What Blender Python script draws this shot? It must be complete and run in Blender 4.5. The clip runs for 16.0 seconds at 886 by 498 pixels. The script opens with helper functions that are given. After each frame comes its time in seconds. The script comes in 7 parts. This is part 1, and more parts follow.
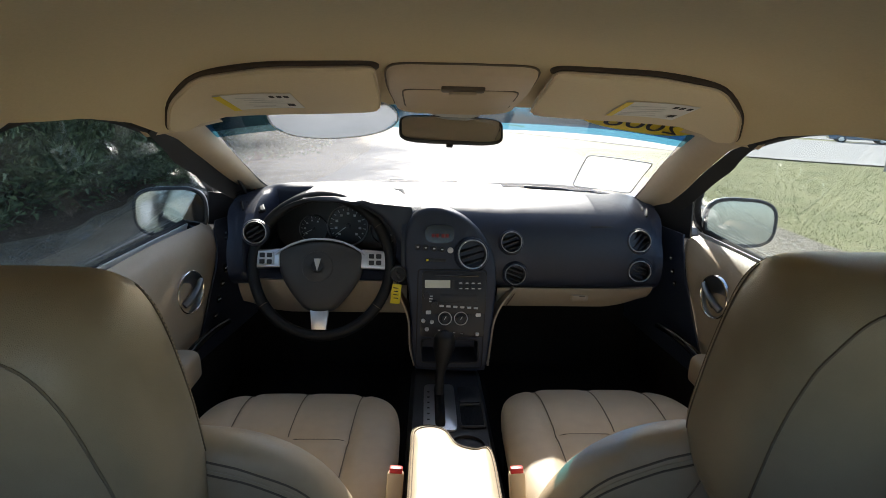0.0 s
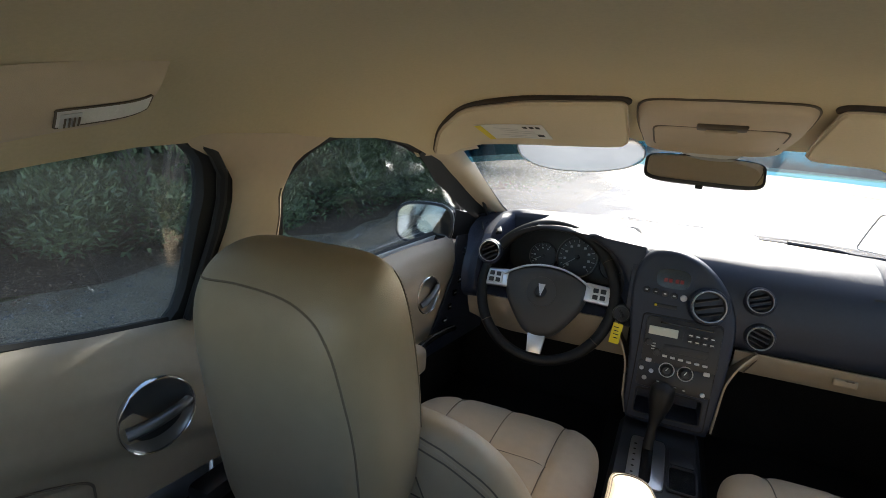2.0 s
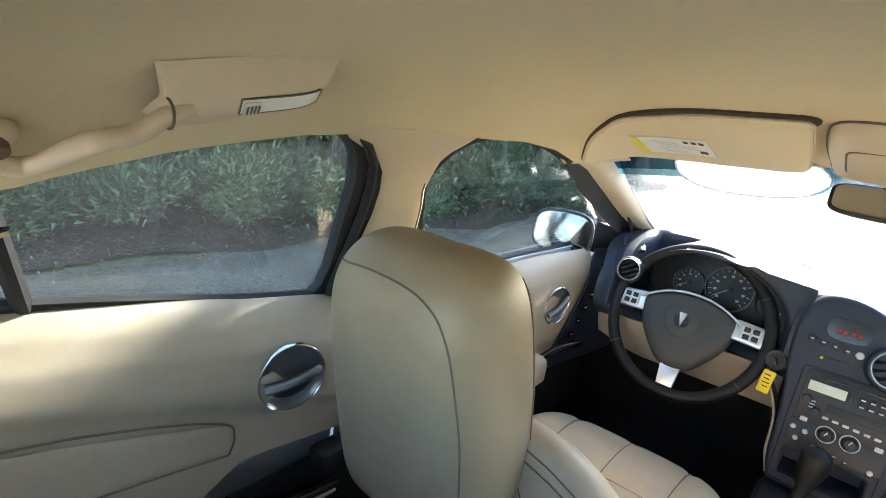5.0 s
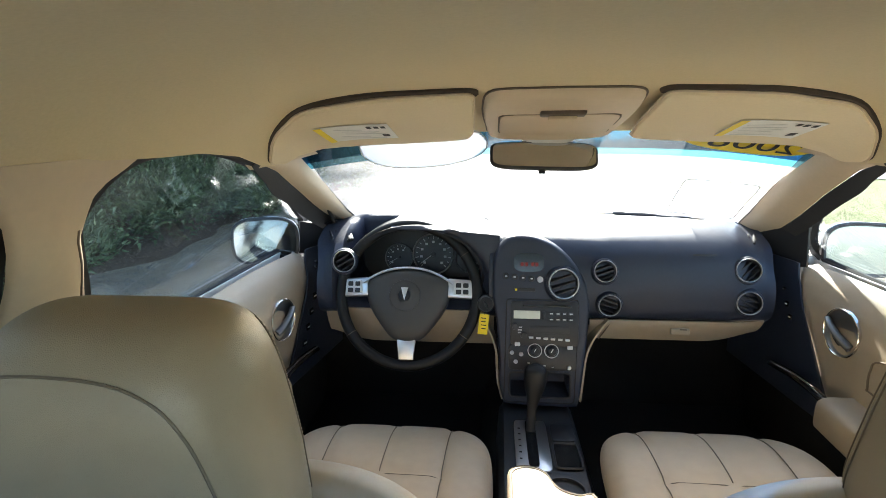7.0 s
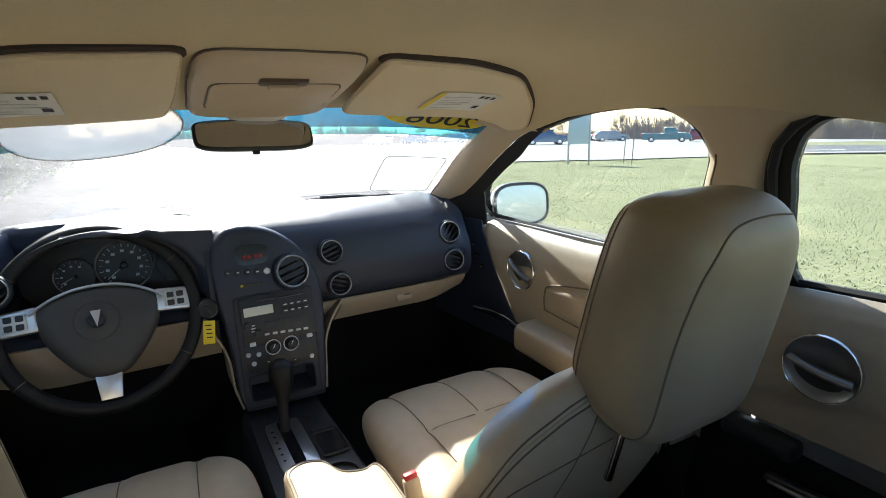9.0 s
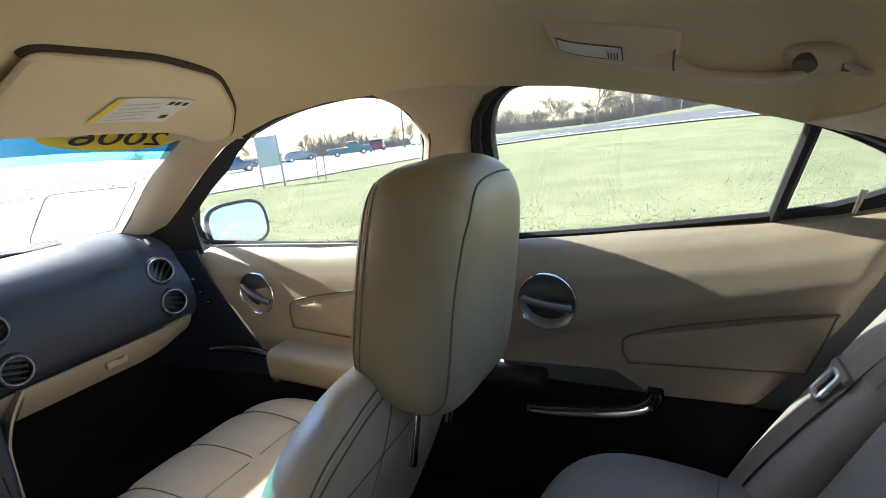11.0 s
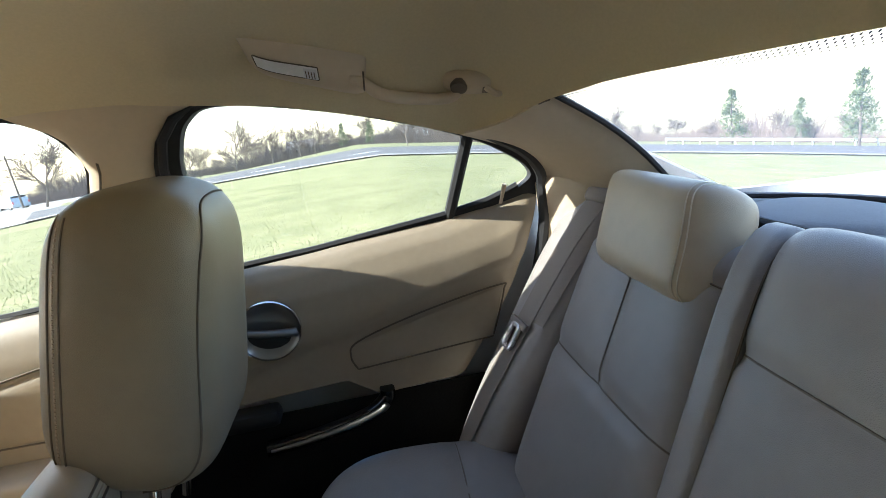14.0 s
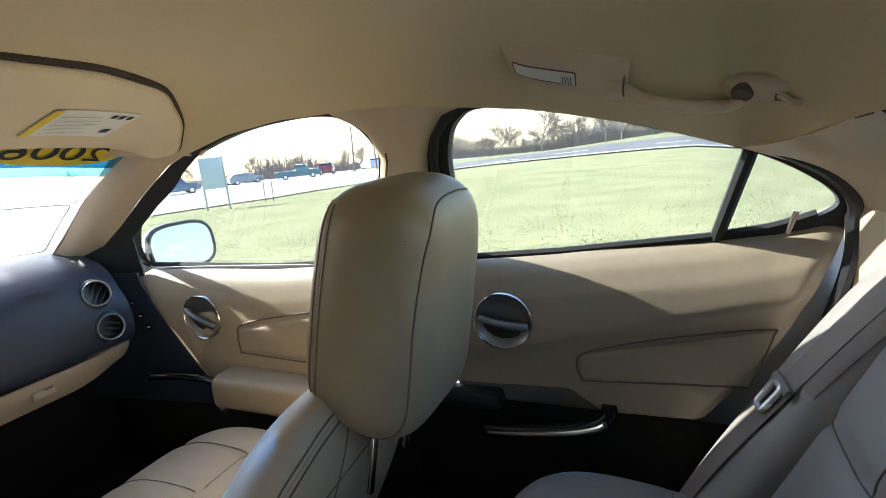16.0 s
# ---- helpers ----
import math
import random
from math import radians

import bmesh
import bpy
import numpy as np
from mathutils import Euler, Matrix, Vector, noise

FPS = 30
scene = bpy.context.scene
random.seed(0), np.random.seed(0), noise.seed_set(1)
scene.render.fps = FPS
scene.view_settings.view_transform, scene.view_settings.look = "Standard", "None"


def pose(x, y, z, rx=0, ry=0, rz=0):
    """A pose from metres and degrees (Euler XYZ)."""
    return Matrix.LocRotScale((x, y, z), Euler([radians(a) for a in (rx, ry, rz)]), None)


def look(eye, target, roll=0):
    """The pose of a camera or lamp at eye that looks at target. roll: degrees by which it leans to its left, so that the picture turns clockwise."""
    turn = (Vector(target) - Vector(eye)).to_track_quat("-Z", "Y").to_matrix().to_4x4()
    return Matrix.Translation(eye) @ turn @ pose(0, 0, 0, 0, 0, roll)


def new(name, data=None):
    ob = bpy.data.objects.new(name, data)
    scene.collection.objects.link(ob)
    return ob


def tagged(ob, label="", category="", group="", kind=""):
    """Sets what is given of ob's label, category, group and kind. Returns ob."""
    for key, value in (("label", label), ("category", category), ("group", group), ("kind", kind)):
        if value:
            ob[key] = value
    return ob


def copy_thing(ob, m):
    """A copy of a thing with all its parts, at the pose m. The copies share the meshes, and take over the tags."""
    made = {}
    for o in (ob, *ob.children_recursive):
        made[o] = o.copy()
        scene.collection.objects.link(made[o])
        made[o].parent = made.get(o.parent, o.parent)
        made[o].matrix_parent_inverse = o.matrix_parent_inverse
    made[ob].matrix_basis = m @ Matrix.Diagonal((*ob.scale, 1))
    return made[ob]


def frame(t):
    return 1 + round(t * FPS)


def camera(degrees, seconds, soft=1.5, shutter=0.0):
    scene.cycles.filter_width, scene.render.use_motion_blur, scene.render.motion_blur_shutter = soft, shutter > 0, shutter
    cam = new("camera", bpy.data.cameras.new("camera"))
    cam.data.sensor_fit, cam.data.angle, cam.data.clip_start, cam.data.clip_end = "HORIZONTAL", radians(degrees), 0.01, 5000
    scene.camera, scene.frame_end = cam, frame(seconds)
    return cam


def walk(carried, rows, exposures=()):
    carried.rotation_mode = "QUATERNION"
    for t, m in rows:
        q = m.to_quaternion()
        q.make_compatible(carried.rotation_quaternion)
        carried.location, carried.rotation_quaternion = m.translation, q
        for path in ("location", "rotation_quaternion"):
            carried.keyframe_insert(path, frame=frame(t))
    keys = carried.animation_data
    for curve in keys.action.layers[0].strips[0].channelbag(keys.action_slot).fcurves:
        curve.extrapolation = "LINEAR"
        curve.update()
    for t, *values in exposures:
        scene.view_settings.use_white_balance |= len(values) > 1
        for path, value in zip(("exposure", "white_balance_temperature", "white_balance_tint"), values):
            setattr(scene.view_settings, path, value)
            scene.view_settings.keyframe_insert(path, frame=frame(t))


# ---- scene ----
cam = camera(80.0, 16.0, soft=0.75, shutter=0.0)

# seconds, eye x y z, heading right of straight ahead, tilt down, lean
PATH = [
    (0.0, -0.062, -1.269, 1.196, 1.95, 16.49, 1.36),
    (0.5, -0.066, -1.290, 1.188, -4.51, 14.91, 1.99),
    (1.0, -0.059, -1.299, 1.188, -11.06, 14.60, 2.37),
    (1.5, -0.061, -1.310, 1.183, -16.79, 13.64, 2.77),
    (2.0, -0.054, -1.309, 1.188, -23.35, 13.80, 3.58),
    (2.5, -0.048, -1.306, 1.190, -28.94, 14.24, 5.08),
    (3.0, -0.037, -1.309, 1.188, -35.09, 14.49, 6.51),
    (3.2, -0.041, -1.311, 1.193, -37.04, 15.05, 7.23),
    (3.7, -0.045, -1.308, 1.193, -41.00, 15.02, 7.18),
    (4.2, -0.049, -1.305, 1.192, -42.80, 14.99, 7.12),
    (4.8, -0.053, -1.302, 1.192, -40.20, 14.96, 7.05),
    (5.3, -0.057, -1.300, 1.192, -34.88, 14.93, 7.00),
    (5.5, -0.062, -1.294, 1.193, -32.07, 14.47, 6.03),
    (6.0, -0.067, -1.284, 1.187, -23.06, 12.95, 3.83),
    (6.5, -0.086, -1.273, 1.183, -14.88, 12.64, 1.56),
    (7.0, -0.115, -1.239, 1.191, -5.76, 13.57, -0.67),
    (7.5, -0.135, -1.224, 1.187, -0.53, 13.89, -0.29),
    (8.0, -0.168, -1.178, 1.175, 9.58, 13.97, -1.73),
    (8.5, -0.194, -1.160, 1.152, 20.19, 13.75, -2.28),
    (9.0, -0.212, -1.190, 1.143, 28.62, 14.20, -1.42),
    (9.5, -0.198, -1.174, 1.144, 37.22, 14.85, -3.66),
    (9.7, -0.201, -1.164, 1.141, 40.64, 14.15, -4.82),
    (11.8, -0.247, -1.081, 1.081, 73.27, 13.46, -7.44),
    (12.0, -0.256, -1.070, 1.079, 77.13, 12.87, -7.91),
    (12.5, -0.261, -1.046, 1.077, 84.98, 13.26, -7.79),
    (13.0, -0.261, -1.032, 1.068, 91.13, 13.13, -7.39),
    (13.5, -0.256, -1.027, 1.075, 94.50, 14.26, -8.06),
    (14.0, -0.253, -1.023, 1.072, 97.01, 14.35, -8.17),
    (14.5, -0.251, -1.032, 1.074, 94.90, 14.34, -9.25),
    (15.0, -0.250, -1.053, 1.079, 85.24, 13.58, -8.53),
    (15.5, -0.240, -1.085, 1.085, 75.40, 12.74, -7.01),
    (16.0, -0.225, -1.103, 1.093, 65.73, 12.23, -5.79),
]


def heading_pose(x, y, z, yaw, tilt, lean):
    a, b = radians(yaw), radians(tilt)
    ahead = Vector((math.sin(a) * math.cos(b), math.cos(a) * math.cos(b), -math.sin(b)))
    return look((x, y, z), Vector((x, y, z)) + ahead, lean)


walk(cam, [(r[0], heading_pose(*r[1:])) for r in PATH],
     exposures=[(0.0, 1.66, 6600, 12), (1.2, 1.83, 6600, 12), (2.0, 2.03, 6600, 12), (3.0, 2.53, 6550, 10), (5.5, 3.5, 6450, 10), (6.5, 3.1, 6450, 10), (7.2, 2.8, 6450, 9),
                (8.0, 2.45, 6300, 9), (9.0, 2.15, 6300, 10), (11.8, 2.57, 6350, 12), (16.0, 2.52, 6350, 12)])

# ---------------------------------------------------------------- light
SUN_ELEV, SUN_AZ = 32.0, 0.3      # degrees; azimuth right of straight ahead
world = bpy.data.worlds.new("world")
scene.world = world
world.use_nodes = True
wt = world.node_tree
sky = wt.nodes.new("ShaderNodeTexSky")
sky.sky_type = "NISHITA"
sky.sun_disc = False
sky.sun_elevation = radians(SUN_ELEV)
sky.sun_rotation = radians(SUN_AZ)
sky.air_density, sky.dust_density, sky.ozone_density = 1.0, 0.7, 1.0
wt.links.new(sky.outputs[0], wt.nodes["Background"].inputs[0])
wt.nodes["Background"].inputs[1].default_value = 0.15
sun = new("sun", bpy.data.lights.new("sun", "SUN"))
sun.data.energy, sun.data.angle, sun.data.color = 5.0, radians(0.6), (1.0, 0.95, 0.87)
_d = Vector((math.sin(radians(SUN_AZ)) * math.cos(radians(SUN_ELEV)), math.cos(radians(SUN_AZ)) * math.cos(radians(SUN_ELEV)), math.sin(radians(SUN_ELEV))))
sun.matrix_world = Matrix.Translation((0, 0, 30)) @ _d.to_track_quat("Z", "Y").to_matrix().to_4x4()


# ---------------------------------------------------------------- materials
def nodes_of(name):
    m = bpy.data.materials.new(name)
    m.use_nodes = True
    t = m.node_tree
    return m, t, t.nodes["Principled BSDF"]


def mat(name, col, rough=0.6, metal=0.0, vary=0.12, scale=30.0, bump=0.0, bscale=400.0, spec=0.5, patch=3.0, island=0.0, coat=0.0, kind="noise"):
    """A surface with large soft patches, fine grain and relief, in metres."""
    m, t, b = nodes_of(name)
    L = t.links.new
    co = t.nodes.new("ShaderNodeTexCoord")
    n1, n2 = t.nodes.new("ShaderNodeTexNoise"), t.nodes.new("ShaderNodeTexNoise")
    n1.inputs["Scale"].default_value, n2.inputs["Scale"].default_value = patch, scale
    n1.inputs["Detail"].default_value, n2.inputs["Detail"].default_value = 2.0, 5.0
    for n in (n1, n2):
        L(co.outputs["Object"], n.inputs["Vector"])
    add = t.nodes.new("ShaderNodeMath")
    L(n1.outputs["Fac"], add.inputs[0])
    L(n2.outputs["Fac"], add.inputs[1])
    src = add.outputs[0]
    if island:
        info = t.nodes.new("ShaderNodeObjectInfo") if island > 1 else t.nodes.new("ShaderNodeNewGeometry")
        mul = t.nodes.new("ShaderNodeMath")
        mul.operation = "MULTIPLY_ADD"
        L(info.outputs["Random"] if island > 1 else info.outputs["Random Per Island"], mul.inputs[0])
        mul.inputs[1].default_value = 0.9
        L(src, mul.inputs[2])
        src = mul.outputs[0]
    ramp = t.nodes.new("ShaderNodeMapRange")
    ramp.inputs["From Min"].default_value, ramp.inputs["From Max"].default_value = 0.6, 1.4 if not island else 2.1
    L(src, ramp.inputs["Value"])
    mix = t.nodes.new("ShaderNodeMix")
    mix.data_type = "RGBA"
    L(ramp.outputs[0], mix.inputs["Factor"])
    mix.inputs["A"].default_value = (*[c * (1 - vary) for c in col], 1)
    mix.inputs["B"].default_value = (*[min(1, c * (1 + vary)) for c in col], 1)
    L(mix.outputs["Result"], b.inputs["Base Color"])
    rr = t.nodes.new("ShaderNodeMapRange")
    L(n2.outputs["Fac"], rr.inputs["Value"])
    rr.inputs["To Min"].default_value, rr.inputs["To Max"].default_value = max(0.02, rough - 0.08), min(1, rough + 0.08)
    L(rr.outputs[0], b.inputs["Roughness"])
    b.inputs["Metallic"].default_value = metal
    b.inputs["Specular IOR Level"].default_value = spec
    b.inputs["Coat Weight"].default_value = coat
    if bump:
        if kind == "leather":
            g = t.nodes.new("ShaderNodeTexVoronoi")
            g.feature = "DISTANCE_TO_EDGE"
        else:
            g = t.nodes.new("ShaderNodeTexNoise")
            g.inputs["Detail"].default_value = 3.0
        g.inputs["Scale"].default_value = bscale
        L(co.outputs["Object"], g.inputs["Vector"])
        bp = t.nodes.new("ShaderNodeBump")
        bp.inputs["Strength"].default_value = bump
        bp.inputs["Distance"].default_value = 0.001 if bscale > 60 else 0.02
        L(g.outputs["Distance" if kind == "leather" else "Fac"], bp.inputs["Height"])
        L(bp.outputs[0], b.inputs["Normal"])
    return m


def pane(name, tint, gloss=0.9, haze=0.0, hazecol=(0.9, 0.9, 0.9), edge=0.06):
    """Thin glass: tinted see-through, a Fresnel reflection, and a scattering film of dust, paper or painted-in haze."""
    m, t, b = nodes_of(name)
    t.nodes.remove(b)
    L = t.links.new
    tr, gl, mx = t.nodes.new("ShaderNodeBsdfTransparent"), t.nodes.new("ShaderNodeBsdfGlossy"), t.nodes.new("ShaderNodeMixShader")
    tr.inputs[0].default_value = (*tint, 1)
    gl.inputs["Roughness"].default_value = 0.02
    gl.inputs[0].default_value = (gloss, gloss, gloss, 1)
    lw, pw, ma = t.nodes.new("ShaderNodeLayerWeight"), t.nodes.new("ShaderNodeMath"), t.nodes.new("ShaderNodeMath")
    lw.inputs["Blend"].default_value = 0.5
    pw.operation, ma.operation = "POWER", "MULTIPLY_ADD"
    L(lw.outputs["Facing"], pw.inputs[0])
    pw.inputs[1].default_value = 5.0
    L(pw.outputs[0], ma.inputs[0])
    ma.inputs[1].default_value, ma.inputs[2].default_value = 0.80, edge
    L(ma.outputs[0], mx.inputs[0])
    L(tr.outputs[0], mx.inputs[1])
    L(gl.outputs[0], mx.inputs[2])
    out = mx
    if haze:
        tl, m2 = t.nodes.new("ShaderNodeBsdfTranslucent"), t.nodes.new("ShaderNodeMixShader")
        tl.inputs[0].default_value = (*hazecol, 1)
        nz, rg = t.nodes.new("ShaderNodeTexNoise"), t.nodes.new("ShaderNodeMapRange")
        nz.inputs["Scale"].default_value, nz.inputs["Detail"].default_value = 6.0, 6.0
        co = t.nodes.new("ShaderNodeTexCoord")
        L(co.outputs["Object"], nz.inputs["Vector"])
        L(nz.outputs["Fac"], rg.inputs["Value"])
        rg.inputs["To Min"].default_value, rg.inputs["To Max"].default_value = haze * 0.7, haze * 1.3
        L(rg.outputs[0], m2.inputs[0])
        L(mx.outputs[0], m2.inputs[1])
        L(tl.outputs[0], m2.inputs[2])
        out = m2
    L(out.outputs[0], t.nodes["Material Output"].inputs[0])
    return m


def glow(name, col, strength):
    m, t, b = nodes_of(name)
    b.inputs["Base Color"].default_value = (*[c * 0.04 for c in col], 1)
    b.inputs["Emission Color"].default_value = (*col, 1)
    b.inputs["Emission Strength"].default_value = strength
    return m


M = {}
M["headliner"] = mat("headliner_cloth", (0.655, 0.548, 0.352), 0.95, vary=0.06, scale=260, bump=0.35, bscale=1400, patch=1.6, spec=0.15)
# Light from ahead is put into the visors' colour, paler than the headliner.
M["visor"] = mat("lit_visor_cloth", (0.74, 0.63, 0.445), 0.85, vary=0.05, scale=200, bump=0.25, bscale=1200, patch=4, spec=0.2)
M["pillar"] = mat("beige_trim", (0.60, 0.488, 0.352), 0.62, vary=0.05, scale=80, bump=0.25, bscale=1300, patch=3, spec=0.35)
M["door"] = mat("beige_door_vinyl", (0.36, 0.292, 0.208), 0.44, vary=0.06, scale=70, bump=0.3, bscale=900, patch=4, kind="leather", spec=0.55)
M["leather"] = mat("beige_leather", (0.44, 0.352, 0.245), 0.42, vary=0.08, scale=40, bump=0.35, bscale=650, patch=5, kind="leather", spec=0.45)
# Bench leather: grey-blue reflected sky is mixed into the base colour.
M["leather3"] = mat("sky_toned_leather", (0.262, 0.240, 0.229), 0.40, vary=0.08, scale=40, bump=0.35, bscale=650, patch=5, kind="leather", spec=0.45)
# Seat leather with the backlit head restraints' shade put into its colour.
M["leather2"] = mat("shaded_leather", (0.27, 0.218, 0.148), 0.40, vary=0.08, scale=40, bump=0.35, bscale=650, patch=5, kind="leather", spec=0.45)
M["gap"] = mat("painted_shadow_gap", (0.055, 0.042, 0.032), 0.95, vary=0.2, scale=300)
M["seam"] = mat("seam_thread", (0.14, 0.11, 0.08), 0.8, vary=0.2, scale=600)
M["soft_seam"] = mat("soft_seam", (0.15, 0.122, 0.102), 0.7, vary=0.2, scale=300)
M["thread"] = mat("pale_thread", (0.62, 0.55, 0.43), 0.8, vary=0.15, scale=600)
# Blue sheen of reflected sky is painted into the charcoal base colour.
M["dash"] = mat("charcoal_sky_sheen", (0.022, 0.028, 0.046), 0.44, vary=0.15, scale=120, bump=0.4, bscale=800, patch=5, kind="leather", spec=0.42)
M["hood"] = mat("hood_vinyl", (0.018, 0.019, 0.024), 0.62, vary=0.15, scale=120, bump=0.4, bscale=800, patch=5, kind="leather", spec=0.25)
M["dash2"] = mat("grey_trim", (0.022, 0.022, 0.025), 0.5, vary=0.12, scale=150, bump=0.2, bscale=900, patch=6)
M["black"] = mat("black_plastic", (0.018, 0.018, 0.020), 0.45, vary=0.2, scale=90, bump=0.15, bscale=900)
M["gloss"] = mat("gloss_black", (0.012, 0.012, 0.013), 0.16, vary=0.2, scale=60)
M["rubber"] = mat("black_rubber", (0.016, 0.016, 0.017), 0.75, vary=0.25, scale=90, bump=0.2, bscale=500)
M["carpet"] = mat("black_carpet", (0.020, 0.019, 0.018), 1.0, vary=0.35, scale=300, bump=0.9, bscale=700, spec=0.05)
M["chrome"] = mat("chrome", (0.72, 0.72, 0.72), 0.14, 1.0, vary=0.05, scale=40)
M["satin"] = mat("satin_silver", (0.62, 0.62, 0.63), 0.34, 1.0, vary=0.06, scale=200)
M["silver"] = mat("silver_plastic", (0.60, 0.60, 0.60), 0.4, 0.2, vary=0.06, scale=120)
M["wheel"] = mat("wheel_leather", (0.010, 0.010, 0.0105), 0.50, vary=0.2, scale=60, bump=0.15, bscale=700, kind="leather", spec=0.3)
M["hub"] = mat("wheel_hub_vinyl", (0.045, 0.044, 0.043), 0.48, vary=0.1, scale=90, bump=0.3, bscale=900, kind="leather")
M["mirror"] = mat("mirror_glass", (0.22, 0.255, 0.31), 0.03, 1.0, vary=0.02, scale=10)
M["mirror_in"] = mat("cabin_mirror_glass", (0.55, 0.56, 0.56), 0.03, 1.0, vary=0.02, scale=10)
M["white"] = mat("white_print", (0.74, 0.74, 0.72), 0.55, vary=0.04, scale=60)
M["paper"] = mat("white_paper", (0.80, 0.79, 0.76), 0.8, vary=0.04, scale=60)
M["yellow"] = mat("yellow_print", (0.82, 0.64, 0.03), 0.55, vary=0.08, scale=40)
M["ink"] = mat("black_ink", (0.02, 0.02, 0.02), 0.7, vary=0.2, scale=60)
M["grey_ink"] = mat("grey_ink", (0.60, 0.60, 0.59), 0.7, vary=0.1, scale=60)
M["red"] = mat("red_plastic", (0.55, 0.035, 0.04), 0.4, vary=0.1, scale=60)
M["lens"] = mat("lamp_lens", (0.74, 0.73, 0.70), 0.25, vary=0.05, scale=200, bump=0.4, bscale=500)
M["belt"] = mat("taupe_webbing", (0.235, 0.20, 0.175), 0.75, vary=0.15, scale=500, bump=0.6, bscale=1100)
M["lcd"] = mat("pale_lcd", (0.66, 0.67, 0.57), 0.25, vary=0.08, scale=50)
M["paint"] = mat("white_car_paint", (0.74, 0.74, 0.73), 0.22, vary=0.03, scale=8, coat=0.6, patch=0.8)
M["glass_front"] = pane("windshield_glass", (0.93, 0.96, 0.95), 0.9, 0.10)
M["glass_band"] = pane("tint_band_glass", (0.001, 0.032, 0.105), 0.9, 0.008, (0.3, 0.75, 0.9))
M["glass_side"] = pane("side_glass", (0.83, 0.865, 0.86), 0.9, 0.008)
# Rear pane's haze stands in for the overexposed, washed-out view behind.
M["glass_rear"] = pane("rear_glass", (0.84, 0.87, 0.89), 0.9, 0.11)
M["glass_band2"] = pane("tint_fade_glass", (0.05, 0.30, 0.44), 0.9, 0.03, (0.5, 0.85, 0.95))
M["translucent_paper"] = pane("thin_paper", (0.62, 0.62, 0.61), 0.3, 0.30, (0.9, 0.89, 0.86))
M["led"] = glow("red_display", (1.0, 0.05, 0.02), 0.014)
M["handle"] = mat("satin_handle_metal", (0.33, 0.325, 0.315), 0.33, 0.95, vary=0.02, scale=40)
M["bowl"] = mat("dark_satin", (0.23, 0.228, 0.222), 0.36, 0.85, vary=0.08, scale=200)
M["sticker_back"] = pane("sticker_back", (0.05, 0.055, 0.06), 0.3, 0.20, (0.42, 0.46, 0.50))
M["bright"] = mat("bright_ring", (0.70, 0.70, 0.71), 0.25, 0.45, vary=0.05, scale=40)


# ---------------------------------------------------------------- mesh helpers
def part(name, bm, material, parent=None, label="", flat=False):
    me = bpy.data.meshes.new(name)
    bmesh.ops.recalc_face_normals(bm, faces=bm.faces[:])
    bm.to_mesh(me)
    bm.free()
    me.materials.append(material)
    if not flat:
        me.shade_smooth()
        me.set_sharp_from_angle(angle=radians(40))
    ob = new(name, me)
    ob.parent = parent
    if label:
        tagged(ob, label)
    return ob


def thing(name, label, category, group="", kind="", at=(0, 0, 0)):
    ob = new(name)
    ob.empty_display_size = 0.05
    ob.location = at
    return tagged(ob, label, category, group, kind)


def grid(fn, nu, nv, wrap_u=False, wrap_v=False, bm=None):
    bm = bm or bmesh.new()
    vs = [[bm.verts.new(fn(i / (nu if wrap_u else nu - 1), j / (nv if wrap_v else nv - 1))) for j in range(nv)] for i in range(nu)]
    for i in range(nu if wrap_u else nu - 1):
        for j in range(nv if wrap_v else nv - 1):
            a, b, c, d = vs[i][j], vs[(i + 1) % nu][j], vs[(i + 1) % nu][(j + 1) % nv], vs[i][(j + 1) % nv]
            bm.faces.new((a, b, c, d))
    return bm


def thick(bm, t):
    bmesh.ops.recalc_face_normals(bm, faces=bm.faces[:])
    bmesh.ops.solidify(bm, geom=bm.faces[:], thickness=t)
    return bm


def spline(pts, n, closed=False):
    """Catmull-Rom through pts, n points in all."""
    P = [Vector(p) for p in pts]
    out, m = [], len(P)
    segs = m if closed else m - 1
    for k in range(n):
        u = k / (n if closed else n - 1) * segs
        i = min(int(u), segs - 1)
        f = u - i
        g = (lambda j: P[j % m]) if closed else (lambda j: P[max(0, min(m - 1, j))])
        a, b, c, d = g(i - 1), g(i), g(i + 1), g(i + 2)
        out.append(0.5 * (2 * b + (c - a) * f + (2 * a - 5 * b + 4 * c - d) * f * f + (3 * b - a - 3 * c + d) * f ** 3))
    return out


def lerp_at(table, y):
    """Linear look-up in rows (key, value...), keys falling or rising."""
    rows = sorted(table)
    if y <= rows[0][0]:
        return rows[0][1:]
    for a, b in zip(rows, rows[1:]):
        if y <= b[0]:
            k = (y - a[0]) / (b[0] - a[0])
            return tuple(p + (q - p) * k for p, q in zip(a[1:], b[1:]))
    return rows[-1][1:]


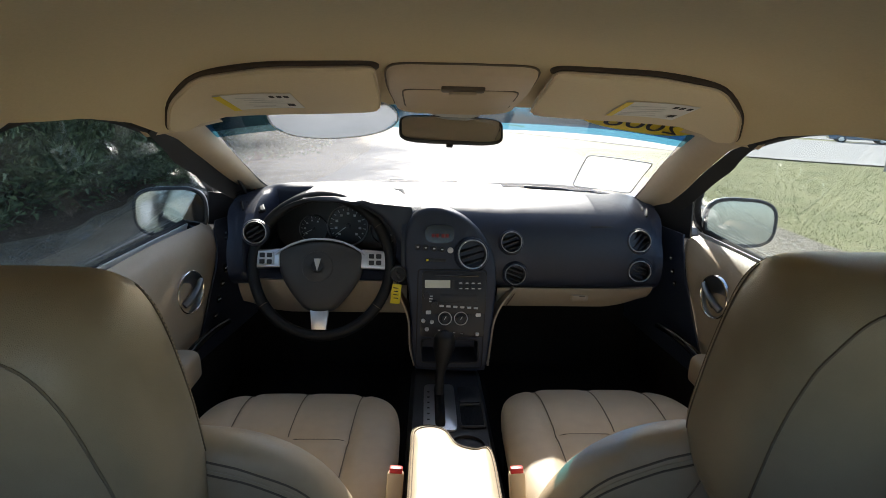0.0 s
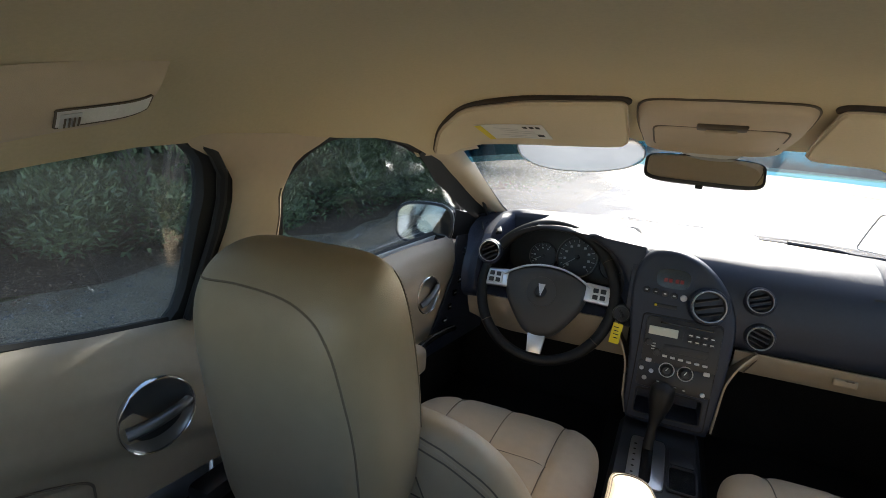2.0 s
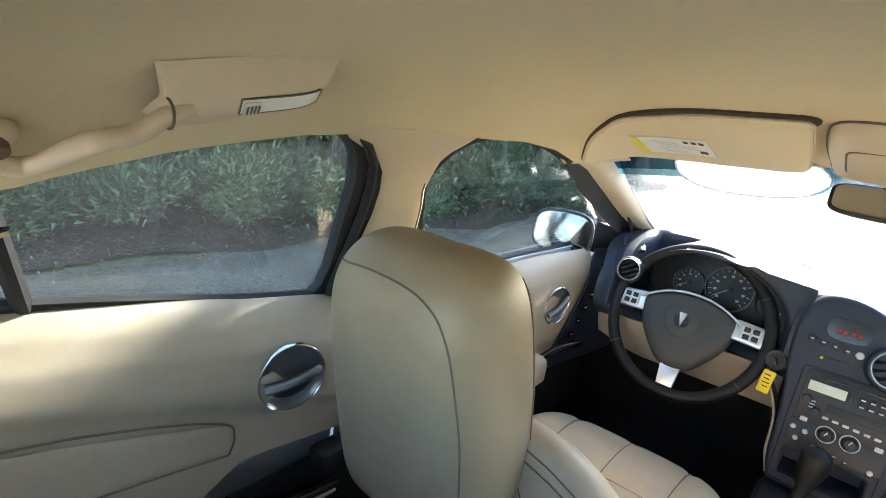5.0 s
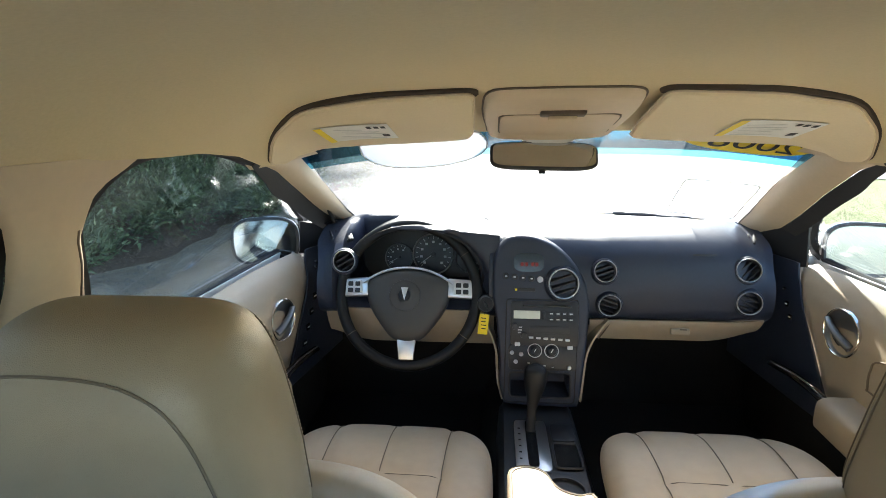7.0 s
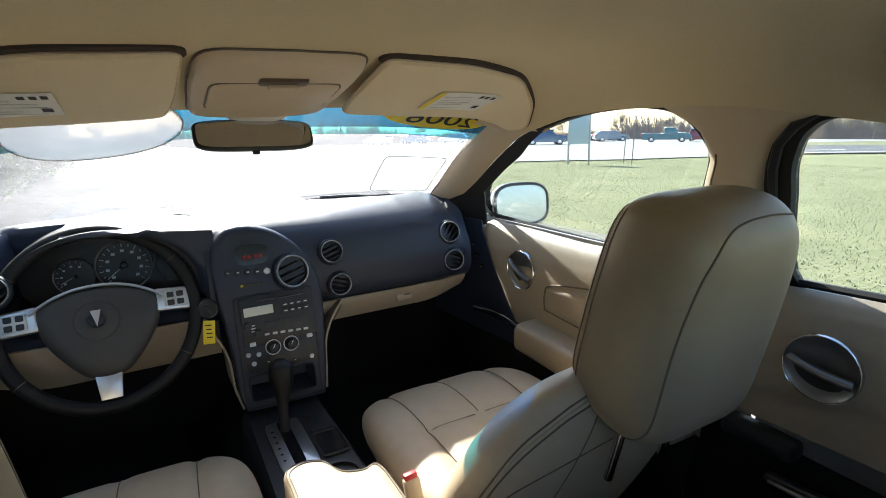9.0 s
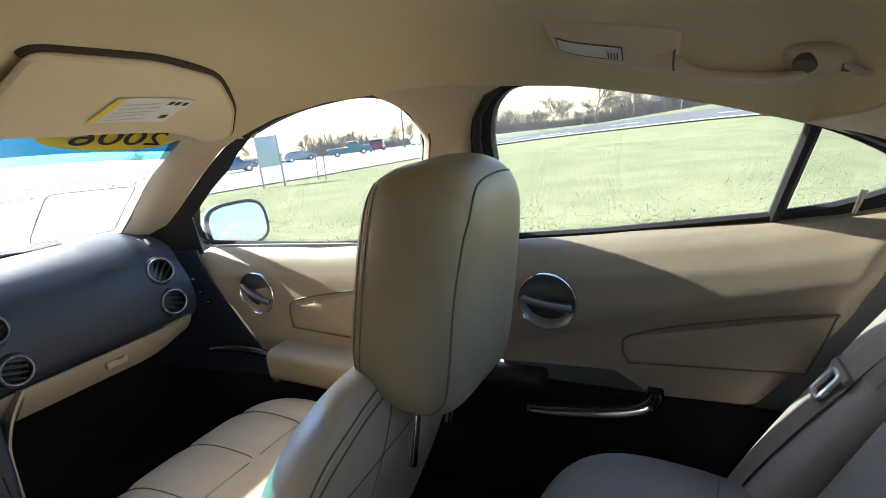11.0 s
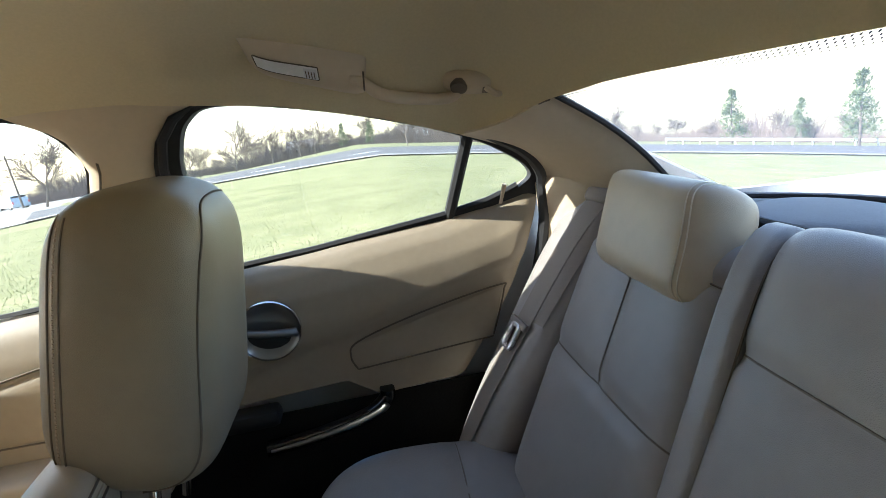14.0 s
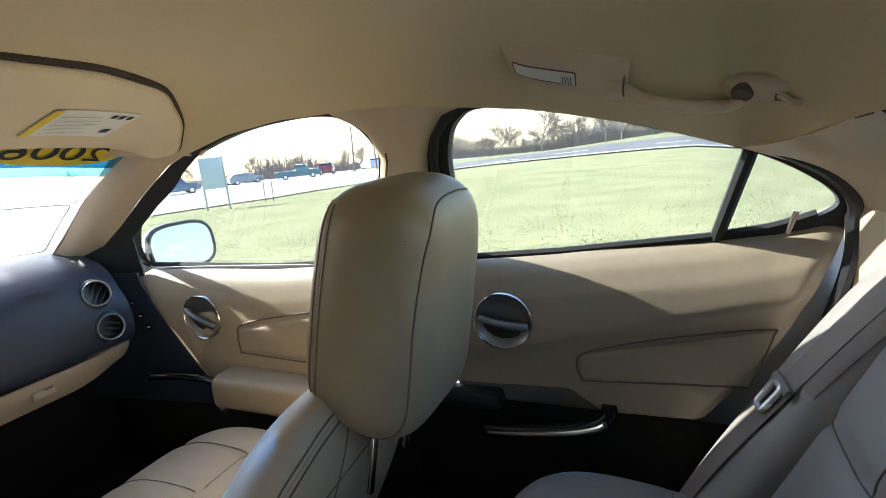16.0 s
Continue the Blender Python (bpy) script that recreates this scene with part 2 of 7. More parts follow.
def tube(pts, r, segs=8, closed=False, bm=None, flat=1.0):
    """A tube along pts; r a number or a function of 0..1; flat squashes it along the second normal."""
    bm = bm or bmesh.new()
    P = [Vector(p) for p in pts]
    n = len(P)
    rings, up = [], None
    for i, p in enumerate(P):
        t = (P[(i + 1) % n] - P[i - 1]) if closed else (P[min(i + 1, n - 1)] - P[max(i - 1, 0)])
        t.normalize()
        if up is None:
            up = Vector((0, 0, 1)) if abs(t.z) < 0.9 else Vector((1, 0, 0))
        s = t.cross(up).normalized()
        up = s.cross(t).normalized()
        rr = r(i / (n - 1)) if callable(r) else r
        rings.append([bm.verts.new(p + (s * math.cos(a) + up * math.sin(a) * flat) * rr) for a in (2 * math.pi * k / segs for k in range(segs))])
    for i in range(n if closed else n - 1):
        A, B = rings[i], rings[(i + 1) % n]
        for k in range(segs):
            bm.faces.new((A[k], A[(k + 1) % segs], B[(k + 1) % segs], B[k]))
    if not closed:
        bm.faces.new(rings[0])
        bm.faces.new(rings[-1])
    return bm


def rbox(sx, sy, sz, m=None, r=0.004, segs=2, bm=None):
    """A box with rounded edges, centred, put at the pose m."""
    tmp = bmesh.new()
    bmesh.ops.create_cube(tmp, size=1)
    bmesh.ops.scale(tmp, vec=(sx, sy, sz), verts=tmp.verts[:])
    r = min(r, 0.49 * min(sx, sy, sz))
    if r > 0:
        bmesh.ops.bevel(tmp, geom=tmp.edges[:], offset=r, segments=segs, profile=0.5, affect="EDGES")
    if m is not None:
        tmp.transform(m)
    if bm is None:
        return tmp
    me = bpy.data.meshes.new("tmp")
    tmp.to_mesh(me)
    tmp.free()
    bm.from_mesh(me)
    bpy.data.meshes.remove(me)
    return bm


def lathe(profile, segs=32, m=None, bm=None):
    """Turn (radius, height) rows round z."""
    bm = bm or bmesh.new()
    first = len(bm.verts)
    rings = [[bm.verts.new((r * math.cos(2 * math.pi * k / segs), r * math.sin(2 * math.pi * k / segs), h)) for k in range(segs)] if r > 1e-6 else [bm.verts.new((0, 0, h))] for r, h in profile]
    for A, B in zip(rings, rings[1:]):
        for k in range(segs):
            q = (k + 1) % segs
            if len(A) == 1 and len(B) == 1:
                continue
            if len(A) == 1:
                bm.faces.new((A[0], B[k], B[q]))
            elif len(B) == 1:
                bm.faces.new((A[k], A[q], B[0]))
            else:
                bm.faces.new((A[k], A[q], B[q], B[k]))
    if m is not None:
        bm.verts.ensure_lookup_table()
        bmesh.ops.transform(bm, matrix=m, verts=bm.verts[first:])
    return bm


def rounded_poly(corners, n, r):
    """A closed polygon with rounded corners, n points round each corner, each side kept straight."""
    out, m = [], len(corners)
    for i in range(m):
        a, b, c = (Vector((*corners[j % m], 0)) for j in (i - 1, i, i + 1))
        p, q = b + (a - b).normalized() * r, b + (c - b).normalized() * r
        for k in range(n):
            t = k / (n - 1)
            out.append(p * (1 - t) ** 2 + b * 2 * t * (1 - t) + q * t * t)
    return out


def slab(outline, t, m=None, r=0.0, bm=None):
    """A flat plate from a 2-D outline (x, y), thickness t along z, edges rounded by r."""
    tmp = bmesh.new()
    vs = [tmp.verts.new((p[0], p[1], 0)) for p in outline]
    f = tmp.faces.new(vs)
    ext = bmesh.ops.extrude_face_region(tmp, geom=[f])
    bmesh.ops.translate(tmp, vec=(0, 0, t), verts=[v for v in ext["geom"] if isinstance(v, bmesh.types.BMVert)])
    if r:
        top = [e for e in tmp.edges if all(abs(v.co.z - t) < 1e-6 for v in e.verts)]
        bmesh.ops.bevel(tmp, geom=top, offset=r, segments=2, profile=0.5, affect="EDGES")
    if m is not None:
        tmp.transform(m)
    if bm is None:
        return tmp
    me = bpy.data.meshes.new("tmp")
    tmp.to_mesh(me)
    tmp.free()
    bm.from_mesh(me)
    bpy.data.meshes.remove(me)
    return bm


def squircle(a, b, n=4.0, k=40):
    out = []
    for i in range(k):
        t = 2 * math.pi * i / k
        c, s = math.cos(t), math.sin(t)
        out.append((a * math.copysign(abs(c) ** (2 / n), c), b * math.copysign(abs(s) ** (2 / n), s)))
    return out


class Pillow:
    """A stuffed shape: plan a superellipse of half sizes a, b; domed by top above and under below its mid plane."""

    def __init__(self, a, b, top, under, n=4.0, p=4.0, shape=None, grooves=()):
        self.a, self.b, self.top, self.under, self.n, self.p, self.shape, self.grooves = a, b, top, under, n, p, shape, grooves

    def height(self, x, y):
        r = ((abs(x) / self.a) ** self.n + (abs(y) / self.b) ** self.n) ** (1 / self.n)
        h = self.top * max(0.0, 1 - r ** self.p) ** 0.5
        for (x0, y0), (x1, y1), depth, wide in self.grooves:
            dx, dy = x1 - x0, y1 - y0
            k = max(0, min(1, ((x - x0) * dx + (y - y0) * dy) / (dx * dx + dy * dy)))
            d = math.hypot(x - x0 - k * dx, y - y0 - k * dy)
            h -= depth * math.exp(-(d / wide) ** 2)
        return h

    def at(self, x, y, lift=0.0):
        v = Vector((x, y, self.height(x, y) + lift))
        return self.shape(v) if self.shape else v

    def mesh(self, m, nu=44):
        bm = bmesh.new()

        def put(u, v, side):
            u, v = 2 * u - 1, 2 * v - 1
            u, v = math.sin(u * math.pi / 2), math.sin(v * math.pi / 2)
            q = max(abs(u), abs(v))
            if q < 1e-9:
                x = y = 0.0
            else:
                norm = ((abs(u)) ** self.n + (abs(v)) ** self.n) ** (1 / self.n)
                x, y = self.a * u * q / norm, self.b * v * q / norm
            if side > 0:
                return m @ self.at(x, y)
            r = min(1, ((abs(x) / self.a) ** self.n + (abs(y) / self.b) ** self.n) ** (1 / self.n))
            w = Vector((x, y, -self.under * max(0.0, 1 - r ** self.p) ** 0.5))
            return m @ (self.shape(w) if self.shape else w)

        grid(lambda u, v: put(u, v, 1), nu, nu, bm=bm)
        grid(lambda u, v: put(u, v, -1), nu, nu, bm=bm)
        bmesh.ops.remove_doubles(bm, verts=bm.verts[:], dist=0.0004)
        return bm

    def seam(self, m, pts, r=0.0013, lift=0.0, n=24):
        q = spline([(p[0], p[1], 0) for p in pts], n)
        return tube([m @ self.at(p.x, p.y, lift) for p in q], r, 5)


# ---------------------------------------------------------------- body of the car
def glass_x(z):
    return 0.755 - 0.54 * (z - 0.86)


WIN_F = [(0.235, 0.822), (0.195, 0.927), (0.03, 1.022), (-0.12, 1.086), (-0.30, 1.131), (-0.44, 1.146), (-0.535, 1.143), (-0.580, 1.123), (-0.602, 1.09), (-0.604, 1.06), (-0.580, 1.01), (-0.550, 0.95), (-0.500, 0.830), (-0.2, 0.812)]
WIN_R = [(-0.720, 0.838), (-0.735, 1.02), (-0.752, 1.08), (-0.775, 1.112), (-0.815, 1.127), (-0.913, 1.113), (-1.055, 1.077), (-1.20, 1.027), (-1.285, 0.98), (-1.322, 0.943), (-1.305, 0.92), (-1.25, 0.897), (-1.15, 0.879), (-0.9, 0.852)]


def offset2(loop, w):
    """Grow a closed (y, z) loop outward by w."""
    n, out = len(loop), []
    area = sum(loop[i][0] * loop[(i + 1) % n][1] - loop[(i + 1) % n][0] * loop[i][1] for i in range(n))
    s = 1 if area > 0 else -1
    for i in range(n):
        a, b = Vector(loop[i - 1][:2]), Vector(loop[(i + 1) % n][:2])
        t = (b - a).normalized()
        out.append((loop[i][0] + s * t.y * w, loop[i][1] - s * t.x * w))
    return out


def smooth_loop(loop, n):
    return [(p.x, p.y) for p in spline([(a, b, 0) for a, b in loop], n, True)]


def side_lift(s, y):
    """The driver's side stands a little higher towards the rear."""
    return lerp_at([(-1.15, 0.042), (-1.0, 0.032), (-0.9, 0.023), (-0.75, 0.012), (-0.60, 0.0)], y)[0] if s < 0 else 0.0


def on_side(s, y, z, inward=0.0):
    x = glass_x(z) - inward
    z += side_lift(s, y)
    if s < 0:
        y -= lerp_at([(-1.1, 0.0), (-0.95, 0.02), (-0.80, 0.050), (-0.72, 0.048), (-0.57, 0.020), (-0.45, 0.0), (0.03, 0.0), (0.195, -0.085), (0.235, -0.15)], y)[0]
    return Vector((s * x, y, z))


def window_glass(s, loop, parent):
    bm = bmesh.new()
    pts = smooth_loop(loop, 60)
    bm.faces.new([bm.verts.new(on_side(s, y, z, -0.004)) for y, z in pts])
    bmesh.ops.triangulate(bm, faces=bm.faces[:])
    ob = part("pane", thick(bm, 0.004), M["glass_side"], parent, "clear side window pane", flat=True)
    return ob


def window_band(s, loop, w, parent, name, material, inward, depth, grow=0.0, n=72):
    """A frame round a window: from the edge of the glass outward by w."""
    a = smooth_loop(loop, n)
    if grow:
        a = offset2(a, grow)
    b = offset2(a, w)
    # narrow along the top, where the headliner comes close
    fit_ = [(0.006 + (w - 0.006) * max(0.0, min(1.0, (0.94 - (q - a[i][1]) / w) / 0.16))) / w for i, (p, q) in enumerate(b)]
    b = [(a[i][0] + (p - a[i][0]) * fit_[i], a[i][1] + (q - a[i][1]) * fit_[i]) for i, (p, q) in enumerate(b)]

    def f(u, v):
        i = int(round(u * n)) % n
        k = int(round(v * 3))
        (ya, za), (yb, zb) = a[i], b[i]
        return (on_side(s, ya, za, inward - depth), on_side(s, ya, za, inward), on_side(s, yb, zb, inward), on_side(s, yb, zb, inward - depth))[k]

    return part(name, grid(f, n, 4, wrap_u=True), material, parent)


# headliner: rail at the sides, crown along the middle
RAIL = [(0.04, 1.128), (0.0, 1.122), (-0.10, 1.104), (-0.18, 1.110), (-0.30, 1.136), (-0.44, 1.151), (-0.535, 1.151), (-0.60, 1.153), (-0.70, 1.149), (-0.76, 1.139), (-0.81, 1.133), (-0.913, 1.118), (-1.055, 1.082), (-1.20, 1.032), (-1.26, 1.052), (-1.30, 1.070), (-1.36, 1.085), (-1.50, 1.092)]
RAIL_X = [(0.04, 0.560), (0.0, 0.572), (-0.10, 0.604), (-0.18, 0.603), (-0.30, 0.588), (-0.44, 0.580), (-0.60, 0.578), (-0.70, 0.580), (-0.76, 0.586), (-0.81, 0.589), (-0.913, 0.598), (-1.055, 0.617), (-1.20, 0.644), (-1.26, 0.578), (-1.30, 0.525), (-1.36, 0.42), (-1.44, 0.22), (-1.50, 0.02)]
CROWN = [(0.04, 1.172), (-0.08, 1.198), (-0.20, 1.226), (-0.35, 1.246), (-0.55, 1.262), (-0.8, 1.270), (-1.05, 1.268), (-1.25, 1.255), (-1.36, 1.225), (-1.44, 1.165), (-1.50, 1.096)]


def roof_point(u, y, lift=0.0):
    """u -1..1 across, y along the car."""
    x = lerp_at(RAIL_X, y)[0]
    ze, zc = lerp_at(RAIL, y)[0] + side_lift(u, y), lerp_at(CROWN, y)[0]
    z = zc - (zc - ze) * abs(u) ** (5.0 + 3.0 * max(0.0, min(1.0, (y + 0.46) / 0.12)))
    # a shallow hollow over the front seats
    z += 0.010 * math.exp(-((abs(u) - 0.02) / 0.42) ** 2 - ((y + 0.52) / 0.16) ** 2)
    return Vector((x * u, y, z + lift))


def roof_at(x, y, lift=0.0):
    return roof_point(max(-1, min(1, x / lerp_at(RAIL_X, y)[0])), y, lift)


def roof_grid(lift, y0=0.04, y1=-1.50, nu=49, nv=64):
    def f(u, v):
        uu = math.sin((u * 2 - 1) * math.pi / 2)
        return roof_point(uu, y0 + (y1 - y0) * v, lift)
    return grid(f, nu, nv)


tagged(part("ceiling", thick(roof_grid(0.0), -0.006), M["headliner"]), "beige cloth headliner of a car, softly curved down to the windows", "headliner", kind="structure")

# outer roof skin, hood, sides and tail, so that the cabin is closed
def skin_grid(f, nu, nv, t=0.004):
    return thick(grid(f, nu, nv), t)


car = thing("car_body", "white painted outer shell of a sedan", "car body", kind="structure")
part("roof_skin", skin_grid(lambda u, v: roof_point((u * 2 - 1) * 1.0, 0.05 - 1.56 * v, 0.035) * 1.0 + Vector(((u * 2 - 1) * 0.02, 0, 0)), 31, 41), M["paint"], car)


def ws_base(x):
    return lerp_at([(0, 0.672), (0.2, 0.668), (0.33, 0.655), (0.5, 0.592), (0.6, 0.44), (0.64, 0.36)], abs(x))[0]


WS_TOP = [(-0.600, -0.030, 1.128), (-0.38, 0.02, 1.160), (0, 0.035, 1.172), (0.38, 0.02, 1.160), (0.600, -0.030, 1.128)]
WS_BOT = [(-0.630, 0.41, 0.858), (-0.53, 0.57, 0.852), (-0.33, 0.655, 0.850), (0, 0.675, 0.850), (0.33, 0.655, 0.850), (0.53, 0.57, 0.852), (0.630, 0.41, 0.858)]
_t, _b = spline(WS_TOP, 41), spline(WS_BOT, 41)


def windshield_at(u, v, push=0.0):
    """u 0..1 left to right, v 0 top to 1 base."""
    i = u * 40
    k = min(39, int(i))
    a = _t[k].lerp(_t[k + 1], i - k)
    b = _b[k].lerp(_b[k + 1], i - k)
    p = a.lerp(b, v)
    bow = math.sin(math.pi * v) * 0.018
    return p + Vector((0, bow + push, bow * 0.8 + push * 0.8))


windshield = thing("windshield", "laminated windshield with a blue tint band along its top edge", "windshield", kind="structure")
part("pane", grid(lambda u, v: windshield_at(u, 0.24 + 0.76 * v), 41, 20), M["glass_front"], windshield, "clear dusty windshield glass")


def banded(v0, v1, nv):
    """Part of the pane between two heights, left open where the dealer sticker lies."""
    bm = grid(lambda u, v: Vector((u, v0 + (v1 - v0) * v, 0)), 261, nv)
    cut = [f for f in bm.faces if ((f.calc_center_median().x - 0.305) / 0.1105) ** 2 + ((f.calc_center_median().y - 0.12) / 0.2165) ** 2 < 1]
    bmesh.ops.delete(bm, geom=cut, context="FACES")
    for v in bm.verts:
        v.co = windshield_at(v.co.x, v.co.y)
    return bm


part("tint_band", banded(0.0, 0.17, 44), M["glass_band"], windshield, "blue tinted band of glass")
part("tint_fade", banded(0.17, 0.24, 20), M["glass_band2"], windshield, "pale blue fading edge of the tint band")
part("seal", tube([windshield_at(u / 40, 0.942, 0.004) for u in range(41)], 0.0045, 6), M["rubber"], windshield)
for s in (0, 1):
    part("side_seal", tube([windshield_at(s, v / 20) for v in range(21)], 0.006, 6), M["rubber"], windshield)

# hood, wings and nose
def hood(u, v):
    x = (u * 2 - 1) * (0.70 - 0.06 * v)
    y = (ws_base(x) + 0.03) * (1 - v) + (1.75 - 0.25 * (x / 0.7) ** 2) * v
    z = 0.842 - 0.15 * v ** 1.6 - 0.05 * (x / 0.7) ** 4 - 0.008 * (1 - v) + 0.012 * math.exp(-((abs(x) - 0.36) / 0.05) ** 2)
    return Vector((x, y, z))


part("hood", skin_grid(hood, 31, 18), M["paint"], car)
for s in (-1, 1):
    part("front_wing", skin_grid(lambda u, v: Vector((s * (0.71 + 0.16 * math.sin(min(1, v * 1.4) * math.pi / 2) * (1 - 0.12 * u)), 0.32 + 1.35 * u, 0.79 - 0.10 * u - 0.62 * v)), 16, 12), M["paint"], car)
    part("rear_wing", skin_grid(lambda u, v: Vector((s * (0.72 + 0.15 * math.sin(min(1, v * 1.4) * math.pi / 2)), -1.34 - 1.1 * u, 0.865 - 0.06 * u - 0.68 * v)), 16, 12), M["paint"], car)
    part("rear_roof_side", skin_grid(lambda u, v: Vector((s * (0.575 + 0.06 * v + 0.11 * u), -1.30 - 0.36 * v - 0.02 * u, 1.075 - 0.20 * v - 0.02 * u)), 8, 8), M["paint"], car)
part("boot_lid", skin_grid(lambda u, v: Vector(((u * 2 - 1) * 0.72, -1.86 - 0.60 * v, 0.835 - 0.22 * v - 0.04 * (u * 2 - 1) ** 4)), 20, 10), M["paint"], car)
part("nose", skin_grid(lambda u, v: Vector(((u * 2 - 1) * 0.78, 1.78 - 0.3 * (u * 2 - 1) ** 2 + 0.04 * math.sin(v * math.pi), 0.70 - 0.55 * v)), 20, 8), M["paint"], car)
part("tail", skin_grid(lambda u, v: Vector(((u * 2 - 1) * 0.8, -2.46 + 0.1 * (u * 2 - 1) ** 2, 0.84 - 0.65 * v)), 20, 8), M["paint"], car)

# wheels, so that the body stands on the ground
for s in (-1, 1):
    for y in (1.05, -1.78):
        w = part("wheel", lathe([(0, -0.10), (0.2, -0.10), (0.31, -0.10), (0.33, -0.06), (0.33, 0.06), (0.31, 0.10), (0.22, 0.10), (0.2, 0.07), (0, 0.08)], 28, pose(s * 0.76, y, 0.21, 0, 90 * s, 0)), M["rubber"], car)
        part("rim", lathe([(0, 0.092), (0.06, 0.095), (0.17, 0.086), (0.2, 0.101), (0.0, 0.075)], 28, pose(s * 0.76, y, 0.21, 0, 90 * s, 0)), M["satin"], w)

# cabin floor, bulkhead and tunnel
tub = thing("floor", "black carpet on the floor pan of a car", "carpet", kind="structure")
part("floor_pan", rbox(1.62, 2.6, 0.03, pose(0, -0.65, 0.215), 0.005), M["carpet"], tub)
part("bulkhead", skin_grid(lambda u, v: Vector(((u * 2 - 1) * 0.78, 0.50 + 0.16 * v, 0.22 + 0.62 * v)), 6, 8, 0.02), M["carpet"], tub)
part("tunnel", skin_grid(lambda u, v: Vector((0.15 * math.cos(math.pi * (1 - u)), 0.5 - 1.55 * v, 0.225 + 0.13 * math.sin(math.pi * u))), 12, 10), M["carpet"], tub)
part("rear_bulkhead", rbox(1.5, 0.02, 0.66, pose(0, -1.52, 0.55), 0.004), M["carpet"], tub)
for s in (-1, 1):
    part("side_sill", rbox(0.05, 2.3, 0.26, pose(s * 0.775, -0.5, 0.30), 0.02), M["carpet"], tub)

# rear glass and shelf
RG_TOP = [(-0.515, -1.305, 1.080), (-0.40, -1.375, 1.090), (0, -1.495, 1.098), (0.40, -1.375, 1.090), (0.515, -1.305, 1.080)]
RG_BOT = [(-0.585, -1.555, 0.876), (-0.4, -1.74, 0.866), (0, -1.82, 0.860), (0.4, -1.74, 0.866), (0.585, -1.555, 0.876)]
_rt, _rb = spline(RG_TOP, 31), spline(RG_BOT, 31)


def rear_glass_at(u, v):
    k = min(29, int(u * 30))
    f = u * 30 - k
    p = _rt[k].lerp(_rt[k + 1], f).lerp(_rb[k].lerp(_rb[k + 1], f), v)
    b = math.sin(math.pi * v) * 0.012
    return p + Vector((0, -b, b))


rear_window = thing("rear_window", "sloping rear window with a black dotted edge", "rear window", kind="structure")
part("pane", grid(lambda u, v: rear_glass_at(u, v), 31, 14), M["glass_rear"], rear_window)
part("seal", tube([rear_glass_at(0, v / 12) for v in range(13)] + [rear_glass_at(u / 30, 1) for u in range(31)] + [rear_glass_at(1, 1 - v / 12) for v in range(13)], 0.005, 6), M["rubber"], rear_window)
bm = bmesh.new()
for row, (v0, r) in enumerate([(0.012, 0.0019), (0.027, 0.0018), (0.042, 0.0016), (0.057, 0.0014), (0.072, 0.0011), (0.087, 0.0008)]):
    for i in range(260):
        c = rear_glass_at((i + 0.5 * (row % 2)) / 260, v0) + Vector((0, 0.003, -0.003))
        n = [bm.verts.new(c + Vector((r * math.cos(a), -0.6 * r * math.sin(a), 0.8 * r * math.sin(a)))) for a in (math.pi * k / 3 for k in range(6))]
        bm.faces.new(n)
tagged(part("dot_edge", bm, M["rubber"], rear_window, flat=True), kind="stuff")
shelf = thing("parcel_shelf", "grey carpeted parcel shelf behind the rear seat", "shelf")
part("shelf_top", skin_grid(lambda u, v: Vector(((u * 2 - 1) * (0.60 + 0.02 * v), -1.50 - (0.32 - 0.18 * (u * 2 - 1) ** 2) * v, 0.872 - 0.012 * v)), 20, 10, 0.01), mat("shelf_cloth", (0.16, 0.165, 0.17), 0.9, vary=0.15, scale=300, bump=0.5, bscale=900), shelf)
for s in (-1, 1):
    part("speaker_grille", lathe([(0, 0.010), (0.07, 0.009), (0.085, 0.006), (0.09, 0.0)], 28, pose(s * 0.36, -1.62, 0.868) @ Matrix.Diagonal((1.3, 0.9, 1, 1))), mat(f"grille_cloth_{s}", (0.20, 0.20, 0.205), 0.8, vary=0.2, scale=500, bump=0.5, bscale=900), shelf)


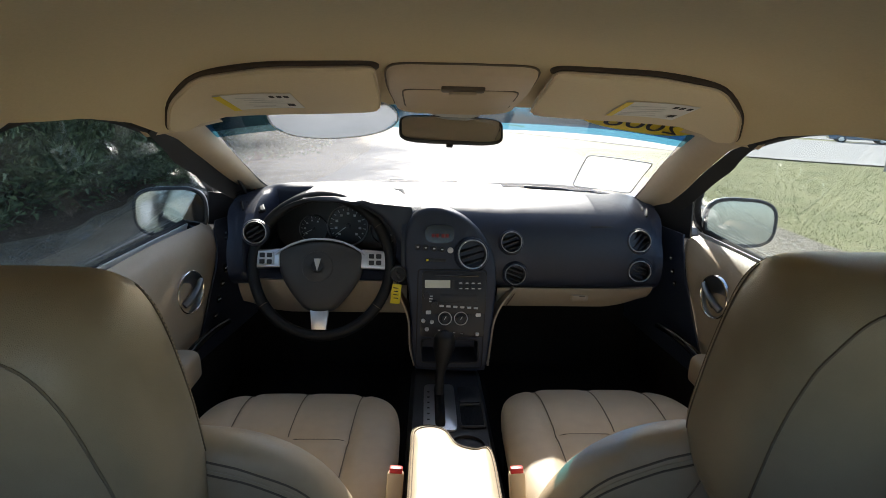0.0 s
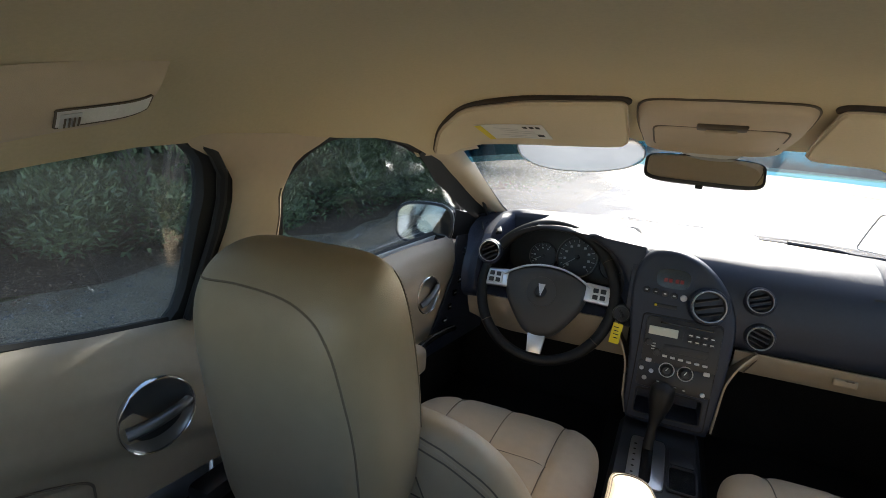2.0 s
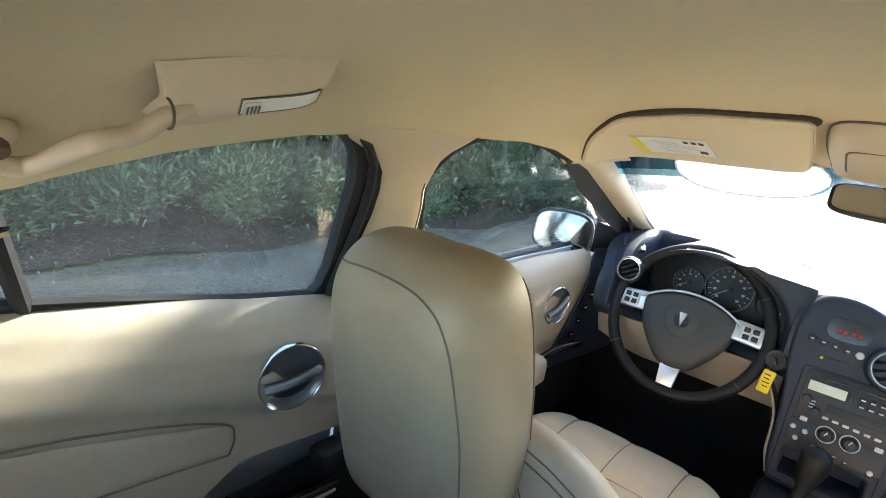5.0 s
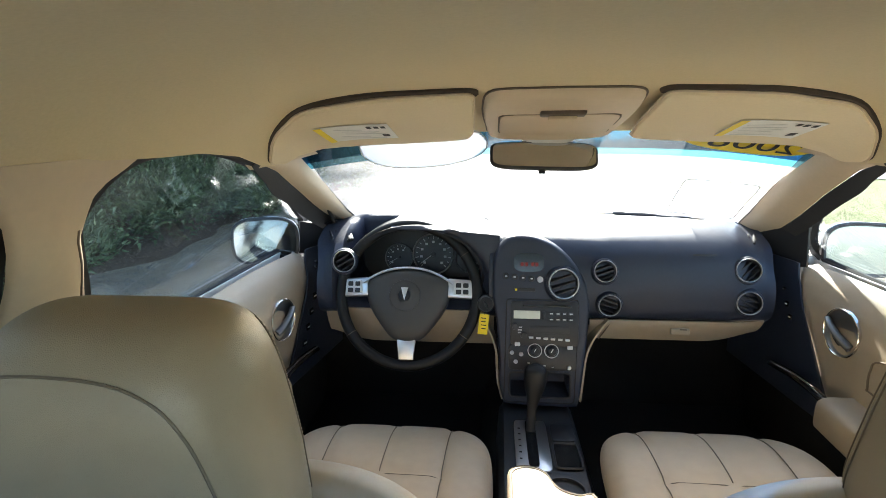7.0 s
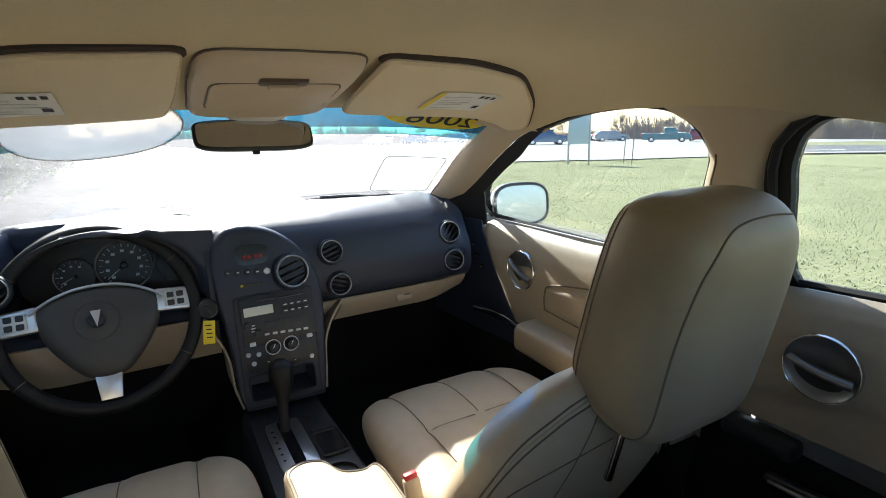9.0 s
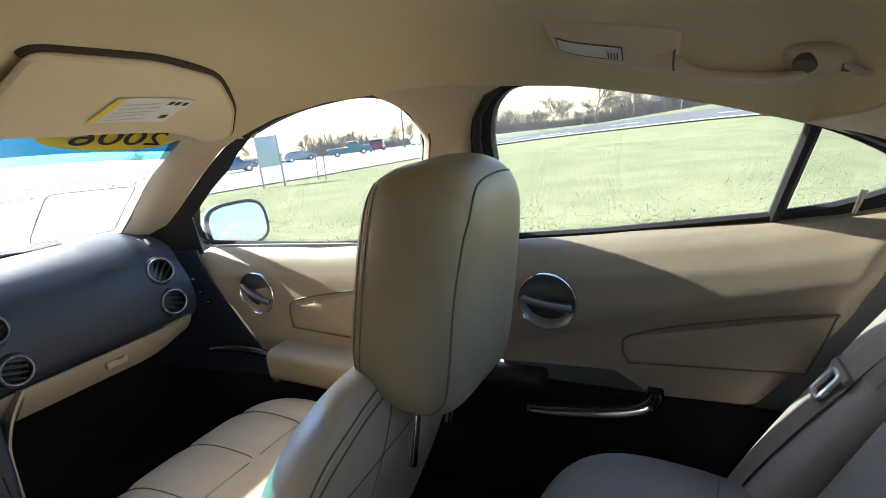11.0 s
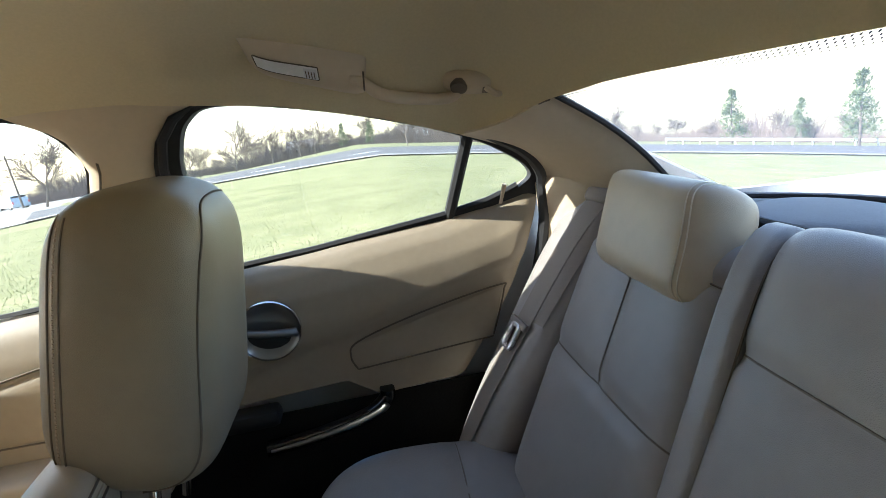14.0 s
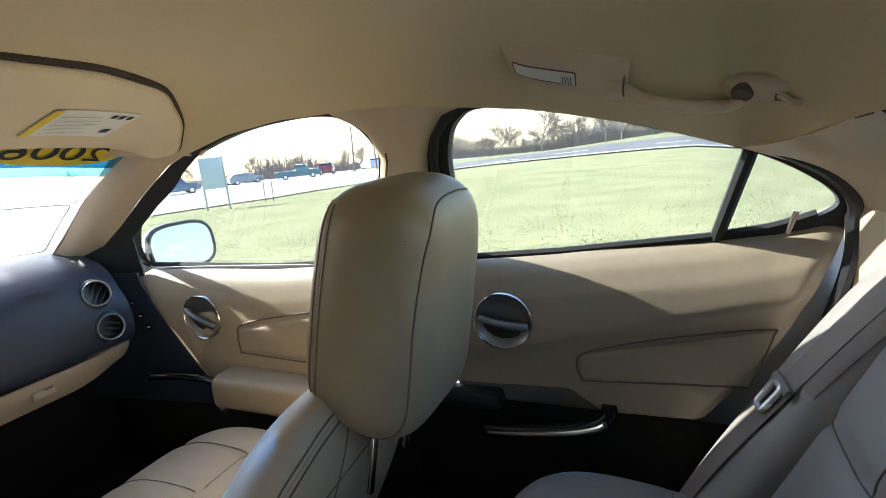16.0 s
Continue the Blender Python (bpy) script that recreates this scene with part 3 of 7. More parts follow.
# pillars and rails of each side
def side_trim(s):
    pre = "right" if s > 0 else "left"
    # front pillar between windshield and door
    A = [(0.04, 0.0, 1.139, 0.612, -0.20, 1.118), (0.25, 0.10, 1.078, 0.632, -0.088, 1.090), (0.5, 0.215, 1.003, 0.660, 0.060, 1.022), (0.75, 0.32, 0.93, 0.684, 0.200, 0.945), (1.0, 0.43, 0.862, 0.690, 0.340, 0.865)]

    def a_pillar(u, v):
        ya, za, xb, yb, zb = lerp_at(A, v)
        xa = 0.590 + 0.030 * v
        p = Vector((xa, ya + 0.012, za)).lerp(Vector((xb - 0.012, yb, zb)), u)
        # the driver's pillar foot lies further forward
        if s < 0:
            p += Vector((-0.052, 0.085, -0.012)) * v * v + Vector((0, 0.075 * u * v, 0))
        bulge = math.sin(math.pi * u) * 0.011
        return Vector((s * (p.x - bulge * 0.8), p.y - bulge * 0.55, p.z - bulge * 0.25))
    ap = thing("front_pillar_trim", f"beige plastic trim of the {pre} windshield pillar", "pillar trim", "front pillar trims", "structure")
    part("cover", thick(grid(a_pillar, 12, 24), 0.004), M["pillar"], ap)
    part("glass_seal", tube([a_pillar(0.0, v / 20) for v in range(21)], 0.0045, 6), M["rubber"], ap)

    part("door_seal", thick(grid(lambda u, v: a_pillar(1.0, v) + Vector((s * 0.034, -0.021 - 0.006 * v, -0.046)) * u * min(1.0, 0.15 + v * 2.6) * (0.62 if s > 0 else 0.75) + Vector((s * 0.002, 0, -0.002)), 5, 24), 0.003), M["rubber"], ap, "black rubber door seal along the pillar")

    def end_cap(u, v):   # the lobe where the pillar meets the roof under the visor
        a = Vector((s * (0.55 + 0.07 * u), -0.02 - 0.22 * u + 0.05 * v, 1.155 - 0.02 * u - 0.035 * v))
        return a + Vector((0, -0.012, -0.006)) * math.sin(math.pi * u) * math.sin(math.pi * v)
    part("end_cap", thick(grid(end_cap, 10, 8), 0.004), M["pillar"], ap)

    # centre pillar
    F = [(0.40, -0.44), (0.83, -0.505), (0.95, -0.557), (1.01, -0.588), (1.06, -0.612), (1.105, -0.606), (1.13, -0.582), (1.150, -0.535)]
    R = [(0.40, -0.72), (0.83, -0.676), (1.02, -0.689), (1.06, -0.701), (1.09, -0.716), (1.115, -0.742), (1.129, -0.778), (1.148, -0.83)]

    def b_pillar(u, v):
        z = 0.62 + (1.156 - 0.62) * v
        y0, y1 = lerp_at(F, z)[0], lerp_at(R, z)[0]
        if s < 0:
            y0, y1 = y0 - 0.034, y1 - 0.036
        # Lower swell is added, mostly out of view, to block sun on the rear door.
        bulge = (0.034 + 0.06 * max(0.0, min(1.0, (0.93 - z) / 0.08))) * math.sin(math.pi * u) ** 0.6 * (1 - 0.75 * max(0, (z - 1.02) / 0.14))
        return Vector((s * (min(glass_x(z), 0.76) - 0.010 - bulge), y0 + (y1 - y0) * u, z))
    bp = thing("centre_pillar_trim", f"beige plastic trim of the {pre} centre pillar", "pillar trim", "centre pillar trims", "structure")
    part("cover", thick(grid(b_pillar, 14, 34), 0.004), M["pillar"], bp)
    part("slider_slot", tube([b_pillar(0.27, 0.62 + 0.22 * k / 8) + Vector((-s * 0.0042, 0, 0)) for k in range(9)], 0.0022, 6), M["seam"], bp)
    part("roof_joint", tube([on_side(s, -0.52 - 0.31 * k / 16, 1.150 + 0.006 * math.sin(math.pi * k / 16), 0.012) for k in range(17)], 0.0022, 5), M["seam"], bp)

    # rear pillar between the rear door and the rear window
    def c_pillar(u, v):
        front = spline([(0.642, -1.19, 1.036), (0.670, -1.285, 0.996), (0.688, -1.345, 0.945), (0.688, -1.358, 0.90), (0.680, -1.358, 0.86)], 21)
        back = [rear_glass_at(1, q / 20) + Vector((0.010, -0.010, 0.002)) for q in range(21)]
        k = min(19, int(v * 20))
        f = v * 20 - k
        p = front[k].lerp(front[k + 1], f).lerp(back[k].lerp(back[k + 1], f), u)
        b = 0.022 * math.sin(math.pi * u)
        return Vector((s * (p.x - b), p.y, p.z - 0.4 * b))
    cp = thing("rear_pillar_trim", f"beige plastic trim of the {pre} rear pillar", "pillar trim", "rear pillar trims", "structure")
    part("cover", thick(grid(c_pillar, 14, 24), 0.004), M["pillar"], cp)
    part("lower_cover", thick(grid(lambda u, v: Vector((s * (0.712 - 0.09 * u - 0.02 * math.sin(math.pi * u)), -1.335 - 0.10 * u - 0.02 * v, 0.940 - 0.03 * u - 0.52 * v)), 8, 10), 0.004), M["pillar"], cp)
    part("joint", tube([c_pillar(0.04 + 0.80 * k / 12, 0.62 + 0.28 * (k / 12) ** 1.6) + Vector((-s * 0.001, 0, -0.0005)) for k in range(13)], 0.0018, 5), M["seam"], cp)
    part("outer_rail", thick(grid(lambda u, v: roof_point(s, 0.05 - 1.36 * v, 0.0).lerp(Vector((s * 0.70, 0.05 - 1.36 * v, min(1.10, lerp_at(RAIL, 0.05 - 1.36 * v)[0] - 0.03))), u * 0.12) + Vector((s * 0.020, 0, 0.038 * (1 - u) + 0.010)), 5, 40), 0.004), M["paint"], bp)
    # rail from rear pillar to roof
    part("rail_joint", tube([roof_point(s, -1.195 - 0.11 * k / 10, -0.002) for k in range(11)], 0.0018, 5), M["seam"], cp)


side_trim(1)
side_trim(-1)


# ---------------------------------------------------------------- doors
def belt_z(y):
    return lerp_at([(0.3, 0.812), (-0.2, 0.812), (-0.56, 0.832), (-0.7, 0.838), (-0.9, 0.852), (-1.15, 0.879), (-1.25, 0.897), (-1.33, 0.93)], y)[0]


def trim_x(y, z):
    """Inner face of a door trim."""
    d = belt_z(y) - z
    x = lerp_at([(0, 0.752), (0.008, 0.738), (0.03, 0.722), (0.07, 0.706), (0.12, 0.698), (0.25, 0.694), (0.4, 0.70), (0.6, 0.72)], d)[0]
    # the front end turns in towards the dashboard
    k = min(1.0, max(0.0, (y + 0.06) / 0.30))
    return x - 0.030 * k * k


def trim_pt(s, y, z, lift=0.0):
    return Vector((s * (trim_x(y, z) - lift), y, z + side_lift(s, y)))


def patch(s, corners, lift, nu=24, nv=16, t=0.004, n=6.0):
    """A padded field of the trim inside four (y, z) corners, its rim sunk."""
    a, b, c, d = [Vector((p[0], p[1], 0)) for p in corners]

    def f(u, v):
        p = a.lerp(b, u).lerp(d.lerp(c, u), v)
        e = max(abs(2 * u - 1), abs(2 * v - 1))
        return trim_pt(s, p.x, p.y, lift * (1 - e ** n))
    return grid(f, nu, nv)


def ring_pose(s, y, z, lift):
    """A pose on the trim whose z axis points into the cabin."""
    p = trim_pt(s, y, z, lift)
    return Matrix.Translation(p) @ pose(0, 0, 0, 0, 0, 4 if s > 0 else -9) @ Euler((0, radians(-90 * s), 0)).to_matrix().to_4x4()


def door_handle(s, y, z, parent, r=0.056, lever_turn=0.0, lift=0.001):
    m = ring_pose(s, y, z, lift)
    h = part("handle_bowl", lathe([(0, -0.004), (r * 0.60, -0.003), (r * 0.88, 0.001), (r * 0.94, 0.004)], 40, m), M["handle"], parent, "satin metal round handle bowl")
    part("bezel", lathe([(r * 0.94, 0.0), (r * 0.95, 0.005), (r * 0.975, 0.0065), (r * 1.0, 0.005), (r * 1.008, -0.002)], 44, m), M["chrome"], h, "thin chrome ring")
    q = m @ pose(0, 0, 0, 0, 0, lever_turn)
    # Flat black half-disc paints the shade behind the lever.
    part("lever_shade_patch", slab([(-s * 0.008 - s * abs(a[1]) * 0.85, a[0]) for a in [(0.68 * r * math.cos(math.pi * j / 16), 0.55 * r * math.sin(math.pi * j / 16)) for j in range(17)]], 0.0015, q @ pose(0, 0, -0.0015), 0), M["black"], h, "flat dark patch standing in for shade behind the lever")
    lever = spline([(0.0, -r * 0.80, 0.006), (0.0, -r * 0.45, 0.013), (0.0, 0, 0.016), (0.0, r * 0.45, 0.015), (0.0, r * 0.78, 0.010)], 20)
    part("lever", tube([q @ p for p in lever], lambda k: 0.0085 + 0.0035 * (1 - k), 14, flat=0.72), M["bowl"], h, "dark satin pull lever")
    return h


def front_door(s):
    name = "right" if s > 0 else "left"
    d = thing("sedan_door", "closed front door with beige vinyl trim and dark switch panel", "door", "sedan doors")
    fwd = 0.0 if s > 0 else 0.075

    def edge_y(z):
        return lerp_at([(0.46, 0.0), (0.52, 0.030), (0.78, 0.210), (0.84, 0.22)], z)[0] + fwd

    def panel_pt(y, z, lift=0.0):
        e = edge_y(z)
        k = min(1.0, max(0.0, (0.43 - y) / (0.43 - e)))
        return Vector((s * (0.640 + k * (min(trim_x(e, z), 0.690) + 0.003 - 0.640) - lift), y, z))
    # beige field: front edge slopes back towards the bottom
    def field(u, v):
        zt = belt_z(-0.2) - 0.0
        y1 = -0.60
        z0 = 0.49
        vv = v
        y0 = lerp_at([(0, 0.205), (0.04, 0.225), (0.1, 0.215), (0.9, 0.030), (1, 0.015)], vv)[0] + fwd
        y = y0 + (y1 - y0) * u
        z = belt_z(y) * (1 - vv) + z0 * vv
        roll = 0.012 * max(0, 1 - u / 0.03) + 0.0
        p = trim_pt(s, y, z, 0.0)
        return p + Vector((s * roll, 0, 0))
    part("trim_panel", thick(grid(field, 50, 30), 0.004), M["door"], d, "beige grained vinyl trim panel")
    # dark forward panel
    def dark(u, v):
        z = 0.815 * (1 - v) + 0.46 * v
        y1 = edge_y(z) - 0.015
        return panel_pt(0.43 + (y1 - 0.43) * u, z)
    part("switch_panel", thick(grid(dark, 10, 20), 0.004), M["dash"], d, "charcoal vinyl switch panel")
    part("door_core", rbox(0.012, 1.05, 0.56, pose(s * 0.745, -0.09, 0.52), 0.004), M["black"], d)
    # sail at the mirror
    def sail(u, v):
        y1, z1 = (0.215, 0.920) if s > 0 else (0.300, 0.900)
        a = Vector((0.662, 0.45, 0.76)).lerp(Vector((0.722, y1, 0.80)), u)
        b = Vector((0.622, 0.45, 0.858)).lerp(Vector((0.712, y1, z1)), u)
        p = a.lerp(b, v)
        return Vector((s * (p.x - 0.008 * math.sin(math.pi * u)), p.y, p.z))
    part("mirror_sail", thick(grid(sail, 6, 8), 0.006), M["black"], d)
    # switches
    if s < 0:
        kinds = [(0.675, 0.026, 0.024), (0.635, 0.026, 0.022), (0.595, 0.026, 0.022), (0.555, 0.03, 0.018)]
    else:
        kinds = [(0.735, 0.012, 0.012), (0.70, 0.016, 0.016), (0.67, 0.016, 0.016)]
    for k, (z, wy, wz) in enumerate(kinds):
        p = panel_pt(edge_y(z) + 0.048, z)
        sw = part("switch", rbox(0.010, wy, wz, pose(p.x, p.y, p.z, 0, 0, 8 * s), 0.003), M["gloss"], d)
        part("mark", rbox(0.002, wy * 0.5, 0.003, pose(p.x - s * 0.0055, p.y, p.z, 0, 0, 8 * s), 0.0005), M["white"], sw)
    if s < 0:
        for k in range(4):
            part("switch", lathe([(0, 0.008), (0.007, 0.007), (0.008, 0)], 14, Matrix.Translation(panel_pt(edge_y(0.755) + 0.048 + 0.013 * math.cos(k * math.pi / 2), 0.755 + 0.013 * math.sin(k * math.pi / 2))) @ pose(0, 0, 0, 0, -90 * s, 0)), M["gloss"], d)
    door_handle(s, 0.0 if s > 0 else 0.068, 0.700 if s > 0 else 0.670, d, 0.058, lever_turn=-30 * s, lift=0.002)
    # insert outlined by a groove
    ins = [(-0.11, 0.672), (-0.57, 0.762), (-0.57, 0.60), (-0.11, 0.615)]
    part("insert", patch(s, ins, 0.006), M["door"], d, "padded beige insert")
    loop = spline([(-0.112, 0.61, 0), (-0.108, 0.655, 0), (-0.14, 0.69, 0), (-0.35, 0.728, 0), (-0.57, 0.768, 0)], 24)
    part("insert_groove", tube([trim_pt(s, p.x, p.y, 0.002) for p in loop], 0.0022, 6), M["seam"], d)
    low = spline([(-0.108, 0.612, 0), (-0.3, 0.603, 0), (-0.57, 0.598, 0)], 12)
    part("insert_groove", tube([trim_pt(s, p.x, p.y, 0.002) for p in low], 0.0018, 6), M["seam"], d)
    # armrest
    def arm(u, v):
        y = -0.075 - 0.51 * u
        a = 2 * math.pi * v
        c, q = math.cos(a), math.sin(a)
        w, h = 0.055, 0.042
        return Vector((s * (0.672 + w * math.copysign(abs(c) ** 0.45, c)), y, 0.532 + h * math.copysign(abs(q) ** 0.45, q) - 0.006 * u))
    bm = grid(arm, 16, 28, wrap_v=True)
    for ring in (0, 15):
        bm.verts.ensure_lookup_table()
        bm.faces.new([bm.verts[ring * 28 + k] for k in range(28)])
    part("armrest", bm, M["door"], d, "beige padded armrest")
    # pull strip
    part("pull_handle", tube([Vector((s * (0.635 + 0.03 * k / 12), 0.16 - 0.24 * k / 12, 0.545 + 0.012 * math.sin(math.pi * k / 12) - 0.01 * k / 12)) for k in range(13)], 0.012, 10, flat=0.7), M["gloss"], d, "gloss black pull")
    part("pull_strip", tube([Vector((s * (0.627 + 0.03 * k / 12), 0.15 - 0.22 * k / 12, 0.556 + 0.012 * math.sin(math.pi * k / 12) - 0.01 * k / 12)) for k in range(13)], 0.0018, 6), M["bowl"], d, "thin grey strip")
    part("lower_panel", thick(grid(lambda u, v: Vector((s * (0.715 - 0.05 * math.sin(math.pi * v) * (0.4 + 0.6 * u)), 0.40 - 1.0 * u, 0.50 - 0.26 * v)), 20, 14), 0.004), M["carpet"], d, "black lower pocket panel")
    part("outer_skin", thick(grid(lambda u, v: Vector((s * (0.765 + 0.07 * math.sin(min(1, v * 1.3) * math.pi / 2)), 0.34 - 0.97 * u, 0.81 + 0.02 * u - 0.62 * v)), 16, 12), 0.004), M["paint"], d, "white painted outer skin")
    part("belt_seal", tube([on_side(s, 0.23 - 0.80 * k / 20, belt_z(0.23 - 0.8 * k / 20) + 0.004, 0.006) for k in range(21)], 0.007, 6), M["rubber"], d)
    w = window_band(s, WIN_F, 0.030, d, "window_frame", M["rubber"], 0.012, 0.020)
    window_glass(s, WIN_F, d)


def rear_door(s):
    d = thing("sedan_door", "closed rear door with beige vinyl trim and silver round handle bowl", "door", "sedan doors")

    def field(u, v):
        y1 = lerp_at([(0, -1.335), (0.12, -1.335), (0.5, -1.27), (1, -1.15)], v)[0]
        y0 = -0.61
        y = y0 + (y1 - y0) * u
        zt = belt_z(y)
        z0 = lerp_at([(-0.98, 0.545), (-0.92, 0.590)], y)[0]
        z = zt * (1 - v) + (z0 + 0.02 * u) * v
        # the crease that rises towards the rear
        crease = 0.655 + (-0.74 - y) * 0.23
        lift = 0.014 / (1 + math.exp(-(z - crease) / 0.006)) - 0.004
        edge = 0.010 * max(0, (u - 0.97) / 0.03)
        return trim_pt(s, y, z, lift - edge)
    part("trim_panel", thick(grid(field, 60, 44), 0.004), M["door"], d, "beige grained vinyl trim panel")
    door_handle(s, -0.803 if s > 0 else -0.848, 0.735 if s > 0 else 0.734, d, 0.057, lever_turn=-12 * s, lift=0.016)
    ins = [(-0.945, 0.672), (-1.245, 0.735), (-1.215, 0.637), (-0.945, 0.622)]
    part("insert", patch(s, ins, 0.003), M["door"], d, "padded beige insert")
    loop = spline([(-0.945, 0.622, 0), (-0.936, 0.65, 0), (-0.955, 0.678, 0), (-1.08, 0.712, 0), (-1.235, 0.738, 0), (-1.246, 0.725, 0), (-1.215, 0.64, 0)], 40)
    part("insert_groove", tube([trim_pt(s, p.x, p.y, 0.001) for p in loop], 0.0018, 6), M["seam"], d)
    part("insert_groove", tube([trim_pt(s, -0.945 - 0.27 * k / 10, 0.622 + 0.015 * k / 10, 0.001) for k in range(11)], 0.0016, 6), M["seam"], d)

    grip = spline([(-0.755, 0.508, 0), (-0.83, 0.514, 0), (-0.92, 0.529, 0), (-0.972, 0.545, 0), (-0.990, 0.559, 0), (-0.992, 0.575, 0)], 30)
    part("pull_recess", tube([Vector((s * (0.672 + 0.018 * max(0.0, min(1.0, (-0.96 - p.x) / 0.035))), p.x, p.y)) for p in grip], 0.019, 12, flat=0.75), M["gloss"], d, "gloss black pull")
    part("pull_strip", tube([Vector((s * 0.6545, p.x, p.y + 0.003)) for p in grip[1:23]], lambda k: 0.003 + 0.0035 * min(1.0, 2 * k), 10), M["handle"], d, "satin silver pull strip")
    part("switch_pod", rbox(0.05, 0.13, 0.034, pose(s * 0.684, -0.725, 0.570), 0.012, 2), M["black"], d)
    part("lower_panel", thick(grid(lambda u, v: Vector((s * (0.72 - 0.02 * math.sin(math.pi * v)), -0.58 - 0.62 * u, 0.55 - 0.32 * v)), 12, 8), 0.004), M["carpet"], d, "black lower panel")
    part("outer_skin", thick(grid(lambda u, v: Vector((s * (0.765 + 0.07 * math.sin(min(1, v * 1.3) * math.pi / 2) - 0.02 * u), -0.64 - 0.72 * u, 0.832 + 0.08 * u ** 1.5 - 0.64 * v)), 16, 12), 0.004), M["paint"], d, "white painted outer skin")
    part("belt_seal", tube([on_side(s, -0.70 - 0.60 * k / 20, belt_z(-0.70 - 0.60 * k / 20) + 0.004, 0.006) for k in range(21)], 0.007, 6), M["rubber"], d)
    window_band(s, WIN_R, 0.046, d, "window_frame", M["rubber"], 0.014, 0.022)
    part("front_seal", tube([on_side(s, y, z, 0.022) for y, z in ((-0.690, 0.80), (-0.700, 0.90), (-0.708, 1.00), (-0.717, 1.05), (-0.733, 1.09), (-0.760, 1.117), (-0.795, 1.132))], lambda k: 0.0075 * min(1.0, 0.15 + 5 * (1 - k)), 8), M["black"], d, "black rubber door seal")
    rear_line = spline([(-1.19, 1.040, 0), (-1.235, 1.026, 0), (-1.298, 0.992, 0), (-1.338, 0.945, 0), (-1.343, 0.90, 0), (-1.338, 0.83, 0), (-1.30, 0.70, 0), (-1.235, 0.59, 0)], 40)
    part("rear_seal", tube([Vector((s * (min(glass_x(p.y), 0.722) - 0.022), p.x, p.y)) for p in rear_line], lambda k: 0.011 * min(1.0, 0.15 + 4 * k), 8), M["black"], d, "black rubber door seal")
    window_glass(s, WIN_R, d)
    part("quarter_post", tube([on_side(s, -1.205 + 0.04 * k / 8, 1.03 - 0.155 * k / 8, 0.006) for k in range(9)], 0.011, 8), M["rubber"], d)
    part("lock_pin", tube([Vector((s * (0.708 - 0.003 * k), -1.262 - 0.003 * k, 0.893 + 0.012 * k)) for k in range(4)], lambda q: 0.0030 + 0.0016 * q, 8), M["pillar"], d)


for s in (1, -1):
    front_door(s)
    rear_door(s)


# door mirrors outside
def door_mirror(s):
    t = thing("door_mirror", "white painted door mirror with a wide glass", "mirror", "door mirrors")
    m = pose(0.862, 0.225, 0.848, -6, 0, -13) if s > 0 else pose(-0.806, 0.262, 0.846, -5, 0, 15)
    sh = Pillow(0.100, 0.073, 0.085, 0.006, 3.2, 3.0)
    part("housing", sh.mesh(m @ pose(0, 0, 0, -90, 0, 0), 30), M["paint"], t)
    part("rim", tube([m @ Vector((x, -0.008, y)) for x, y in squircle(0.094, 0.067, 3.2, 44)], 0.006, 6, True), M["black"], t)
    part("glass", slab(squircle(0.091, 0.064, 3.2, 44), 0.003, m @ pose(0, -0.008, 0, 90, 0, 0)), M["mirror"], t, flat=True)
    part("foot", rbox(0.07, 0.05, 0.036, pose(s * 0.765, 0.285 if s > 0 else 0.325, 0.800, 0, s * 12, 0), 0.016, 3), M["paint"], t)


door_mirror(1)
door_mirror(-1)


# ---------------------------------------------------------------- dashboard
def bump1(x, c, w):
    return math.exp(-((x - c) / w) ** 2)


def smooth(a, b, x):
    k = max(0.0, min(1.0, (x - a) / (b - a)))
    return k * k * (3 - 2 * k)


def dash_profile(x):
    """Control points (y, z) from the glass over the top and down the face."""
    drv = smooth(-0.128, -0.150, x) * smooth(-0.565, -0.53, x)    # 1 in front of the driver
    side = smooth(0.50, 0.63, abs(x))
    air = smooth(0.186, 0.194, x) * smooth(0.56, 0.50, x)       # the airbag door rolls off earlier
    flat_ = smooth(0.194, 0.186, x) * smooth(-0.60, -0.54, x)
    g = ws_base(x)
    hump = 0.006 * bump1(x, -0.355, 0.20)
    mid = 0.012 * bump1(x, 0.0, 0.13)
    face = 0.17 * drv
    return [(g - 0.005, 0.846), (g * 0.75 + 0.05, 0.868 + 0.020 * flat_ + 0.4 * mid + 0.4 * hump), (0.385 - 0.035 * air + 0.03 * side, 0.902 + 0.3 * mid - 0.008 * air + hump * 0.8 - 0.022 * side), (0.225 + face * 0.9 + 0.06 * side, 0.881 + 0.3 * mid + 0.001 * air + hump - 0.03 * side - 0.015 * drv),
            (0.160 + face * 1.3 + 0.05 * side, 0.838 - 0.02 * side), (0.136 + face * 1.4 + 0.03 * side, 0.775), (0.132 + face * 1.1 + 0.02 * side, 0.722), (0.142 + face * 0.25 + 0.02 * side, 0.680), (0.19 + face * 0.1, 0.657)]


dashboard = thing("dashboard", "charcoal vinyl dashboard with round chrome-ringed vents", "dashboard")


def dash_surface(u, v):
    x = -0.645 + 1.29 * u
    p = dash_profile(x)
    q = spline([(0, a, b) for a, b in p], 41)
    k = v * 40
    i = min(39, int(k))
    w = q[i].lerp(q[i + 1], k - i)
    # the ends of the face draw in towards the doors
    x *= 1 - 0.045 * smooth(0.35, 0.6, v) * smooth(0.56, 0.645, abs(x))
    return Vector((x, w.y, w.z))


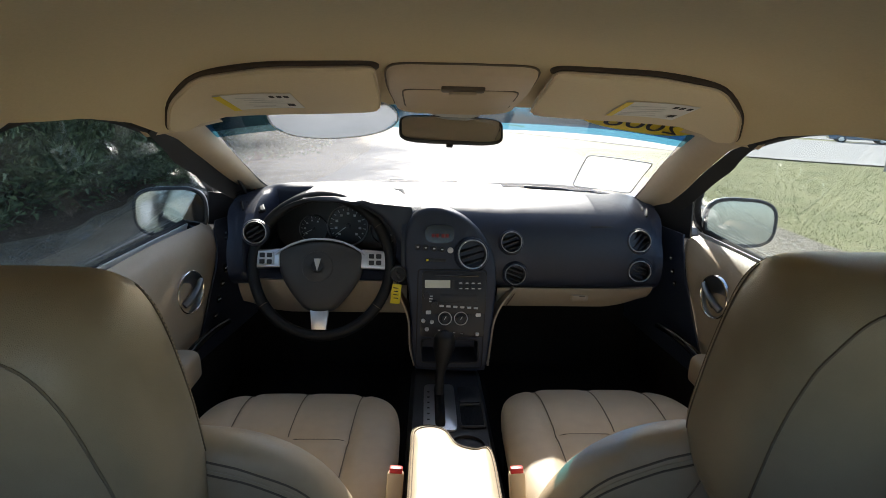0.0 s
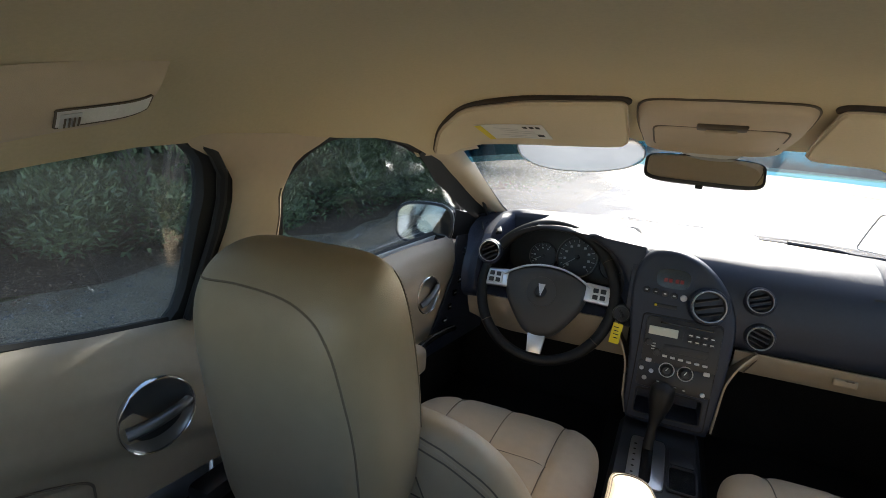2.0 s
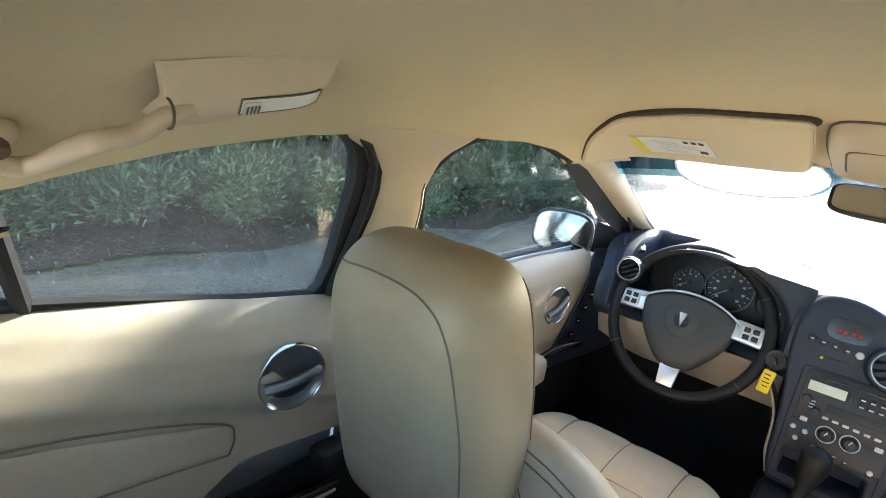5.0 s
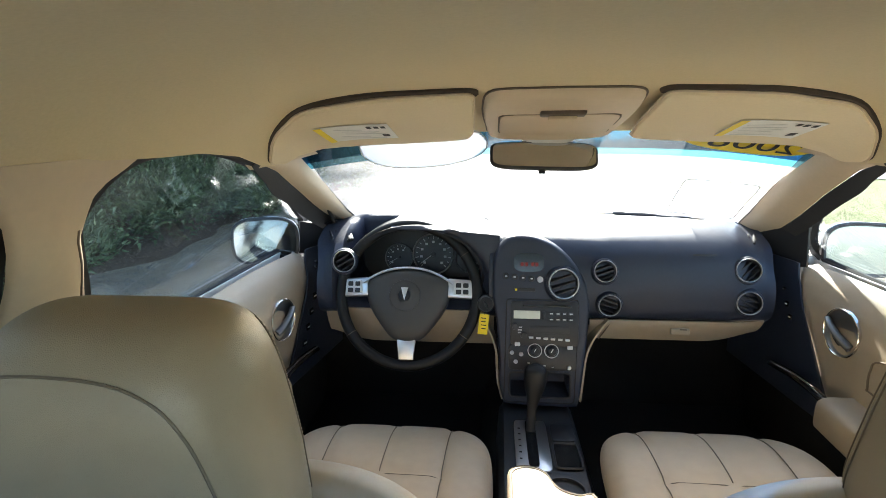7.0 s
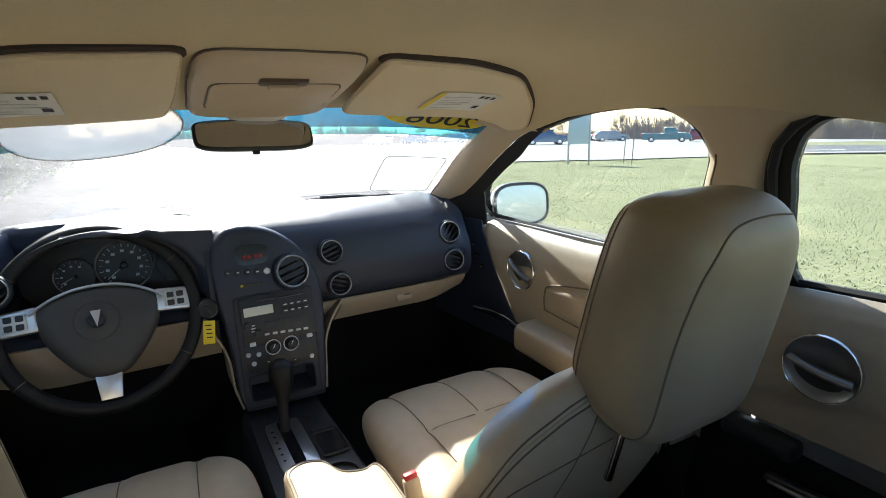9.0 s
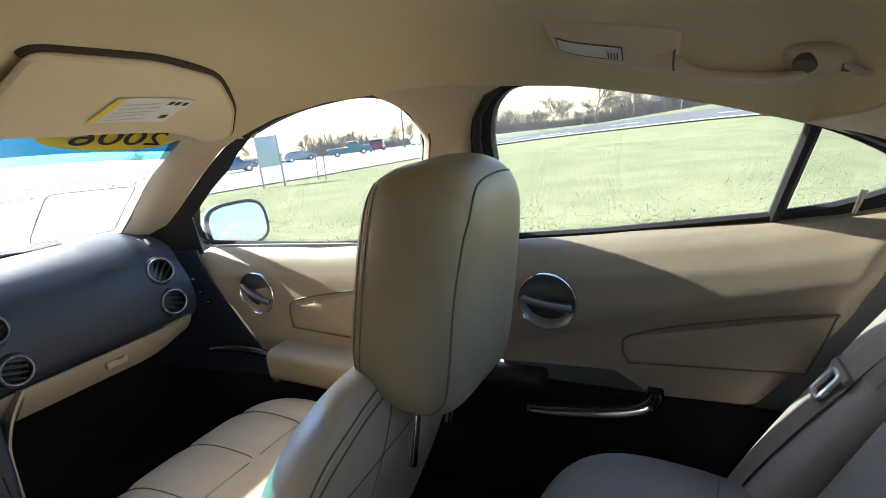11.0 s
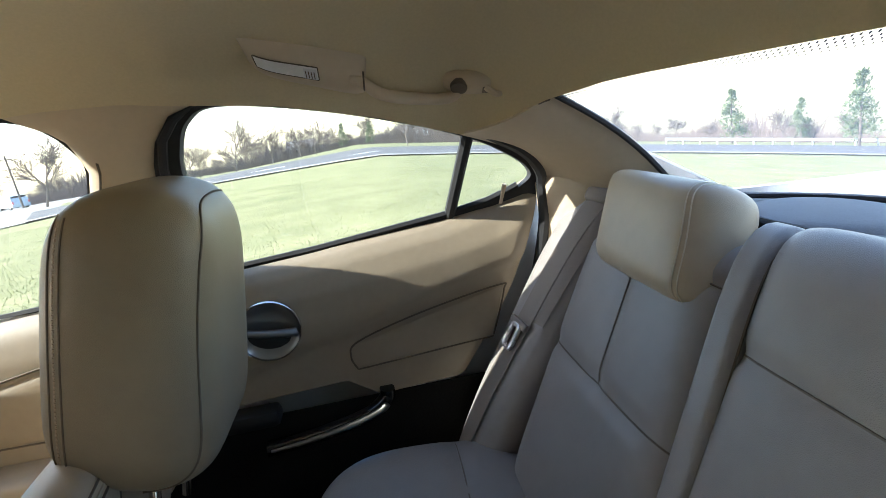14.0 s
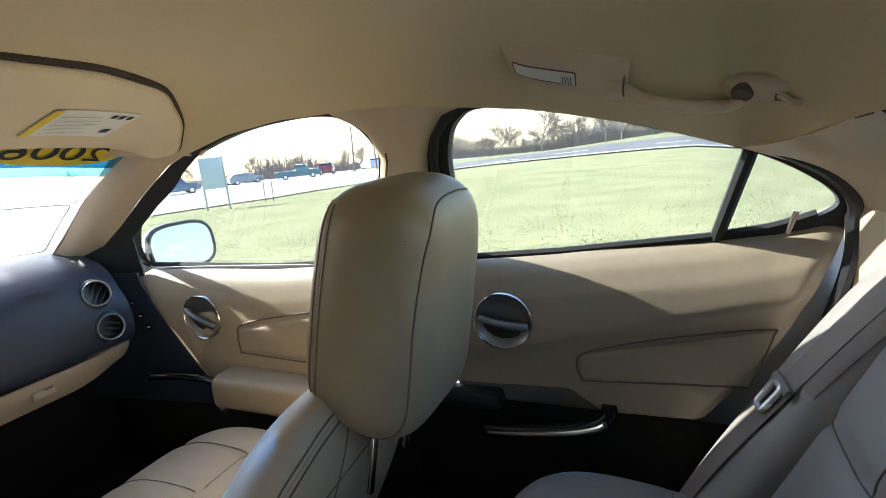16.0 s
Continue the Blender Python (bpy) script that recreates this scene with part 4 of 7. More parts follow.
def dash_face(x, z):
    """How far forward the dash face lies at this place."""
    q = spline([(0, a, b) for a, b in dash_profile(x)], 81)[30:]
    return min(q, key=lambda p: abs(p.z - z)).y


part("upper_shell", thick(grid(dash_surface, 90, 41), 0.006), M["dash"], dashboard, "charcoal grained upper shell")


# lower beige knee panels
def knee(x0, x1, zt, zb, y0, y1, nu=24):
    def f(u, v):
        x = x0 + (x1 - x0) * u
        return Vector((x, y0 + (y1 - y0) * v ** 1.5 + 0.03 * smooth(0.5, 0.66, abs(x)), zt + (zb - zt) * v + 0.025 * smooth(0.45, 0.62, abs(x)) * v))
    return thick(grid(f, nu, 12), 0.006)


glove = part("glove_box", knee(0.145, 0.603, 0.664, 0.598, 0.150, 0.185), M["door"], dashboard, "beige glove box lid")
part("latch", rbox(0.05, 0.012, 0.020, pose(0.385, 0.150, 0.632), 0.005, 3), M["door"], glove)
part("latch_slot", rbox(0.018, 0.004, 0.003, pose(0.392, 0.1445, 0.640), 0.001), M["seam"], glove)
part("lid_gap", tube([Vector((0.205 - 0.03 * k / 8, 0.147 + 0.02 * (k / 8) ** 1.5, 0.664 - 0.066 * k / 8)) for k in range(9)], 0.0018, 5), M["seam"], glove)
part("knee_panel", knee(-0.603, -0.115, 0.675, 0.565, 0.165, 0.20), M["door"], dashboard, "beige knee panel under the steering column")
part("column_shroud", thick(grid(lambda u, v: Vector((-0.355 + 0.055 * math.cos(2 * math.pi * u), 0.30 - 0.13 * v, 0.70 + 0.045 * math.sin(2 * math.pi * u) + 0.05 * (1 - v) * 0.4)), 24, 6, wrap_u=True), 0.003), M["dash"], dashboard)


# vents
def vent(x, y, z, r, parent, tilt=-22, yaw=0, turn=20):
    m = pose(x, y, z, 90 + tilt, 0, yaw)
    v = part("air_vent", lathe([(0, -0.030), (r * 0.9, -0.028), (r * 0.94, 0.0), (r * 0.98, 0.004)], 36, m), M["black"], parent, "round black air vent")
    part("ring", lathe([(r * 0.96, 0.0), (r * 0.975, 0.007), (r * 1.03, 0.009), (r * 1.075, 0.005), (r * 1.085, -0.006)], 40, m), M["bright"], v, "bright silver ring")
    part("collar", lathe([(r * 1.08, 0.004), (r * 1.16, 0.003), (r * 1.30, -0.012)], 40, m), M["dash"], v)
    for k in (-1, 0, 1):
        w = math.sqrt(max(0.05, 1 - (0.48 * k) ** 2)) * r * 1.7
        part("fin", rbox(w, 0.004, 0.018, m @ pose(0, 0, 0, 0, 0, turn) @ pose(0, k * r * 0.48, -0.010, 30, 0, 0), 0.001, 1), M["dash2"], v)
    return v


vent(0.174, dash_face(0.174, 0.805) - 0.018, 0.805, 0.0275, dashboard, -20, 0, 20)
vent(0.188, dash_face(0.188, 0.715) - 0.018, 0.716, 0.0275, dashboard, -4, 0, -20)
vent(0.535, dash_face(0.535, 0.808) - 0.014, 0.810, 0.029, dashboard, -18, -8, 45)
vent(0.540, dash_face(0.540, 0.727) - 0.014, 0.727, 0.029, dashboard, -4, -8, -25)
vent(-0.531, 0.145, 0.817, 0.029, dashboard, -16, 8, 30)
for s in (-1, 1):
    dv = part("demist_vent", rbox(0.075, 0.075, 0.012, pose(s * 0.578, 0.275, 0.853, 12, s * 14, -s * 20), 0.005), M["black"], dashboard)
    for k in range(4):
        part("slat", rbox(0.007, 0.066, 0.008, pose(s * (0.553 + 0.017 * k), 0.275, 0.862, 12, s * 14, -s * 20), 0.002), M["rubber"], dv)
part("airbag_mark", rbox(0.060, 0.0016, 0.005, pose(0.43, 0.1535, 0.845, -22, 0, 0), 0.0005), M["black"], dashboard)

# instrument hood and gauges
def hood_arch(u, v):
    a = math.pi * (1.06 - 1.12 * u)
    rx, rz = 0.196 + 0.008 * v, 0.140 - 0.012 * v
    y = 0.185 + 0.25 * v - 0.02 * (1 - math.sin(max(0, min(1, u)) * math.pi))
    return Vector((-0.338 + rx * math.cos(a), y, 0.772 + rz * max(-0.25, math.sin(a)) + 0.012 * v))


part("instrument_hood", thick(grid(hood_arch, 36, 12), 0.010), M["hood"], dashboard, "charcoal instrument hood")


def cowl_flank(u, v):
    """The shoulder that runs from the hood's edge across to the centre pod."""
    a = hood_arch(0.40 + 0.60 * u, 0.0)
    z = 0.893 - 0.20 * u ** 1.3
    b = Vector((-0.102, 0.048 + 0.23 * (z - 0.45) + 0.022, z - 0.004))
    p = a.lerp(b, v)
    return p + Vector((0, -0.010 * math.sin(math.pi * v) + 0.012 * v * (1 - v), 0.004 * math.sin(math.pi * v) * (1 - u)))


part("cowl_top", thick(grid(lambda u, v: cowl_flank(0.0, u) + Vector((0, 0.26 * v, 0.013 * math.sin(min(1.0, 4 * v) * math.pi / 2) - 0.006 * v)), 14, 20), 0.003), M["dash"], dashboard, "charcoal top of the shoulder beside the instrument hood")
part("cowl_flank", thick(grid(cowl_flank, 24, 12), 0.003), M["dash"], dashboard, "charcoal shoulder beside the instrument hood")
cl = part("gauge_panel", slab(squircle(0.185, 0.085, 3.4, 40), 0.006, pose(-0.335, 0.335, 0.795, 78, 0, 0)), M["black"], dashboard, "black gauge panel")


def gauge(x, z, r, ticks, a0, a1):
    m = pose(x, 0.318, z, 78, 0, 0)
    g = part("gauge", lathe([(0, 0.0), (r * 0.94, 0.0), (r * 0.95, 0.002)], 40, m), M["black"], cl, "round gauge with white figures")
    part("ring", lathe([(r * 0.95, 0.0), (r * 0.97, 0.006), (r * 1.01, 0.007), (r * 1.03, 0.002)], 40, m), M["bowl"], g, "dull silver ring")
    bm = bmesh.new()
    for k in range(ticks):
        a = radians(a0 + (a1 - a0) * k / (ticks - 1))
        big = k % 2 == 0
        rbox(r * (0.16 if big else 0.09), r * 0.035, 0.001, m @ pose(0, 0, 0.002, 0, 0, math.degrees(a)) @ pose(r * 0.82, 0, 0), 0, bm=bm)
        if big:
            rbox(r * 0.13, r * 0.11, 0.001, m @ pose(r * 0.60 * math.cos(a), r * 0.60 * math.sin(a), 0.002), 0, bm=bm)
    part("figures", bm, M["grey_ink"], g, "white figures and ticks", flat=True)
    part("needle", rbox(r * 0.8, r * 0.035, 0.001, m @ pose(0, 0, 0.005, 0, 0, a0 - 8) @ pose(r * 0.38, 0, 0), 0), M["grey_ink"], g)
    part("needle_cap", lathe([(0, 0.010), (r * 0.11, 0.009), (r * 0.13, 0.002)], 16, m), M["black"], g)


gauge(-0.408, 0.785, 0.043, 9, 215, 60)
gauge(-0.302, 0.797, 0.062, 17, 225, -45)
gauge(-0.190, 0.785, 0.043, 9, 120, -35)

# centre stack: a tall pod with an arched top that leans towards the seats
POD = [(-0.090, 0.462), (-0.098, 0.50), (-0.101, 0.58), (-0.108, 0.66), (-0.121, 0.76), (-0.116, 0.835), (-0.085, 0.884), (-0.034, 0.894), (0.020, 0.880), (0.066, 0.853), (0.103, 0.815), (0.126, 0.77), (0.136, 0.72), (0.135, 0.66), (0.130, 0.60), (0.121, 0.52), (0.111, 0.458), (0.095, 0.447), (0.0, 0.447), (-0.078, 0.450)]
pod_out = [(q.x, q.y) for q in spline([(a, b, 0) for a, b in POD], 120, True)]


def stack_face(x, z):
    return 0.048 + 0.23 * (z - 0.45)


def stack_pose(x, z, lift=0.0):
    """Pose on the stack's face, z axis towards the seats."""
    x, z = x - 0.006, z + 0.006
    return pose(x, stack_face(x, z), z, 90 - math.degrees(math.atan(0.23)), 0, 0) @ pose(0, 0, lift)


CUBBY = (0.008, 0.506, 0.078, 0.031)      # middle and half sizes of its mouth


def stack_surface(u, v):
    i = int(round(u * 120)) % 120
    j = int(round(v * 12))
    if j < 7:
        k, dy = [(0.90, 0.20), (0.965, 0.09), (1.0, 0.032), (0.998, 0.014), (0.985, 0.005), (0.955, 0.0012), (0.92, 0.0)][j]
        x, z = 0.005 + (pod_out[i][0] - 0.005) * k, 0.67 + (pod_out[i][1] - 0.67) * k
        return Vector((x, stack_face(x, z) + dy, z))
    # from the rim in to the mouth of the cubby, then back along its walls
    x, z = 0.005 + (pod_out[i][0] - 0.005) * 0.92, 0.67 + (pod_out[i][1] - 0.67) * 0.92
    dx, dz = x - CUBBY[0], z - CUBBY[1]
    f = 1 / max(abs(dx) / CUBBY[2], abs(dz) / CUBBY[3])
    f, dy = [(1 + (f - 1) * 0.5, 0), (f * 1.02, 0), (f, 0.002), (f * 0.97, 0.09), (f * 0.5, 0.095), (0.0, 0.095)][j - 7]
    x, z = CUBBY[0] + dx * f, CUBBY[1] + dz * f
    return Vector((x, stack_face(x, z) + dy, z))


stack = thing("center_stack", "charcoal centre stack with radio, climate knobs and an open cubby", "console")
part("shell", grid(stack_surface, 120, 13, wrap_u=True), M["dash"], stack)
part("panel_groove", tube([stack_pose(0.014, 0.586, 0.0004) @ Vector((a, b, 0)) for a, b, _ in rounded_poly([(-0.094, -0.135), (0.090, -0.135), (0.100, 0.140), (-0.090, 0.140)], 6, 0.012)], 0.0014, 5, True), M["rubber"], stack)
for s in (1, -1):
    def side_trim_at(u, v):
        z = 0.668 - 0.215 * v
        edge_x = lerp_at([(0.45, 0.113), (0.52, 0.121), (0.60, 0.130), (0.68, 0.136)], z)[0] if s > 0 else lerp_at([(0.45, -0.084), (0.50, -0.098), (0.58, -0.101), (0.68, -0.110)], z)[0]
        flare = (0.050 if s > 0 else 0.034) * max(0.0, 1 - v * 1.9) ** 2
        return Vector((edge_x + s * (0.003 + 0.003 * u + flare), stack_face(0, z) + 0.026 + 0.10 * u, z))
    part("side_trim", thick(grid(side_trim_at, 6, 16), 0.005), M["door"], stack, "beige side trim")
vent(0.066, stack_face(0.066, 0.773) - 0.010, 0.773, 0.038, stack, -16, 5, 18)
# red clock display
disp = part("display_window", slab(squircle(0.040, 0.025, 3.2, 36), 0.003, stack_pose(-0.018, 0.818, -0.001)), M["gloss"], stack, "dark oval display")
bm = bmesh.new()
for k in range(4):
    rbox(0.0085, 0.010, 0.0012, stack_pose(-0.036 + 0.0115 * k + (0.004 if k > 1 else 0), 0.813, 0.003), 0.0004, 1, bm)
part("digits", bm, M["led"], disp, "dim red glowing digits", flat=True)
for k in range(5):
    part("button", lathe([(0, 0.006), (0.007, 0.005), (0.0085, 0)], 14, stack_pose(-0.078 + 0.0225 * k, 0.782 - 0.002 * k, 0)), M["silver"] if k == 4 else M["dash2"], stack)
    part("button_mark", rbox(0.006, 0.003, 0.001, stack_pose(-0.078 + 0.0225 * k, 0.782 - 0.002 * k, 0.0065), 0), M["grey_ink"], stack)
part("card_slot", rbox(0.055, 0.009, 0.004, stack_pose(-0.028, 0.747, 0.0), 0.001), M["black"], stack)
part("slot_light", rbox(0.006, 0.006, 0.003, stack_pose(-0.051, 0.747, 0.002), 0.001), M["yellow"], stack)

# radio
radio = thing("car_radio", "black car radio with a pale display and rows of buttons", "radio")
part("fascia", slab(squircle(0.089, 0.060, 14, 48), 0.008, stack_pose(0.024, 0.660, -0.003), 0.0015), M["black"], radio)
part("disc_slot", rbox(0.125, 0.005, 0.004, stack_pose(0.030, 0.706, 0.0045), 0.001), M["gloss"], radio)
part("lcd", rbox(0.070, 0.022, 0.003, stack_pose(-0.022, 0.683, 0.0055), 0.002), M["lcd"], radio, "pale grey display")
for i in range(4):
    for j in range(2):
        part("button", rbox(0.013, 0.009, 0.004, stack_pose(0.042 + 0.017 * i, 0.687 - 0.015 * j, 0.006), 0.0015), M["dash2"], radio)
        part("button_mark", rbox(0.008, 0.003, 0.001, stack_pose(0.042 + 0.017 * i, 0.687 - 0.015 * j, 0.0085), 0), M["grey_ink"], radio)
part("button", rbox(0.008, 0.022, 0.004, stack_pose(0.022, 0.682, 0.006), 0.0015), M["dash2"], radio)
for i in range(6):
    part("button", rbox(0.012, 0.006, 0.004, stack_pose(-0.010 + 0.019 * i, 0.624 - 0.001 * i, 0.006), 0.0015), M["silver"], radio)
part("cassette_door", rbox(0.105, 0.020, 0.004, stack_pose(0.038, 0.645, 0.0045), 0.002), M["dash2"], radio)
for x, z in ((-0.052, 0.652), (-0.030, 0.630)):
    part("knob", lathe([(0, 0.016), (0.008, 0.015), (0.0095, 0.006)], 18, stack_pose(x, z, 0)), M["dash2"], radio)
bm = bmesh.new()
for k in range(3):
    rbox(0.010, 0.003, 0.001, stack_pose(-0.040, 0.650 - 0.007 * k, 0.0058), 0, bm=bm)
part("print", bm, M["grey_ink"], radio, flat=True)

# climate panel
clim = thing("climate_panel", "charcoal climate control panel with two knobs and small buttons", "control panel")
part("fascia", slab(squircle(0.089, 0.034, 12, 48), 0.008, stack_pose(0.020, 0.572, -0.004), 0.0015), M["black"], clim)
for x in (0.000, 0.044):
    kn = part("knob", lathe([(0, 0.020), (0.010, 0.019), (0.013, 0.012), (0.0145, 0.004)], 24, stack_pose(x, 0.590, 0)), M["black"], clim)
    part("dial_ring", lathe([(0.0165, 0.004), (0.017, 0.006), (0.019, 0.006), (0.0195, 0.003)], 28, stack_pose(x, 0.590, 0)), M["grey_ink"], kn)
    part("pointer", rbox(0.002, 0.010, 0.001, stack_pose(x, 0.590, 0.0205) @ pose(0, 0.004, 0, 0, 0, -30), 0), M["white"], kn)
for x, z in ((-0.046, 0.606), (0.092, 0.600)):
    part("button", rbox(0.015, 0.011, 0.005, stack_pose(x, z, 0.004), 0.003), M["silver"], clim)
for x, z in ((-0.060, 0.583), (-0.036, 0.580), (-0.050, 0.560), (0.090, 0.548)):
    part("button", lathe([(0, 0.008), (0.005, 0.0075), (0.006, 0.003)], 14, stack_pose(x, z, 0.002)), M["silver"], clim)
for k in range(4):
    part("button", rbox(0.009, 0.006, 0.005, stack_pose(-0.016 + 0.021 * k, 0.558 - 0.003 * k, 0.004), 0.002), M["dash2"], clim)
    part("button_mark", rbox(0.006, 0.0025, 0.001, stack_pose(-0.016 + 0.021 * k, 0.558 - 0.003 * k, 0.007), 0), M["grey_ink"], clim)
part("cubby_frame", tube([stack_pose(0.014, 0.500, 0.001) @ Vector((a, b, 0)) for a, b in squircle(0.080, 0.033, 12, 48)], 0.003, 6, True), M["dash2"], stack)

# ignition with key and yellow tag
ign = thing("ignition_lock", "round ignition lock with a key in it", "ignition lock")
im = pose(-0.137, 0.128, 0.708, 78, 0, 0)
part("bezel", lathe([(0, 0.006), (0.012, 0.008), (0.019, 0.010), (0.024, 0.006), (0.026, -0.02)], 28, im), M["dash2"], ign)
part("lock_ring", lathe([(0.019, 0.010), (0.021, 0.012), (0.0235, 0.0085)], 28, im), M["bowl"], ign)
part("key", rbox(0.006, 0.022, 0.022, im @ pose(0, 0, 0.020, 0, 0, 30), 0.004), M["black"], ign)
tag = thing("key_tag", "yellow paper key tag hanging from the ignition key", "key tag")
part("card", rbox(0.026, 0.0015, 0.058, pose(-0.143, 0.102, 0.658, 0, 6, 0), 0.0005), M["yellow"], tag)
part("string", tube([Vector((-0.137, 0.104, 0.708)), Vector((-0.138, 0.101, 0.698)), Vector((-0.140, 0.102, 0.686))], 0.001, 5), M["ink"], tag)
bm = bmesh.new()
for k in range(4):
    rbox(0.014 - 0.002 * (k % 2), 0.0005, 0.0025, pose(-0.143, 0.1008, 0.676 - 0.010 * k, 0, 6, 0), 0, bm=bm)
part("writing", bm, M["ink"], tag, flat=True)

# ---------------------------------------------------------------- steering wheel
wheel = thing("steering_wheel", "black leather three-spoke steering wheel with silver spokes", "steering wheel")
WM = pose(-0.352, 0.142, 0.726, 90 - 22, 0, 0)         # z axis towards the driver
R = 0.190
part("rim", tube([WM @ Vector((R * math.cos(a), R * 1.03 * math.sin(a), 0)) for a in (2 * math.pi * k / 72 for k in range(72))], 0.0155, 14, True), M["wheel"], wheel, "black leather rim")
for a in (35, 145, 215, 325):
    c, s_ = math.cos(radians(a)), math.sin(radians(a))
    part("rim_seam", tube([WM @ Vector((R * c + 0.0158 * math.cos(b) * c, R * 1.03 * s_ + 0.0158 * math.cos(b) * s_, 0.0158 * math.sin(b))) for b in (2 * math.pi * k / 16 for k in range(16))], 0.0009, 5, True), M["seam"], wheel)
pad_out = spline([(-0.115, 0.035, 0), (-0.06, 0.062, 0), (0, 0.070, 0), (0.06, 0.062, 0), (0.115, 0.035, 0), (0.108, -0.03, 0), (0.062, -0.10, 0), (0.026, -0.128, 0), (-0.026, -0.128, 0), (-0.062, -0.10, 0), (-0.108, -0.03, 0)], 66, True)


def pad(u, v):
    i = int(round(u * 66)) % 66
    k = [1.0, 1.0, 0.96, 0.88, 0.7, 0.4, 0.0][int(round(v * 6))]
    h = [-0.012, 0.012, 0.020, 0.026, 0.031, 0.034, 0.035][int(round(v * 6))]
    p = pad_out[i]
    return WM @ Vector((p.x * k, (p.y + 0.02) * k - 0.02, h - 0.004))


part("hub_pad", grid(pad, 66, 7, wrap_u=True), M["hub"], wheel, "dark grey vinyl hub pad")
part("silver_arc", tube([WM @ Vector((x, 0.071 - 0.036 * (abs(x) / 0.115) ** 2.2, 0.020)) for x in (-0.125 + 0.25 * k / 30 for k in range(31))], 0.0035, 8), M["satin"], wheel, "silver trim arc")
for sx in (-1, 1):
    sp = part("spoke", rbox(0.075, 0.054, 0.014, WM @ pose(sx * 0.146, 0.016, 0.006, 0, sx * 8, -sx * 3), 0.006, 3), M["satin"], wheel, "silver spoke")
    part("button_pod", rbox(0.045, 0.036, 0.006, WM @ pose(sx * 0.150, 0.016, 0.015, 0, sx * 8, -sx * 3), 0.005, 3), M["silver"], sp)
    for i in (-1, 1):
        for j in (-1, 1):
            part("button", rbox(0.015, 0.013, 0.005, WM @ pose(sx * 0.150 + i * 0.010, 0.016 + j * 0.009, 0.019, 0, sx * 8, 0), 0.004, 2), M["black"], sp)
part("lower_spoke", slab([(-0.026, -0.120), (0.026, -0.120), (0.020, -0.178), (-0.020, -0.178)], 0.010, WM @ pose(0, 0, 0.004), 0.002), M["satin"], wheel, "silver lower spoke")
part("emblem_disc", lathe([(0, 0.0352), (0.017, 0.0348), (0.019, 0.031)], 28, WM @ pose(-0.006, -0.002, -0.002)), M["black"], wheel)
part("emblem_ring", lathe([(0.017, 0.0350), (0.022, 0.0322), (0.036, 0.0338), (0.042, 0.0318), (0.044, 0.0250)], 40, WM @ pose(-0.006, -0.006, 0.000)), M["hub"], wheel, "shallow moulded ring round the badge")
part("emblem", slab([(-0.010, 0.016), (0.010, 0.016), (0.0, -0.020)], 0.003, WM @ pose(-0.006, 0.0, 0.032), 0.0008), M["bright"], wheel, "silver arrow-shaped badge")
bm = bmesh.new()
rbox(0.034, 0.003, 0.0008, WM @ pose(0.022, -0.062, 0.0275, 0, 0, 0), 0, bm=bm)
rbox(0.014, 0.003, 0.0008, WM @ pose(0.026, -0.070, 0.0270, 0, 0, 0), 0, bm=bm)
part("moulded_mark", bm, M["black"], wheel, flat=True)
for sx in (-1, 1):
    st = thing("column_stalk", "thin black column stalk with a silver tip", "stalk", "column stalks")
    a = Vector((-0.355 + sx * 0.06, 0.215, 0.735))
    b = Vector((-0.355 + sx * 0.212, 0.185, 0.757 if sx < 0 else 0.752))
    part("stem", tube([a.lerp(b, k / 6) for k in range(7)], lambda k: 0.005 + 0.003 * k, 8), M["black"], st)
    part("tip", tube([a.lerp(b, 1 + 0.04 * k) for k in range(4)], 0.008, 10), M["silver"], st)

# ---------------------------------------------------------------- floor console
con = thing("floor_console", "charcoal floor console with a silver shift gate and cup holders", "console")


def con_surface(u, v):
    y = 0.10 - 0.62 * v
    w = 0.098 + 0.004 * v
    top = 0.432 + 0.028 * v
    pts = [(-w - 0.012, 0.23), (-w, top - 0.02), (-w + 0.012, top), (w - 0.012, top), (w, top - 0.02), (w + 0.012, 0.23)]
    k = u * 5
    i = min(4, int(k))
    f = k - i
    return Vector((pts[i][0] * (1 - f) + pts[i + 1][0] * f - 0.0, y, pts[i][1] * (1 - f) + pts[i + 1][1] * f))


part("body", thick(grid(con_surface, 31, 20), 0.004), M["dash2"], con)


def con_pose(x, y, lift=0.0):
    return pose(x, y, 0.432 + 0.028 * (0.10 - y) / 0.62 + lift, -2.6, 0, 0)


gate = part("shift_gate", slab(squircle(0.040, 0.108, 10, 40), 0.005, con_pose(-0.022, -0.115, 0.0), 0.0015), M["satin"], con, "brushed silver shift gate")
part("gate_slot", slab(squircle(0.0125, 0.098, 8, 32), 0.0015, con_pose(-0.022, -0.112, 0.0055)), M["gloss"], gate, "black slot")
for k in range(6):
    part("gate_mark", rbox(0.006, 0.005, 0.0006, con_pose(-0.050, -0.05 - 0.026 * k, 0.0056), 0), M["ink"], gate, flat=True)
part("switch_pad", slab(squircle(0.028, 0.040, 8, 28), 0.005, con_pose(0.055, -0.058, 0.0), 0.0015), M["black"], con)
part("coin_tray", slab(squircle(0.028, 0.048, 8, 28), 0.003, con_pose(0.055, -0.158, 0.001)), M["gloss"], con)
part("tray_rim", tube([con_pose(0.055, -0.158, 0.004) @ Vector((a, b, 0)) for a, b in squircle(0.030, 0.050, 8, 36)], 0.003, 6, True), M["dash2"], con)
part("cup_holder", lathe([(0, -0.03), (0.036, -0.03), (0.039, 0.003), (0.044, 0.004), (0.046, 0.0)], 32, con_pose(0.035, -0.285, 0.004)), M["black"], con)
